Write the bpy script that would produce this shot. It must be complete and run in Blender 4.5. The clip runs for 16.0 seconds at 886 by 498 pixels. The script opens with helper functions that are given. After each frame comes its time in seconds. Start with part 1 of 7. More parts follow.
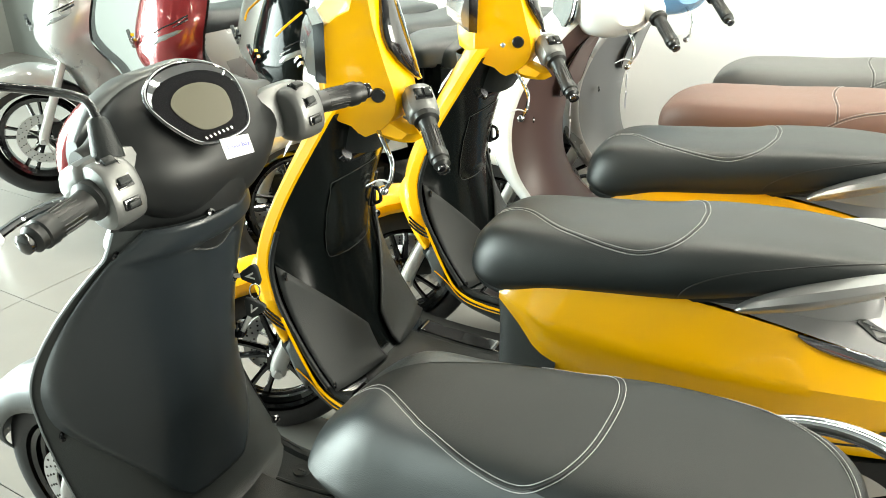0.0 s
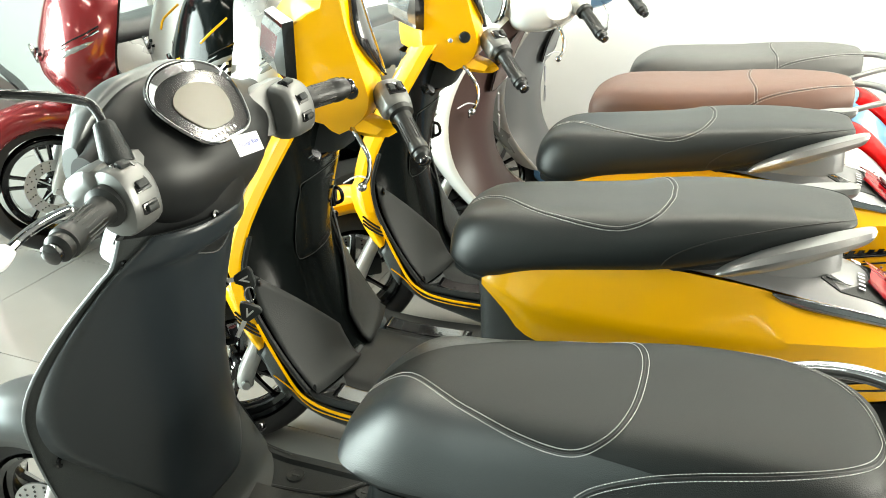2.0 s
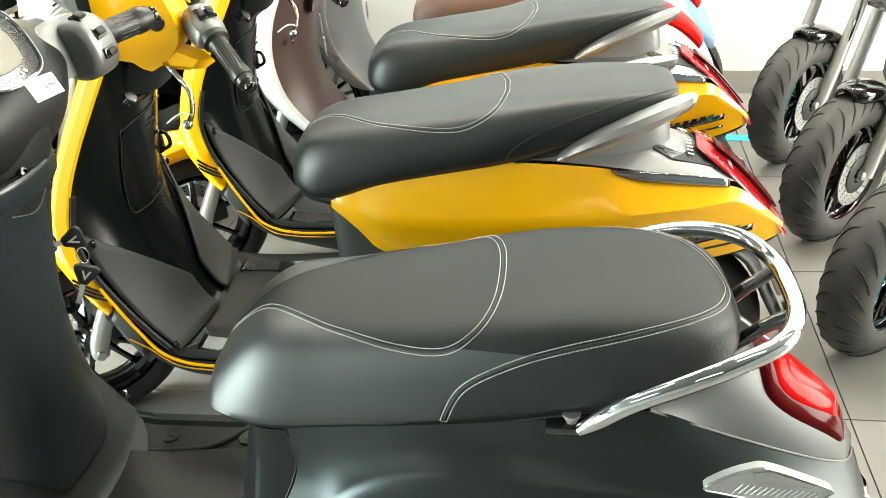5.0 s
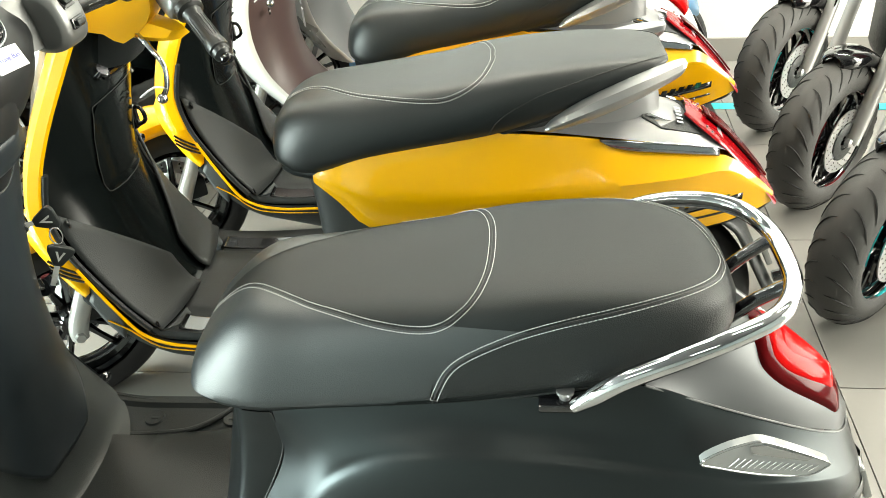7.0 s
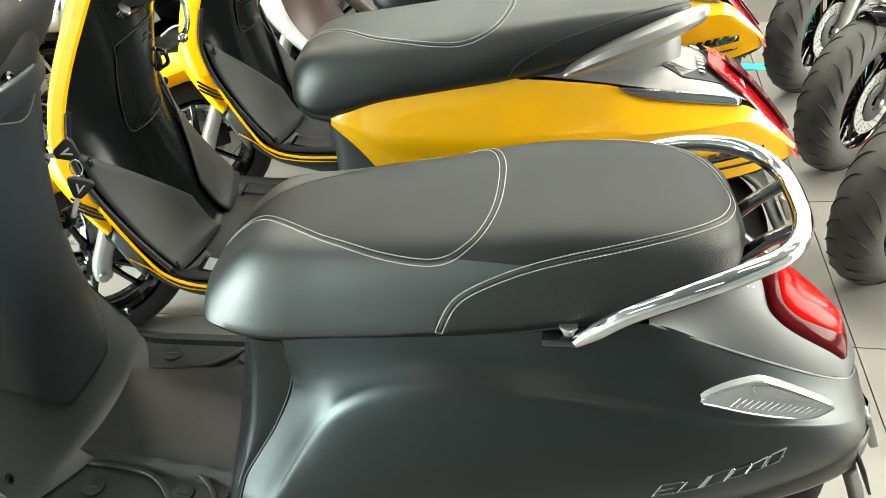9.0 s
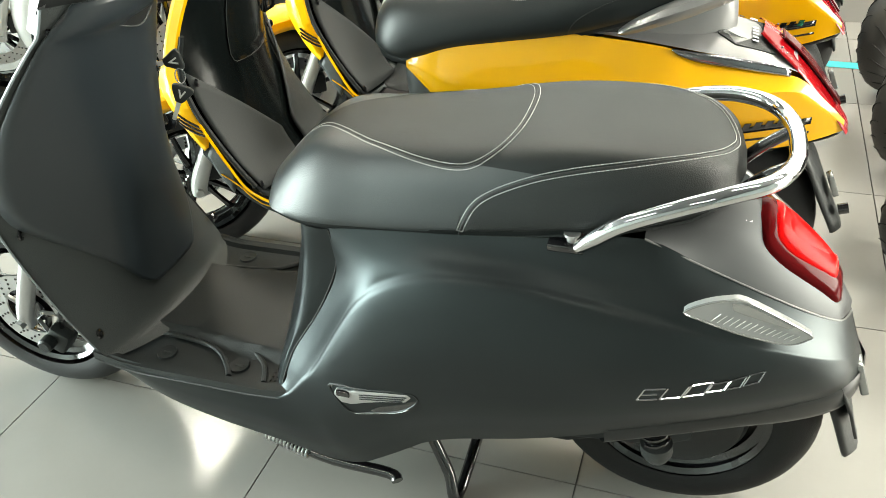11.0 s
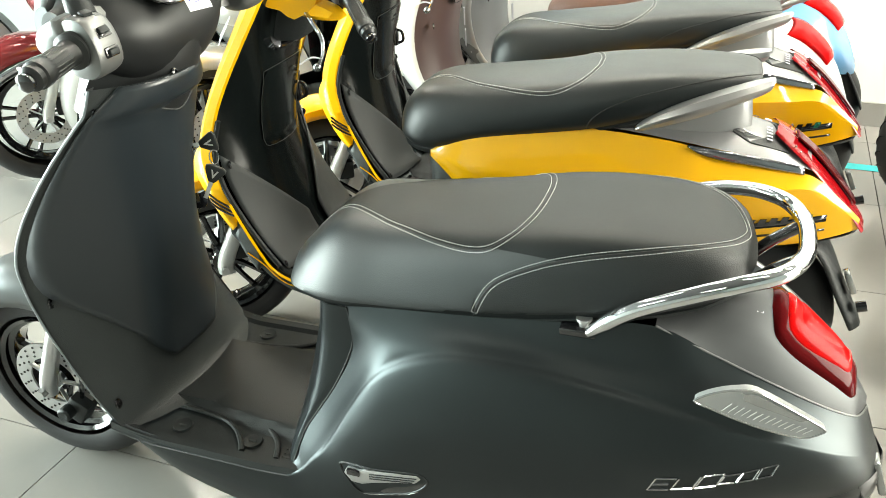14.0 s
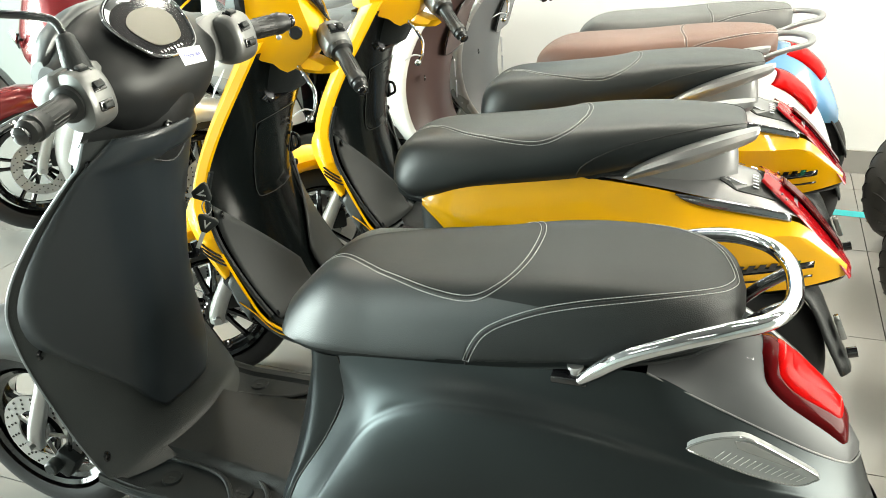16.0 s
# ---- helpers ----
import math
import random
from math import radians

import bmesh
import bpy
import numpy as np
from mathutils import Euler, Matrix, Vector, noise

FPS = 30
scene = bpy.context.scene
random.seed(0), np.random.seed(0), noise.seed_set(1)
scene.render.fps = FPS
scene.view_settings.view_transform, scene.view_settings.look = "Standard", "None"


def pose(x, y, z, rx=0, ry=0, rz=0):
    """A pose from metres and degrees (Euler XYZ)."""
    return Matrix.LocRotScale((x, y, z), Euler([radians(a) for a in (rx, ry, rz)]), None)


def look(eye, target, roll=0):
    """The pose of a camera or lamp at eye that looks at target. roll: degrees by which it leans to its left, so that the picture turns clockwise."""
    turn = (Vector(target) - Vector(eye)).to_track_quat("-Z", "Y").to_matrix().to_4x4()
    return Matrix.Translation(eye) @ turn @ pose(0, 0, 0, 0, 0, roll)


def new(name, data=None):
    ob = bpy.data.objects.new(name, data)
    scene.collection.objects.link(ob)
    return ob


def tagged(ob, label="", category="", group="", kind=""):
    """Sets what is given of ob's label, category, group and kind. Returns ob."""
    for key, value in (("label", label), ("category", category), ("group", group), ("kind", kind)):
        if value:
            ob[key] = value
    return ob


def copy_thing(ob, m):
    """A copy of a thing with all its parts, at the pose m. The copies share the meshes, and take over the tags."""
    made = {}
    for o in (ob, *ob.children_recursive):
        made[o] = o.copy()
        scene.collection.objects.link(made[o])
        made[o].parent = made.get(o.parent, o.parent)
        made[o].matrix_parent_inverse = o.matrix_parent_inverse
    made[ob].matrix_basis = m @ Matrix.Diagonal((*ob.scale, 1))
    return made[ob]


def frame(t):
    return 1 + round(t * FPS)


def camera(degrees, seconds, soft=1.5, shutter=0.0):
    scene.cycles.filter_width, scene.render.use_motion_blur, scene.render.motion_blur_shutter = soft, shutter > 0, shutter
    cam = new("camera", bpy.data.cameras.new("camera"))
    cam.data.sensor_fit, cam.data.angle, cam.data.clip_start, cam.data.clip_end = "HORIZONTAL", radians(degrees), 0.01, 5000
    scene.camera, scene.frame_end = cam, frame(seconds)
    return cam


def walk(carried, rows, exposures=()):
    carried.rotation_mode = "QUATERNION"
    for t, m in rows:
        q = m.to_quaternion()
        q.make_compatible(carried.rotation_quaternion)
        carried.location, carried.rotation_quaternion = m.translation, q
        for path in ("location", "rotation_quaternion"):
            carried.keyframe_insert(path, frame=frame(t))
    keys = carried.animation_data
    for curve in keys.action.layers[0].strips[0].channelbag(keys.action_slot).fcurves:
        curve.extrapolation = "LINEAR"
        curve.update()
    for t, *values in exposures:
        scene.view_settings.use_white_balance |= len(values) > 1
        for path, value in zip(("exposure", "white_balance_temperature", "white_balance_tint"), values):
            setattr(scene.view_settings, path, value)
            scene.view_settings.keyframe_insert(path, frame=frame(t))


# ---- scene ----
cam = camera(58.1, 16.0, soft=0.6)
PATH = [
    (0, (0.563, -0.669, 1.367), (-0.496, 0.782, 0.487), -1.2),
    (0.5, (0.541, -0.677, 1.357), (-0.487, 0.79, 0.468), -0.9),
    (1, (0.508, -0.713, 1.363), (-0.466, 0.794, 0.48), -0.7),
    (1.5, (0.453, -0.766, 1.36), (-0.451, 0.79, 0.487), -0.9),
    (2, (0.428, -0.789, 1.352), (-0.399, 0.811, 0.482), -1.6),
    (2.5, (0.421, -0.785, 1.344), (-0.315, 0.851, 0.459), -2.3),
    (3, (0.42, -0.78, 1.336), (-0.229, 0.877, 0.424), -2.9),
    (3.5, (0.419, -0.774, 1.328), (-0.159, 0.889, 0.38), -3.8),
    (4, (0.422, -0.773, 1.319), (-0.104, 0.888, 0.336), -4.4),
    (4.5, (0.432, -0.78, 1.317), (-0.061, 0.872, 0.304), -5.0),
    (7, (0.419, -0.752, 1.3), (-0.009, 0.864, 0.202), -5.7),
    (7.5, (0.413, -0.751, 1.295), (-0.001, 0.864, 0.19), -5.7),
    (8, (0.415, -0.757, 1.286), (0.006, 0.848, 0.166), -5.8),
    (8.5, (0.418, -0.765, 1.281), (-0.011, 0.819, 0.138), -5.8),
    (9, (0.446, -0.774, 1.269), (-0.044, 0.779, 0.109), -5.8),
    (9.5, (0.479, -0.805, 1.244), (-0.081, 0.72, 0.078), -5.6),
    (10, (0.535, -0.853, 1.246), (-0.098, 0.635, 0.069), -5.5),
    (12.5, (0.614, -0.953, 1.243), (-0.164, 0.553, 0.181), -3.7),
    (13, (0.615, -0.957, 1.249), (-0.177, 0.568, 0.226), -3.6),
    (13.5, (0.62, -0.95, 1.247), (-0.189, 0.589, 0.258), -3.6),
    (14, (0.621, -0.942, 1.248), (-0.198, 0.612, 0.292), -3.6),
    (14.5, (0.628, -0.939, 1.249), (-0.202, 0.631, 0.329), -3.7),
    (15, (0.632, -0.94, 1.253), (-0.2, 0.646, 0.362), -3.7),
    (15.5, (0.63, -0.944, 1.254), (-0.199, 0.655, 0.384), -3.7),
    (16, (0.627, -0.946, 1.252), (-0.195, 0.667, 0.402), -3.6),
]
walk(cam, [(t, look(eye, target, roll)) for t, eye, target, roll in PATH], exposures=[(0, 0.16, 7150, 3), (2, 0.12, 7150, 3), (4.5, 0.25, 7150, 3), (8, 0.36, 7150, 3), (13.5, 0.34, 7150, 3), (15.5, 0.12, 7150, 3), (16, 0.08, 7150, 3)])

# ---- light ----
world = bpy.data.worlds.new("world")
scene.world = world
world.use_nodes = True
wn = world.node_tree
sky = wn.nodes.new("ShaderNodeTexSky")
sky.sky_type = "NISHITA"
sky.sun_disc = False
sky.sun_elevation, sky.sun_rotation = radians(50), radians(120)
wn.links.new(sky.outputs[0], wn.nodes["Background"].inputs[0])
wn.nodes["Background"].inputs[1].default_value = 0.12


def area(name, m, sx, sy, watts, color=(1, 1, 1)):
    d = bpy.data.lights.new(name, "AREA")
    d.shape, d.size, d.size_y, d.energy, d.color = "RECTANGLE", sx, sy, watts, color
    ob = new(name, d)
    ob.matrix_world = m
    return ob


area("window_light_west", look((-6.05, -2.1, 1.5), (0, -2.1, 1.5)), 5.4, 2.8, 1540, (0.79, 0.94, 1.0))
area("window_light_east", look((4.65, 1.4, 1.5), (0, 1.9, 0.6)), 2.1, 2.6, 420, (1.0, 0.99, 0.96))

# ---- materials ----


def mat(name, color, rough=0.5, metal=0.0, coat=0.0, grain=0.0, grain_scale=400.0, mottle=0.06, bump=0.0, bump_scale=600.0, spec=0.5, trans=0.0, ior=1.5):
    m = bpy.data.materials.new(name)
    m.use_nodes = True
    nt = m.node_tree
    b = nt.nodes["Principled BSDF"]
    b.inputs["Roughness"].default_value = rough
    b.inputs["Metallic"].default_value = metal
    b.inputs["Coat Weight"].default_value = coat
    b.inputs["Coat Roughness"].default_value = 0.03
    b.inputs["Specular IOR Level"].default_value = spec
    b.inputs["Transmission Weight"].default_value = trans
    b.inputs["IOR"].default_value = ior
    tc = nt.nodes.new("ShaderNodeTexCoord")
    big = nt.nodes.new("ShaderNodeTexNoise")
    big.inputs["Scale"].default_value, big.inputs["Detail"].default_value = 7.0, 4.0
    nt.links.new(tc.outputs["Object"], big.inputs["Vector"])
    fine = nt.nodes.new("ShaderNodeTexNoise")
    fine.inputs["Scale"].default_value, fine.inputs["Detail"].default_value = grain_scale, 2.0
    nt.links.new(tc.outputs["Object"], fine.inputs["Vector"])
    mix = nt.nodes.new("ShaderNodeMix")
    mix.data_type = "RGBA"
    dark = tuple(c * (1 - mottle) for c in color[:3]) + (1,)
    lite = tuple(min(1, c * (1 + mottle)) for c in color[:3]) + (1,)
    mix.inputs[6].default_value, mix.inputs[7].default_value = dark, lite
    add = nt.nodes.new("ShaderNodeMath")
    add.operation = "MULTIPLY_ADD"
    nt.links.new(fine.outputs["Fac"], add.inputs[0])
    add.inputs[1].default_value = grain
    nt.links.new(big.outputs["Fac"], add.inputs[2])
    nt.links.new(add.outputs[0], mix.inputs[0])
    nt.links.new(mix.outputs[2], b.inputs["Base Color"])
    ra = nt.nodes.new("ShaderNodeMapRange")
    ra.inputs["To Min"].default_value, ra.inputs["To Max"].default_value = max(0.0, rough * 0.85), min(1.0, rough * 1.15)
    nt.links.new(big.outputs["Fac"], ra.inputs["Value"])
    nt.links.new(ra.outputs[0], b.inputs["Roughness"])
    if bump:
        bt = nt.nodes.new("ShaderNodeTexVoronoi")
        bt.inputs["Scale"].default_value = bump_scale
        nt.links.new(tc.outputs["Object"], bt.inputs["Vector"])
        bn = nt.nodes.new("ShaderNodeBump")
        bn.inputs["Strength"].default_value = bump
        bn.inputs["Distance"].default_value = 0.001
        nt.links.new(bt.outputs["Distance"], bn.inputs["Height"])
        nt.links.new(bn.outputs[0], b.inputs["Normal"])
    return m


MATTE_GREY = mat("matte_charcoal_paint", (0.036, 0.042, 0.044), 0.36, 0.88, grain=0.35, spec=0.4)
MATTE_SILVER = mat("satin_silver_paint", (0.11, 0.116, 0.118), 0.38, 0.6, grain=0.4)
BLACK_PLASTIC = mat("black_textured_plastic", (0.012, 0.0145, 0.0148), 0.46, bump=0.35, bump_scale=600, spec=0.35)
DARK_PANEL = mat("dark_satin_panel", (0.015, 0.0195, 0.023), 0.30, spec=0.5)
GREY_PLASTIC = mat("grey_textured_plastic", (0.028, 0.031, 0.031), 0.5, bump=0.4, bump_scale=600, spec=0.4)
GLOSS_BLACK = mat("gloss_black", (0.006, 0.006, 0.007), 0.12, coat=0.8)
YELLOW = mat("yellow_gloss_paint", (0.86, 0.435, 0.002), 0.34, coat=0.7, mottle=0.015, spec=0.3)
CHROME = mat("chrome", (0.58, 0.585, 0.60), 0.05, 1.0, mottle=0.02)
SILVER = mat("brushed_alloy", (0.55, 0.55, 0.55), 0.32, 0.9)
VINYL = mat("black_seat_vinyl", (0.012, 0.0175, 0.0200), 0.42, bump=0.22, bump_scale=620, spec=0.85)
SEAT_VINYL = mat("plain_black_vinyl", (0.0088, 0.0120, 0.0125), 0.42, bump=0.15, bump_scale=800, spec=0.5)
PAD_SHADE_VINYL = mat("smooth_shaded_black_vinyl", (0.0072, 0.0094, 0.0098), 0.48, bump=0.12, bump_scale=900, spec=0.28)
WEAVE_VINYL = mat("fine_woven_vinyl", (0.009, 0.0112, 0.0115), 0.48, bump=0.35, bump_scale=620, spec=0.42)
BROWN_VINYL = mat("brown_seat_vinyl", (0.16, 0.085, 0.065), 0.45, bump=0.4, bump_scale=700)
GREY_VINYL = mat("grey_seat_vinyl", (0.11, 0.11, 0.108), 0.45, bump=0.4, bump_scale=700)
BROWN = mat("brown_plastic", (0.075, 0.045, 0.042), 0.4)
GREY_BODY = mat("grey_plastic_panel", (0.14, 0.145, 0.15), 0.4)
WHITE_PAINT = mat("white_gloss_paint", (0.78, 0.78, 0.76), 0.25, coat=0.8, mottle=0.02)
BLUE_PAINT = mat("sky_blue_paint", (0.16, 0.36, 0.62), 0.25, coat=0.8)
RED_PAINT = mat("deep_red_paint", (0.22, 0.012, 0.016), 0.25, 0.3, coat=1.0)
SILVER_PAINT = mat("silver_gloss_paint", (0.5, 0.5, 0.49), 0.28, 0.5, coat=0.8)
RUBBER = mat("tyre_rubber", (0.018, 0.018, 0.019), 0.62, bump=0.3, bump_scale=500)
# the tyre rubber again, darkened to paint in the shade under a tail
SHADED_RUBBER = mat("shaded_tyre_rubber", (0.006, 0.0062, 0.0062), 0.6, bump=0.3, bump_scale=500, spec=0.25)
GRIP_RUBBER = mat("grip_rubber", (0.010, 0.011, 0.011), 0.38, spec=0.4)
RUBY_LENS = mat("ruby_lens", (0.24, 0.003, 0.006), 0.10, spec=0.35)
RED_LENS = mat("red_lens", (0.42, 0.003, 0.004), 0.10, spec=0.04)
DARK_RED_LENS = mat("dark_red_lens", (0.075, 0.003, 0.004), 0.09, spec=0.05)
FROST_LENS = mat("frosted_clear_lens", (0.27, 0.28, 0.28), 0.30, coat=0.6)
CLEAR_LENS = mat("clear_lens", (0.32, 0.33, 0.33), 0.10, 0.6, coat=0.6)
DEEP_BLACK = mat("deep_black_paint", (0.003, 0.0045, 0.0045), 0.10, spec=0.12)
STITCH = mat("pale_thread", (0.60, 0.60, 0.58), 0.7)
FLOOR_TILE = mat("glossy_floor_tile", (0.25, 0.24, 0.224), 0.17, mottle=0.05, grain=0.25, grain_scale=90)
BASEBOARD = mat("grey_skirting", (0.30, 0.29, 0.27), 0.4)
GROUT = mat("tile_grout", (0.16, 0.15, 0.14), 0.8)
WALL_WHITE = mat("white_wall_paint", (0.82, 0.82, 0.8), 0.7, mottle=0.02)
WALL_GREY = mat("grey_wall_paint", (0.26, 0.275, 0.26), 0.7, mottle=0.03)
CEILING = mat("dark_ceiling_paint", (0.09, 0.09, 0.09), 0.8, mottle=0.05)
HOUSING = mat("white_enamel", (0.8, 0.8, 0.79), 0.5, mottle=0.02)
CYAN = mat("cyan_floor_tape", (0.02, 0.62, 0.66), 0.4)
PAPER = mat("white_paper", (0.8, 0.8, 0.84), 0.6)
INK = mat("blue_ink", (0.03, 0.04, 0.3), 0.6)
SCREEN = mat("lcd_screen", (0.10, 0.095, 0.07), 0.25, spec=0.3)
DISPLAY = mat("display_glass", (0.008, 0.008, 0.009), 0.10, spec=0.35)

LIT = bpy.data.materials.new("lit_diffuser")
LIT.use_nodes = True
LIT.node_tree.nodes["Principled BSDF"].inputs["Emission Color"].default_value = (1.0, 0.97, 0.92, 1)
LIT.node_tree.nodes["Principled BSDF"].inputs["Emission Strength"].default_value = 12.0

# ---- mesh tools ----


def smooth_line(pts, n, closed=False):
    """Catmull-Rom points through pts, n steps to a segment."""
    pts = [Vector(p) for p in pts]
    k = len(pts)
    out = []
    for i in range(k if closed else k - 1):
        if closed:
            a, b, c, d = pts[i - 1], pts[i], pts[(i + 1) % k], pts[(i + 2) % k]
        else:
            a, b, c, d = pts[max(i - 1, 0)], pts[i], pts[i + 1], pts[min(i + 2, k - 1)]
        for q in range(n):
            t = q / n
            out.append(0.5 * (2 * b + (c - a) * t + (2 * a - 5 * b + 4 * c - d) * t * t + (3 * b - a - 3 * c + d) * t ** 3))
    if not closed:
        out.append(pts[-1].copy())
    return out


def dense_grid(rows, nu, nv, closed=False):
    """A finer grid of points through a coarse one; closed: each row is a loop."""
    fine = [smooth_line(r, nv, closed) for r in rows]
    cols = list(zip(*fine))
    cols = [smooth_line(c, nu) for c in cols]
    return [list(r) for r in zip(*cols)]


def add_grid(bm, rows, closed=False, caps=False):
    vs = [[bm.verts.new(p) for p in r] for r in rows]
    n = len(rows[0])
    for i in range(len(rows) - 1):
        for j in range(n if closed else n - 1):
            k = (j + 1) % n
            bm.faces.new((vs[i][j], vs[i][k], vs[i + 1][k], vs[i + 1][j]))
    if caps and closed:
        bm.faces.new(vs[0])
        bm.faces.new(vs[-1][::-1])
    return bm


def tidy(bm, d=0.0004):
    bmesh.ops.remove_doubles(bm, verts=bm.verts, dist=d)
    bmesh.ops.recalc_face_normals(bm, faces=bm.faces)
    return bm


def flip_y(rows):
    return [[Vector((p[0], -p[1], p[2])) for p in r] for r in rows]


def skin(rows, nu=3, nv=3, mirror=False, closed=False, caps=False):
    bm = bmesh.new()
    g = dense_grid(rows, nu, nv, closed)
    add_grid(bm, g, closed, caps)
    if mirror:
        add_grid(bm, flip_y(g), closed, caps)
    return tidy(bm)


def frames_along(pts):
    out = []
    up = Vector((0.13, 0.21, 0.97))
    for i, p in enumerate(pts):
        t = (pts[min(i + 1, len(pts) - 1)] - pts[max(i - 1, 0)]).normalized()
        s = t.cross(up)
        if s.length < 1e-3:
            s = t.cross(Vector((1, 0, 0)))
        s.normalize()
        u = s.cross(t).normalized()
        up = u
        out.append((s, u))
    return out


def add_tube(bm, pts, r, sides=10, steps=6, closed=False, flat=1.0):
    pts = smooth_line(pts, steps) if steps > 1 else [Vector(p) for p in pts]
    rs = r if isinstance(r, (list, tuple)) else [r]
    rows = []
    for i, (p, (s, u)) in enumerate(zip(pts, frames_along(pts))):
        f = i / max(1, len(pts) - 1) * (len(rs) - 1)
        k = min(int(f), len(rs) - 1)
        rad = rs[k] + (rs[min(k + 1, len(rs) - 1)] - rs[k]) * (f - k)
        rows.append([p + rad * (math.cos(a) * s + flat * math.sin(a) * u) for a in (2 * math.pi * q / sides for q in range(sides))])
    return add_grid(bm, rows, True, True)


def tube(pts, r, sides=10, steps=6, flat=1.0):
    return tidy(add_tube(bmesh.new(), pts, r, sides, steps, flat=flat), 0.00005)


def add_lathe(bm, prof, centre, axis=(0, 1, 0), sides=40, closed=False):
    """Revolve (radius, along) pairs round an axis through centre."""
    axis = Vector(axis).normalized()
    s = axis.orthogonal().normalized()
    u = axis.cross(s)
    c = Vector(centre)
    rows = []
    for q in range(sides):
        a = 2 * math.pi * q / sides
        d = math.cos(a) * s + math.sin(a) * u
        rows.append([c + d * r + axis * h for r, h in prof])
    rows.append(rows[0])
    return add_grid(bm, [list(r) for r in zip(*rows)], False)


def lathe(prof, centre, axis=(0, 1, 0), sides=40):
    return tidy(add_lathe(bmesh.new(), prof, centre, axis, sides), 0.00002)


def add_prism(bm, outline, plane="xz", lo=0.0, hi=0.01):
    """A polygon (2D points) pushed from lo to hi across its plane."""
    def at(p, h):
        return {"xz": (p[0], h, p[1]), "xy": (p[0], p[1], h), "yz": (h, p[0], p[1])}[plane]
    a = [bm.verts.new(at(p, lo)) for p in outline]
    b = [bm.verts.new(at(p, hi)) for p in outline]
    bm.faces.new(a[::-1])
    bm.faces.new(b)
    n = len(a)
    for i in range(n):
        bm.faces.new((a[i], a[(i + 1) % n], b[(i + 1) % n], b[i]))
    return bm


def prism(outline, plane="xz", lo=0.0, hi=0.01, bevel=0.0):
    bm = add_prism(bmesh.new(), outline, plane, lo, hi)
    bmesh.ops.recalc_face_normals(bm, faces=bm.faces)
    if bevel:
        bmesh.ops.bevel(bm, geom=bm.edges[:], offset=bevel, segments=2, profile=0.5, affect="EDGES")
    return bm


def add_box(bm, c, s, m=None):
    vs = bmesh.ops.create_cube(bm, size=1.0)["verts"]
    for v in vs:
        v.co = Vector((v.co.x * s[0], v.co.y * s[1], v.co.z * s[2]))
        if m is not None:
            v.co = m @ v.co
        v.co += Vector(c)
    return bm


def box(c, s, bevel=0.0, m=None):
    bm = add_box(bmesh.new(), c, s, m)
    if bevel:
        bmesh.ops.bevel(bm, geom=bm.edges[:], offset=bevel, segments=2, profile=0.5, affect="EDGES")
    return bm


def mesh_from(name, bm, material, flat=False):
    me = bpy.data.meshes.new(name)
    bm.to_mesh(me)
    bm.free()
    me.materials.append(material)
    if not flat:
        me.polygons.foreach_set("use_smooth", [True] * len(me.polygons))
        me.set_sharp_from_angle(angle=radians(38))
    return me


def part(name, bm, material, parent, label="", solid=0.0, flat=False):
    ob = new(name, mesh_from(name, bm, material, flat))
    ob.parent = parent
    if solid:
        so = ob.modifiers.new("thickness", "SOLIDIFY")
        so.thickness, so.offset = solid, -1.0
    if label:
        tagged(ob, label)
    return ob


def thing(name, m, label, category, group=""):
    ob = new(name)
    ob.matrix_world = m
    ob.empty_display_size = 0.1
    return tagged(ob, label, category, group)


def structure(name, bm, material, label="", flat=True):
    ob = new(name, mesh_from(name, bm, material, flat))
    return tagged(ob, label, name.split("_")[0], kind="structure")

# ---- room ----
X0, X1, Y0, Y1, H = -6.2, 4.8, -5.6, 2.69, 3.3
structure("floor", box(((X0 + X1) / 2, (Y0 + Y1) / 2, -0.065), (X1 - X0 + 0.4, Y1 - Y0 + 0.4, 0.1)), GROUT, "grey glossy tiled showroom floor with thin dark joints")
structure("wall_north", box(((X0 + X1) / 2, Y1 + 0.1, H / 2 - 0.02), (X1 - X0 + 0.4, 0.2, H)), WALL_WHITE, "plain white painted showroom wall")
# thin slab that makes the wall's far end greyer
structure("wall_panel", box((X0 / 2 - 1.6, Y1 - 0.02, H / 2 - 0.02), (-X0 - 3.2, 0.04, H)), WALL_GREY, "grey far end of the showroom wall")
structure("ceiling", box(((X0 + X1) / 2, (Y0 + Y1) / 2, H + 0.04), (X1 - X0 + 0.4, Y1 - Y0 + 0.4, 0.1)), CEILING, "dark grey painted showroom ceiling")
# closed wall behind the camera, shopfront walls with tall glazed openings beside it
for name, along, fixed, lo, hi, gaps in (("wall_south", "x", Y0, X0, X1, ()), ("wall_west", "y", X0, Y0, Y1, ((-4.8, -2.2), (-1.8, 0.8))), ("wall_east", "y", X1 + 0.2, Y0, Y1, ((0.3, 2.5),))):
    bm = bmesh.new()

    def block(a, b, z0, z1):
        if along == "x":
            add_box(bm, ((a + b) / 2, fixed - 0.1, (z0 + z1) / 2), (b - a, 0.2, z1 - z0))
        else:
            add_box(bm, (fixed - 0.1, (a + b) / 2, (z0 + z1) / 2), (0.2, b - a, z1 - z0))
    at = lo
    for a, b in gaps:
        block(at, a, -0.02, H)
        block(a, b, -0.02, 0.06)
        block(a, b, 2.9, H)
        at = b
    block(at, hi, -0.02, H)
    structure(name, bm, WALL_GREY, "grey painted wall with tall shop windows" if gaps else "plain grey painted wall")
k = 0
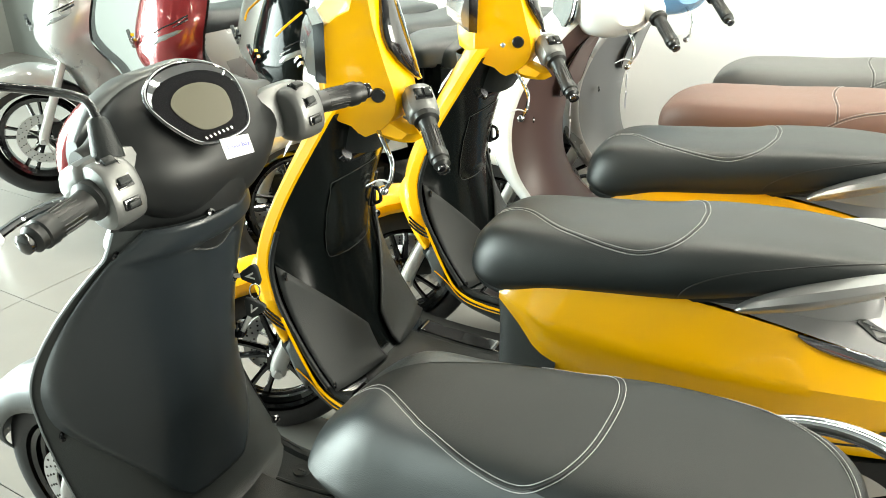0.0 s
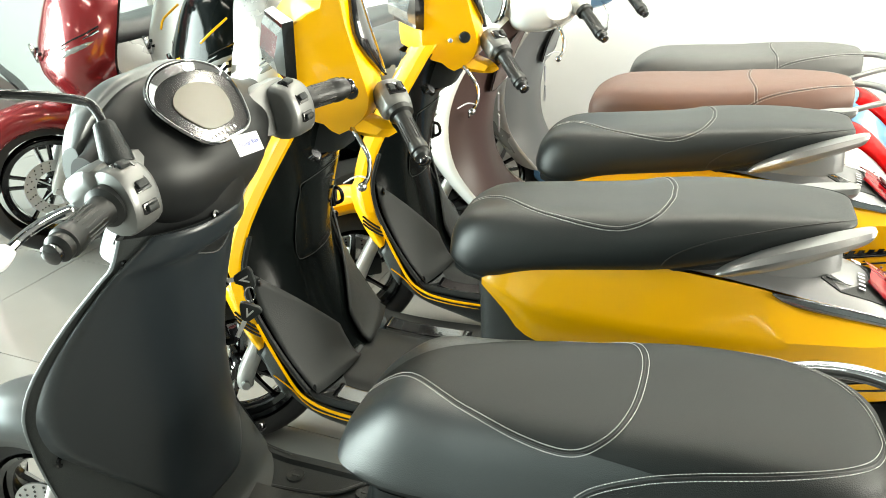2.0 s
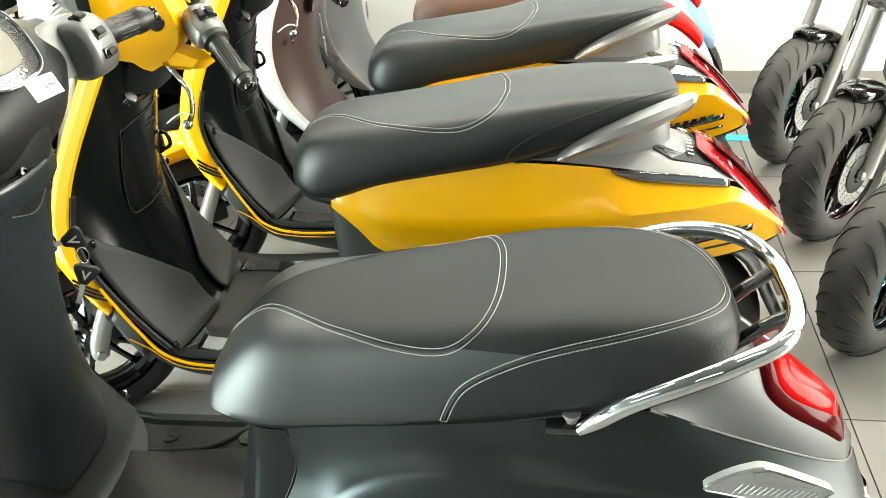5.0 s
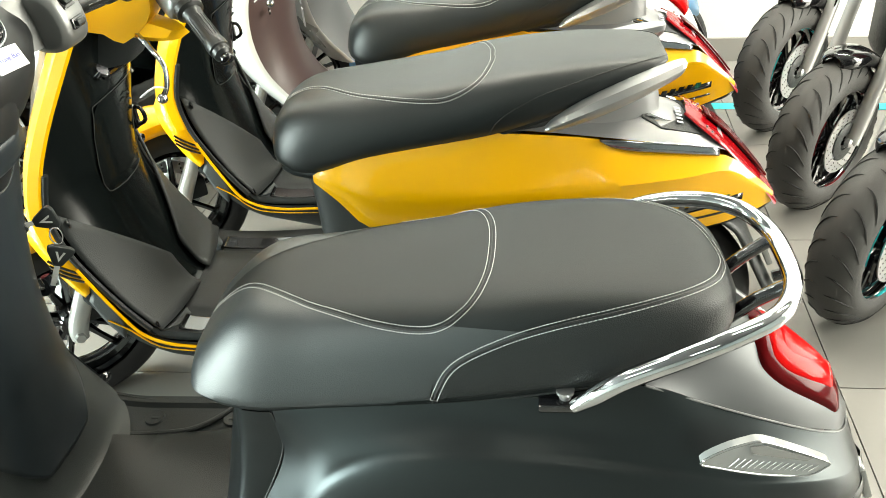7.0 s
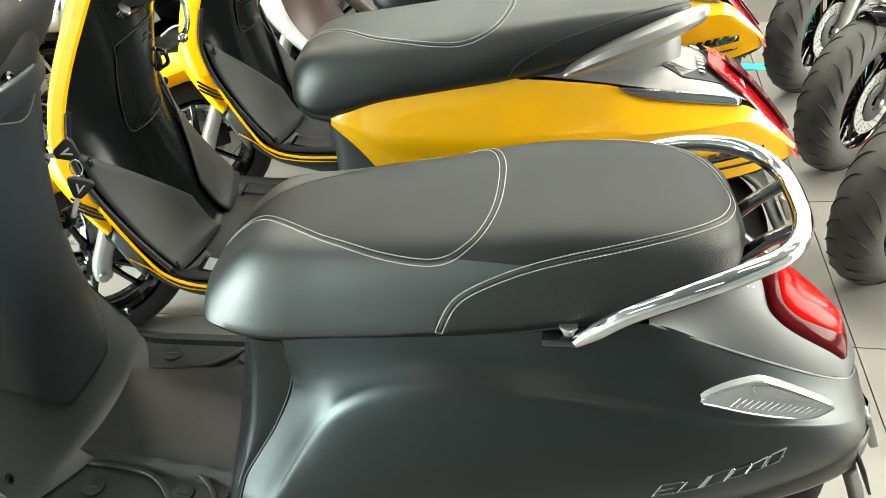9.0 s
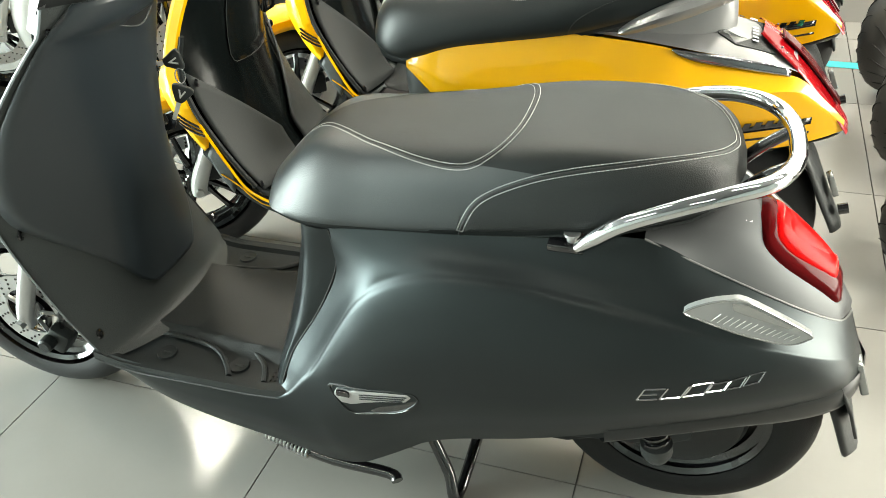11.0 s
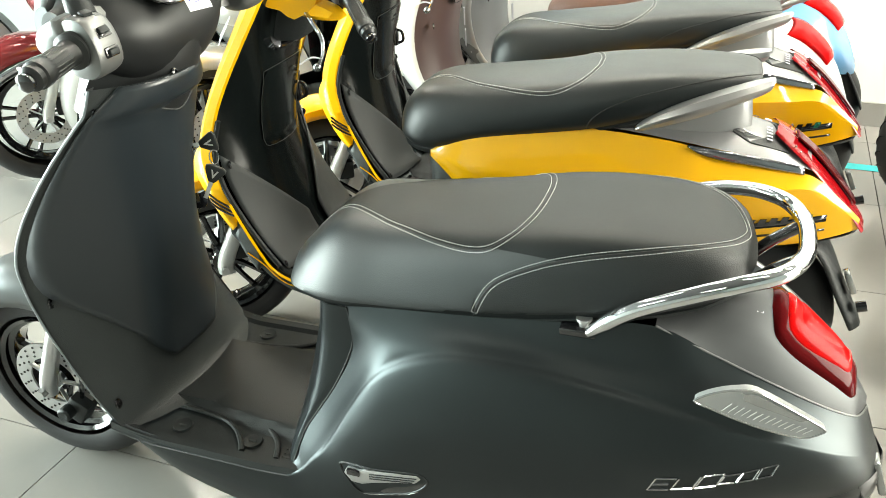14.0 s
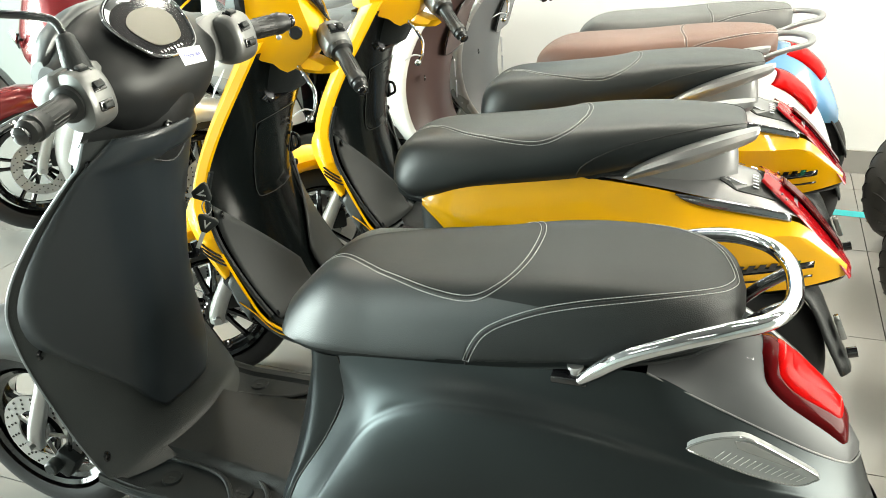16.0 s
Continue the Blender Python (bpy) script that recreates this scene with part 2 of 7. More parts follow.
for along, fixed, gaps in (("y", X0, ((-4.8, -2.2), (-1.8, 0.8))), ("y", X1 + 0.2, ((0.3, 2.5),))):
    for a, b in gaps:
        k += 1
        win = new("window_%d" % k)
        tagged(win, "tall clear shop window in a dark metal frame", "window", kind="structure")
        bm = bmesh.new()
        for c, z0, z1, w in ((a + 0.03, 0.06, 2.9, 0.06), (b - 0.03, 0.06, 2.9, 0.06), ((a + b) / 2, 0.12, 2.84, 0.05)):
            add_box(bm, (c, fixed - 0.1, (z0 + z1) / 2) if along == "x" else (fixed - 0.1, c, (z0 + z1) / 2), (w, 0.06, z1 - z0) if along == "x" else (0.06, w, z1 - z0))
        for z in (0.09, 2.87):
            add_box(bm, ((a + b) / 2, fixed - 0.1, z) if along == "x" else (fixed - 0.1, (a + b) / 2, z), (b - a - 0.12, 0.06, 0.06) if along == "x" else (0.06, b - a - 0.12, 0.06))
        part("window_frame", bm, GLOSS_BLACK, win, flat=True)
structure("baseboard", box(((X0 + X1) / 2, Y1 - 0.006, 0.05), (X1 - X0, 0.012, 0.1)), BASEBOARD, "low grey skirting along the white wall")
tape = structure("floor_tape", box((1.6, 2.215, 0.0015), (3.2, 0.055, 0.001), m=Matrix.Rotation(radians(0.5), 3, "Z")), CYAN, "cyan tape strip on the tiled floor")
# unseen battens; the stronger y 1.9 row is added to brighten the wall
for x, y in ((-4.0, -2.6), (-1.2, -2.6), (1.6, -2.6), (-4.0, 0.2), (-1.2, 0.2), (1.6, 0.2), (-2.6, 1.9), (-0.6, 1.9), (0.9, 1.9), (2.4, 1.9)):
    fx = thing("ceiling_light", pose(x, y, H - 0.03), "long white ceiling batten light added out of view", "light", "ceiling lights")
    part("housing", box((0, 0, 0), (1.24, 0.10, 0.04), 0.006), HOUSING, fx)
    part("diffuser", box((0, 0, -0.024), (1.2, 0.07, 0.012), 0.004), LIT, fx, "glowing white diffuser")
    area("batten_lamp", look((x, y, H - 0.075), (x, y, 0)), 1.2, 0.08, 44 if y > 1 else 11, (1.0, 0.97, 0.92))

# ---- wheels ----


def wheel(parent, x, z, radius, width, spokes, rim_mat=GLOSS_BLACK, stripe=None, disc_side=-1, disc_r=0.095, y=0.0, tread=RUBBER):
    w = part("wheel", lathe([(radius * 0.62, -width * 0.36), (radius * 0.66, -width * 0.42), (radius * 0.67, -width * 0.3), (radius * 0.58, -width * 0.2), (radius * 0.56, 0), (radius * 0.58, width * 0.2), (radius * 0.67, width * 0.3), (radius * 0.66, width * 0.42), (radius * 0.62, width * 0.36)], (x, y, z)), rim_mat, parent, "black cast alloy wheel")
    tyre = []
    for q in range(19):
        a = radians(-118 + 236 * q / 18)
        tyre.append((radius - width * 0.5 + math.cos(a) * width * 0.5, math.sin(a) * width * 0.52))
    part("tyre", lathe(tyre, (x, y, z), sides=56), tread, w, "black rubber tyre")
    bm = bmesh.new()
    for q in range(spokes):
        a = 2 * math.pi * q / spokes + 0.4
        d = Vector((math.cos(a), 0, math.sin(a)))
        e = Vector((-d.z, 0, d.x))
        c = Vector((x, y, z))
        for off in (-0.010, 0.010):
            add_tube(bm, [c + d * 0.03 + e * off * 0.6, c + d * radius * 0.35 + e * off * 1.6, c + d * radius * 0.6 + e * off * 2.4], [0.012, 0.008, 0.009], 6, 3)
    add_lathe(bm, [(0.0, -0.045), (0.03, -0.045), (0.034, -0.03), (0.034, 0.03), (0.03, 0.045), (0.0, 0.045)], (x, y, z), sides=20)
    part("spokes", tidy(bm, 0.00002), rim_mat, w)
    if disc_r:
        bm = bmesh.new()
        yy = y + disc_side * (width * 0.5 + 0.004)
        add_lathe(bm, [(disc_r * 0.62, -0.002), (disc_r, -0.002), (disc_r, 0.002), (disc_r * 0.62, 0.002), (disc_r * 0.62, -0.002)], (x, yy, z), sides=48)
        for q in range(5):
            a = 2 * math.pi * q / 5
            d = Vector((math.cos(a), 0, math.sin(a)))
            add_tube(bm, [Vector((x, yy, z)) + d * 0.02, Vector((x, yy, z)) + d * disc_r * 0.66], 0.007, 6, 1, flat=0.5)
        disc = part("brake_disc", tidy(bm, 0.00002), SILVER, w, "drilled steel brake disc")
        bm = bmesh.new()
        for ring, count in ((0.70, 15), (0.80, 18), (0.91, 21)):
            for q in range(count):
                a = 2 * math.pi * (q + ring * 7) / count
                add_lathe(bm, [(0.0, -0.0032), (0.0030, -0.0032), (0.0030, 0.0032), (0.0, 0.0032)], (x + math.cos(a) * disc_r * ring, yy, z + math.sin(a) * disc_r * ring), sides=6)
        tagged(part("drilling", tidy(bm, 0.00001), GLOSS_BLACK, disc), kind="stuff")
    return w


def fork(parent, x0, z0, x1, z1, material, half=0.075, r=0.016):
    for s in (-1, 1):
        leg = part("fork_leg", tube([(x1, s * half, z1), (x1 + (x0 - x1) * 0.5, s * half, z1 + (z0 - z1) * 0.5), (x0 + 0.01, s * half, z0 + 0.03), (x0, s * half, z0 - 0.015)], [r * 0.8, r, r * 1.15, r], 14, 4), material, parent, "alloy fork leg")
        part("axle_bolt", lathe([(0, -0.012), (0.011, -0.012), (0.011, 0.012), (0, 0.012)], (x0, s * (half + r), z0), sides=6), SILVER, leg)


# ---- seats ----


def seat_grid(xs, ztop, hw, zb, shape=((0, 1.0), (0.5, 0.985), (0.8, 0.90), (0.95, 0.68), (1.0, 0.42), (0.985, 0.14), (0.93, 0.0)), nose=None, blend=()):
    # cross-sections along a saddle; nose is the sloping section of its front, blended into the common one
    rows = []
    for i, (x, zt, w, b) in enumerate(zip(xs, ztop, hw, zb)):
        k = blend[i] if i < len(blend) else 0.0
        half = []
        for j, (fy, fz) in enumerate(shape):
            if k:
                fy, fz = fy + (nose[j][0] - fy) * k, fz + (nose[j][1] - fz) * k
            half.append(Vector((x, fy * w, b + (zt - b) * fz)))
        rows.append([Vector((p.x, -p.y, p.z)) for p in half[::-1]] + half[1:])
    return dense_grid(rows, 6, 4)


def on_grid(g, u, v):
    """A point on a seat's grid: u from nose to tail, v from one lower edge (0) over the top (0.5) to the other (1)."""
    a, b = u * (len(g) - 1), v * (len(g[0]) - 1)
    i, j = min(int(a), len(g) - 2), min(int(b), len(g[0]) - 2)
    fa, fb = a - i, b - j
    return (g[i][j] * (1 - fa) + g[i + 1][j] * fa) * (1 - fb) + (g[i][j + 1] * (1 - fa) + g[i + 1][j + 1] * fa) * fb


# ---- shared scooter parts ----


def turned(ob, deg, x0):
    """Swing a steering part about the upright line at x0."""
    ob.matrix_local = Matrix.Translation((x0, 0, 0)) @ Matrix.Rotation(radians(deg), 4, "Z") @ Matrix.Translation((-x0, 0, 0))
    return ob


def ring_line(c, a, b, n=40, power=2.0):
    """A closed superellipse round c with half axes a and b."""
    c, a, b = Vector(c), Vector(a), Vector(b)
    out = []
    for q in range(n):
        t = 2 * math.pi * q / n
        x, y = math.cos(t), math.sin(t)
        out.append(c + a * math.copysign(abs(x) ** (2 / power), x) + b * math.copysign(abs(y) ** (2 / power), y))
    return out


def add_plate(bm, loop, push):
    """A thin plate: a closed loop pushed along a vector, both sides filled."""
    push = Vector(push)
    lo = [bm.verts.new(p) for p in loop]
    hi = [bm.verts.new(p + push) for p in loop]
    n = len(lo)
    bm.faces.new(lo[::-1])
    bm.faces.new(hi)
    for i in range(n):
        bm.faces.new((lo[i], lo[(i + 1) % n], hi[(i + 1) % n], hi[i]))
    return bm


def plate(loop, push):
    bm = add_plate(bmesh.new(), [Vector(p) for p in loop], push)
    bmesh.ops.recalc_face_normals(bm, faces=bm.faces)
    return bm


def add_loop_tube(bm, loop, r, sides=8):
    rows = []
    n = len(loop)
    c = sum(loop, Vector()) / n
    nrm = (loop[0] - c).cross(loop[n // 4] - c).normalized()
    for i, p in enumerate(loop):
        t = (loop[(i + 1) % n] - loop[i - 1]).normalized()
        s = t.cross(nrm).normalized()
        rows.append([p + r * (math.cos(a) * s + math.sin(a) * nrm) for a in (2 * math.pi * q / sides for q in range(sides))])
    rows.append(rows[0])
    return add_grid(bm, rows, True)


def loop_tube(loop, r, sides=8):
    return tidy(add_loop_tube(bmesh.new(), loop, r, sides), 0.00002)


def screw(parent, x, y, z, axis=(1, 0, 0), r=0.0075, material=None):
    a = Vector(axis).normalized()
    return part("screw", lathe([(0, 0.001), (r * 0.5, 0.001), (r * 0.5, 0.004), (r, 0.003), (r * 1.15, 0.0)], (x, y, z), a, 14), material or GLOSS_BLACK, parent, "black recessed screw")


def handle_grip(parent, a, b, r=0.0165, turn=(0, 0)):
    a, b = Vector(a), Vector(b)
    ax = (b - a).normalized()
    ln = (b - a).length
    prof = [(r * 1.5, 0), (r * 1.5, 0.012), (r * 1.1, 0.016), (r, 0.03), (r, ln - 0.03), (r * 1.12, ln - 0.026), (r * 1.12, ln - 0.012), (r * 0.95, ln - 0.01), (r * 0.98, ln), (r * 0.6, ln + 0.006), (0, ln + 0.007)]
    g = part("grip", lathe(prof, a, ax, 26), GRIP_RUBBER, parent, "ribbed black rubber grip")
    bm = bmesh.new()
    s = ax.orthogonal().normalized()
    u = ax.cross(s)
    for q in range(18):
        t = 2 * math.pi * q / 18
        d = (math.cos(t) * s + math.sin(t) * u) * r * 1.0
        add_tube(bm, [a + ax * 0.034 + d, a + ax * (ln - 0.034) + d], 0.0011, 4, 1)
    part("grip_rib", bm, GRIP_RUBBER, g)
    end = part("bar_end", lathe([(0, 0), (r * 0.6, 0), (r * 0.72, 0.004), (r * 0.72, 0.01), (r * 0.45, 0.013), (0, 0.0135)], b + ax * 0.004, ax, 20), GLOSS_BLACK, g, "glossy black bar end")
    return [g]


def brake_lever(parent, pts, tag=None, k=1.0):
    lv = part("brake_lever", tube(pts, [0.007 * k, 0.0055 * k, 0.005 * k, 0.0048 * k, 0.006], 10, 5, flat=0.7), CHROME, parent, "polished alloy brake lever")
    e = Vector(pts[-1])
    bm = bmesh.new()
    bmesh.ops.create_icosphere(bm, subdivisions=2, radius=0.0095, matrix=Matrix.Translation(e))
    part("lever_ball", bm, CHROME, lv)
    if tag:
        bm = bmesh.new()
        add_tube(bm, tag, [0.006 * k ** 1.2, 0.008 * k ** 1.2, 0.006 * k ** 1.2], 8, 3, flat=0.25 if k == 1 else 0.85)
        part("wrap", bm, PAPER, lv, "white protective foam wrap")
    return lv


def bars(parent, start, along, up, count, w, h, gap, push, material, slant=0.15, name="lettering", label="raised plain bars in place of a maker's mark"):
    """Plain slanted bars where a name stands."""
    start, along, up, push = (Vector(v) for v in (start, along, up, push))
    along, up = along.normalized(), up.normalized()
    for q in range(count):
        o = start + along * q * (w + gap)
        part("mark_bar", plate([o, o + along * w, o + along * (w + h * slant) + up * h, o + along * h * slant + up * h], push), material, parent, label, flat=True)


def coil(a, b, r, turns, wire):
    a, b = Vector(a), Vector(b)
    ax = (b - a).normalized()
    s = ax.orthogonal().normalized()
    u = ax.cross(s)
    n = turns * 12
    return tube([a + (b - a) * (i / n) + r * (math.cos(i * math.pi / 6) * s + math.sin(i * math.pi / 6) * u) for i in range(n + 1)], wire, 6, 1)


def seat_mesh(parent, g, material, seams, label, plain=()):
    bm = bmesh.new()
    add_grid(bm, g)
    for row in (g[0], g[-1]):
        bm.faces.new([bm.verts.new(p) for p in row])
    add_grid(bm, [[r[0] for r in g], [r[-1] for r in g]])
    tidy(bm)
    s = part("seat", bm, material, parent, label)
    mid = sum((p for r in g for p in r), Vector()) / (len(g) * len(g[0]))
    for line in seams:
        pts = smooth_line([(u, v, 0) for u, v in line], 16)
        ps = [on_grid(g, p.x, p.y) for p in pts]
        out = []
        for p in pts:
            du = on_grid(g, min(1, p.x + 0.02), p.y) - on_grid(g, max(0, p.x - 0.02), p.y)
            dv = on_grid(g, p.x, min(1, p.y + 0.02)) - on_grid(g, p.x, max(0, p.y - 0.02))
            n = du.cross(dv).normalized()
            out.append(n if n.z * 2 + n.y * on_grid(g, p.x, p.y).y * 4 > 0 else -n)
        groove = bmesh.new()
        add_tube(groove, [p + o * 0.0002 for p, o in zip(ps, out)], 0.0012, 6, 1)
        part("welt", groove, SEAM, s, "raised welt along the seam")
        if line in plain:
            continue
        for side in (-1, 1):
            bm = bmesh.new()
            carry = 0.0
            qs = []
            for i, (p, o) in enumerate(zip(ps, out)):
                t = (ps[min(i + 1, len(ps) - 1)] - ps[max(i - 1, 0)]).normalized()
                qs.append(p + t.cross(o).normalized() * side * 0.0042 + o * 0.0009)
            for a, b in zip(qs, qs[1:]):
                n = max(1, round((b - a).length / 0.0058))
                for q in range(n):
                    add_tube(bm, [a.lerp(b, (q + 0.1) / n), a.lerp(b, (q + 0.72) / n)], 0.00052, 4, 1)
            part("stitching", bm, STITCH, s, "pale thread stitching")
    return s


def seat_panel(parent, g, name, material, label, lower, upper, u0, u1, nu=40, nv=14, lift=0.0007):
    """A thin panel laid on a saddle between two lines v(u), on one side and mirrored on the other where they don't meet."""
    for flip in (False, True):
        bm = bmesh.new()
        rows = []
        for i in range(nu + 1):
            u = u0 + (u1 - u0) * i / nu
            a, b = lower(u), upper(u)
            row = []
            for j in range(nv + 1):
                v = a + (b - a) * j / nv
                v = 1 - v if flip else v
                p = on_grid(g, u, v)
                du = on_grid(g, min(1, u + 0.02), v) - on_grid(g, max(0, u - 0.02), v)
                dv = on_grid(g, u, min(1, v + 0.02)) - on_grid(g, u, max(0, v - 0.02))
                n = du.cross(dv).normalized()
                n = n if n.z * 2 + n.y * p.y * 4 > 0 else -n
                row.append(p + n * lift)
            rows.append(row)
        add_grid(bm, rows)
        part(name, tidy(bm, 0.0001), material, parent, label)


def line_v(pts):
    """v as a function of u along a smooth line of (u, v) points that runs to larger u."""
    fine = smooth_line([(u, v, 0) for u, v in pts], 16)

    def v_at(u):
        for p, q in zip(fine, fine[1:]):
            if p.x <= u <= q.x:
                return p.y + (q.y - p.y) * (u - p.x) / max(1e-9, q.x - p.x)
        return fine[0].y if u < fine[0].x else fine[-1].y
    return v_at


def mirror_pts(pts):
    return [(u, 1 - v) for u, v in pts][::-1]


# ---- matte charcoal scooter ----


def charcoal_scooter(m):
    t = thing("scooter", m, "matte charcoal electric scooter with black stitched saddle and chrome rail", "scooter", "row of parked scooters")
    # saddle
    xs = [-0.142, -0.122, -0.05, 0.05, 0.18, 0.30, 0.41, 0.50, 0.545, 0.563]
    g = seat_grid(xs, [0.615, 0.650, 0.706, 0.715, 0.728, 0.746, 0.750, 0.740, 0.720, 0.692], [0.085, 0.118, 0.145, 0.150, 0.155, 0.155, 0.15, 0.13, 0.09, 0.03], [0.60, 0.592, 0.59, 0.598, 0.612, 0.628, 0.648, 0.668, 0.68, 0.685], ((0, 1.0), (0.5, 0.985), (0.78, 0.905), (0.90, 0.70), (0.96, 0.44), (1.0, 0.15), (0.965, 0.0)), ((0, 1.0), (0.42, 0.985), (0.62, 0.92), (0.78, 0.73), (0.90, 0.46), (1.0, 0.12), (0.965, 0.0)), (1, 1, 1, 0.7, 0.25))
    pad = [(0.095, 0.5), (0.105, 0.492), (0.15, 0.482), (0.222, 0.462), (0.290, 0.420), (0.335, 0.378), (0.40, 0.318), (0.46, 0.296), (0.495, 0.345), (0.517, 0.43), (0.522, 0.5)]
    left = [p for p in pad if p[1] <= 0.5]
    top = [(0.455, 0.0), (0.463, 0.10), (0.487, 0.18), (0.54, 0.238), (0.60, 0.275), (0.69, 0.315), (0.78, 0.37), (0.86, 0.43), (0.90, 0.5)]
    # smooth pad vinyl overall; on the rear top its darkness is painted shade
    seat = seat_mesh(t, g, PAD_SHADE_VINYL, [left + mirror_pts(left)[1:5], top + mirror_pts(top)[1:]], "black grained vinyl saddle with pale double stitching")
    pad_v, top_v = line_v(left), line_v(top)
    # same vinyl as the rear top: the front's sheen is put into the material
    seat_panel(seat, g, "front_sheen_panel", VINYL, "grained black vinyl round the saddle's front, lightened for its window sheen", lambda u: 0.002 if u < 0.456 else top_v(u), lambda u: 0.5 if u < 0.097 else pad_v(u) if u < 0.475 else max(top_v(u), 0.305 - (u - 0.475) * 0.5), 0.002, 0.575, 100, 18)
    seat_panel(seat, g, "side_panel", WEAVE_VINYL, "woven black vinyl rear side panel", lambda u: 0.004, line_v(top), 0.456, 0.899)
    part("seat_base", skin([[(x, -w * 0.9, b + 0.004), (x, -w * 0.92, b - 0.012), (x, 0, b - 0.02), (x, w * 0.92, b - 0.012), (x, w * 0.9, b + 0.004)] for x, w, b in zip(xs[1:-1], [0.10, 0.14, 0.150, 0.155, 0.155, 0.15, 0.13, 0.09], [0.592, 0.59, 0.598, 0.612, 0.628, 0.648, 0.668, 0.68])], 2, 2), BLACK_PLASTIC, t, "black seat pan")
    # one shell a side from the floor's edge over the bulge to the tail: its upper edge, its shoulder line, its lower edge, its swell
    shell = [
        ((-0.510, 0.198, 0.296), (-0.511, 0.205, 0.290), (-0.508, 0.193, 0.294), 0.001),
        ((-0.462, 0.198, 0.283), (-0.462, 0.206, 0.277), (-0.460, 0.189, 0.232), 0.003),
        ((-0.395, 0.198, 0.274), (-0.395, 0.207, 0.268), (-0.392, 0.187, 0.184), 0.004),
        ((-0.300, 0.198, 0.268), (-0.300, 0.207, 0.262), (-0.288, 0.185, 0.149), 0.005),
        ((-0.205, 0.198, 0.267), (-0.205, 0.207, 0.261), (-0.190, 0.185, 0.131), 0.007),
        ((-0.135, 0.190, 0.281), (-0.130, 0.206, 0.272), (-0.108, 0.187, 0.116), 0.013),
        ((-0.124, 0.170, 0.315), (-0.084, 0.205, 0.319), (-0.051, 0.188, 0.109), 0.02),
        ((-0.110, 0.159, 0.347), (-0.055, 0.201, 0.355), (-0.003, 0.189, 0.119), 0.028),
        ((-0.056, 0.147, 0.430), (-0.005, 0.194, 0.439), (0.054, 0.189, 0.156), 0.036),
        ((-0.018, 0.140, 0.510), (0.037, 0.189, 0.501), (0.093, 0.190, 0.186), 0.041),
        ((-0.016, 0.142, 0.590), (0.082, 0.186, 0.538), (0.127, 0.192, 0.212), 0.044),
        ((0.040, 0.146, 0.600), (0.138, 0.186, 0.562), (0.180, 0.194, 0.236), 0.044),
        ((0.120, 0.149, 0.608), (0.198, 0.187, 0.571), (0.238, 0.195, 0.253), 0.043),
        ((0.220, 0.150, 0.616), (0.289, 0.186, 0.570), (0.316, 0.195, 0.276), 0.041),
        ((0.330, 0.149, 0.627), (0.389, 0.183, 0.556), (0.413, 0.190, 0.308), 0.038),
        ((0.445, 0.138, 0.634), (0.493, 0.176, 0.530), (0.510, 0.178, 0.338), 0.031),
        ((0.530, 0.121, 0.586), (0.567, 0.163, 0.504), (0.598, 0.157, 0.356), 0.022),
        ((0.610, 0.101, 0.540), (0.641, 0.139, 0.478), (0.673, 0.125, 0.363), 0.015),
        ((0.675, 0.077, 0.500), (0.703, 0.103, 0.446), (0.733, 0.087, 0.364), 0.01),
        ((0.722, 0.043, 0.468), (0.743, 0.060, 0.420), (0.763, 0.049, 0.367), 0.006),
        ((0.742, 0.000, 0.456), (0.760, 0.000, 0.408), (0.776, 0.000, 0.368), 0.003),
    ]

    def shell_row(top, mid, low, swell, s):
        T, S, B = (Vector((p[0], s * p[1], p[2])) for p in (top, mid, low))
        out = Vector((0, s, 0))
        dip = (S - T).length * 0.04
        row = [T, T.lerp(S, 0.30) - out * dip * 0.7, T.lerp(S, 0.62) - out * dip * 0.9, T.lerp(S, 0.88) - out * dip * 0.2, S]
        for f, k in ((0.04, 0.26), (0.18, 0.66), (0.40, 1.0), (0.66, 0.84), (0.86, 0.40)):
            row.append(S.lerp(B, f) + out * swell * k)
        return row + [B]

    def shell_y(x, z):
        # half width of the shell at a place on its flank
        rows = [shell_row(*r, 1) for r in shell]
        for p, q in zip(rows, rows[1:]):
            for i in range(4, 10):
                quad = (p[i], q[i], q[i + 1], p[i + 1])
                for tri in ((quad[0], quad[1], quad[2]), (quad[0], quad[2], quad[3])):
                    (ax, ay, az), (bx, by, bz), (cx, cy, cz) = tri
                    det = (bz - cz) * (ax - cx) + (cx - bx) * (az - cz)
                    if abs(det) > 1e-9:
                        u = ((bz - cz) * (x - cx) + (cx - bx) * (z - cz)) / det
                        v = ((cz - az) * (x - cx) + (ax - cx) * (z - cz)) / det
                        if u >= -0.01 and v >= -0.01 and u + v <= 1.02:
                            return ay * u + by * v + cy * (1 - u - v)
        return 0.17
    for s in (-1, 1):
        cowl = part("side_cowl", skin([shell_row(*r, s) for r in shell], 4, 4), MATTE_GREY, t, "matte charcoal painted side cowl")
        # clear side lamp across the shoulder's rear end
        lens = [(0.505, 0.565), (0.529, 0.577), (0.558, 0.581), (0.580, 0.577), (0.628, 0.545), (0.668, 0.515), (0.666, 0.507), (0.644, 0.500), (0.600, 0.514), (0.563, 0.531), (0.525, 0.552)]
        rim = [Vector((p.x, s * (0.1935 - max(0.0, p.x - 0.504) * 0.31), p.z)) for p in smooth_line([(a, 0, b) for a, b in lens], 3, True)]
        lamp = part("indicator_lamp", plate([p - Vector((0, s * 0.012, 0)) for p in rim], (0, s * 0.0125, 0)), FROST_LENS, cowl, "clear ribbed side indicator lens")
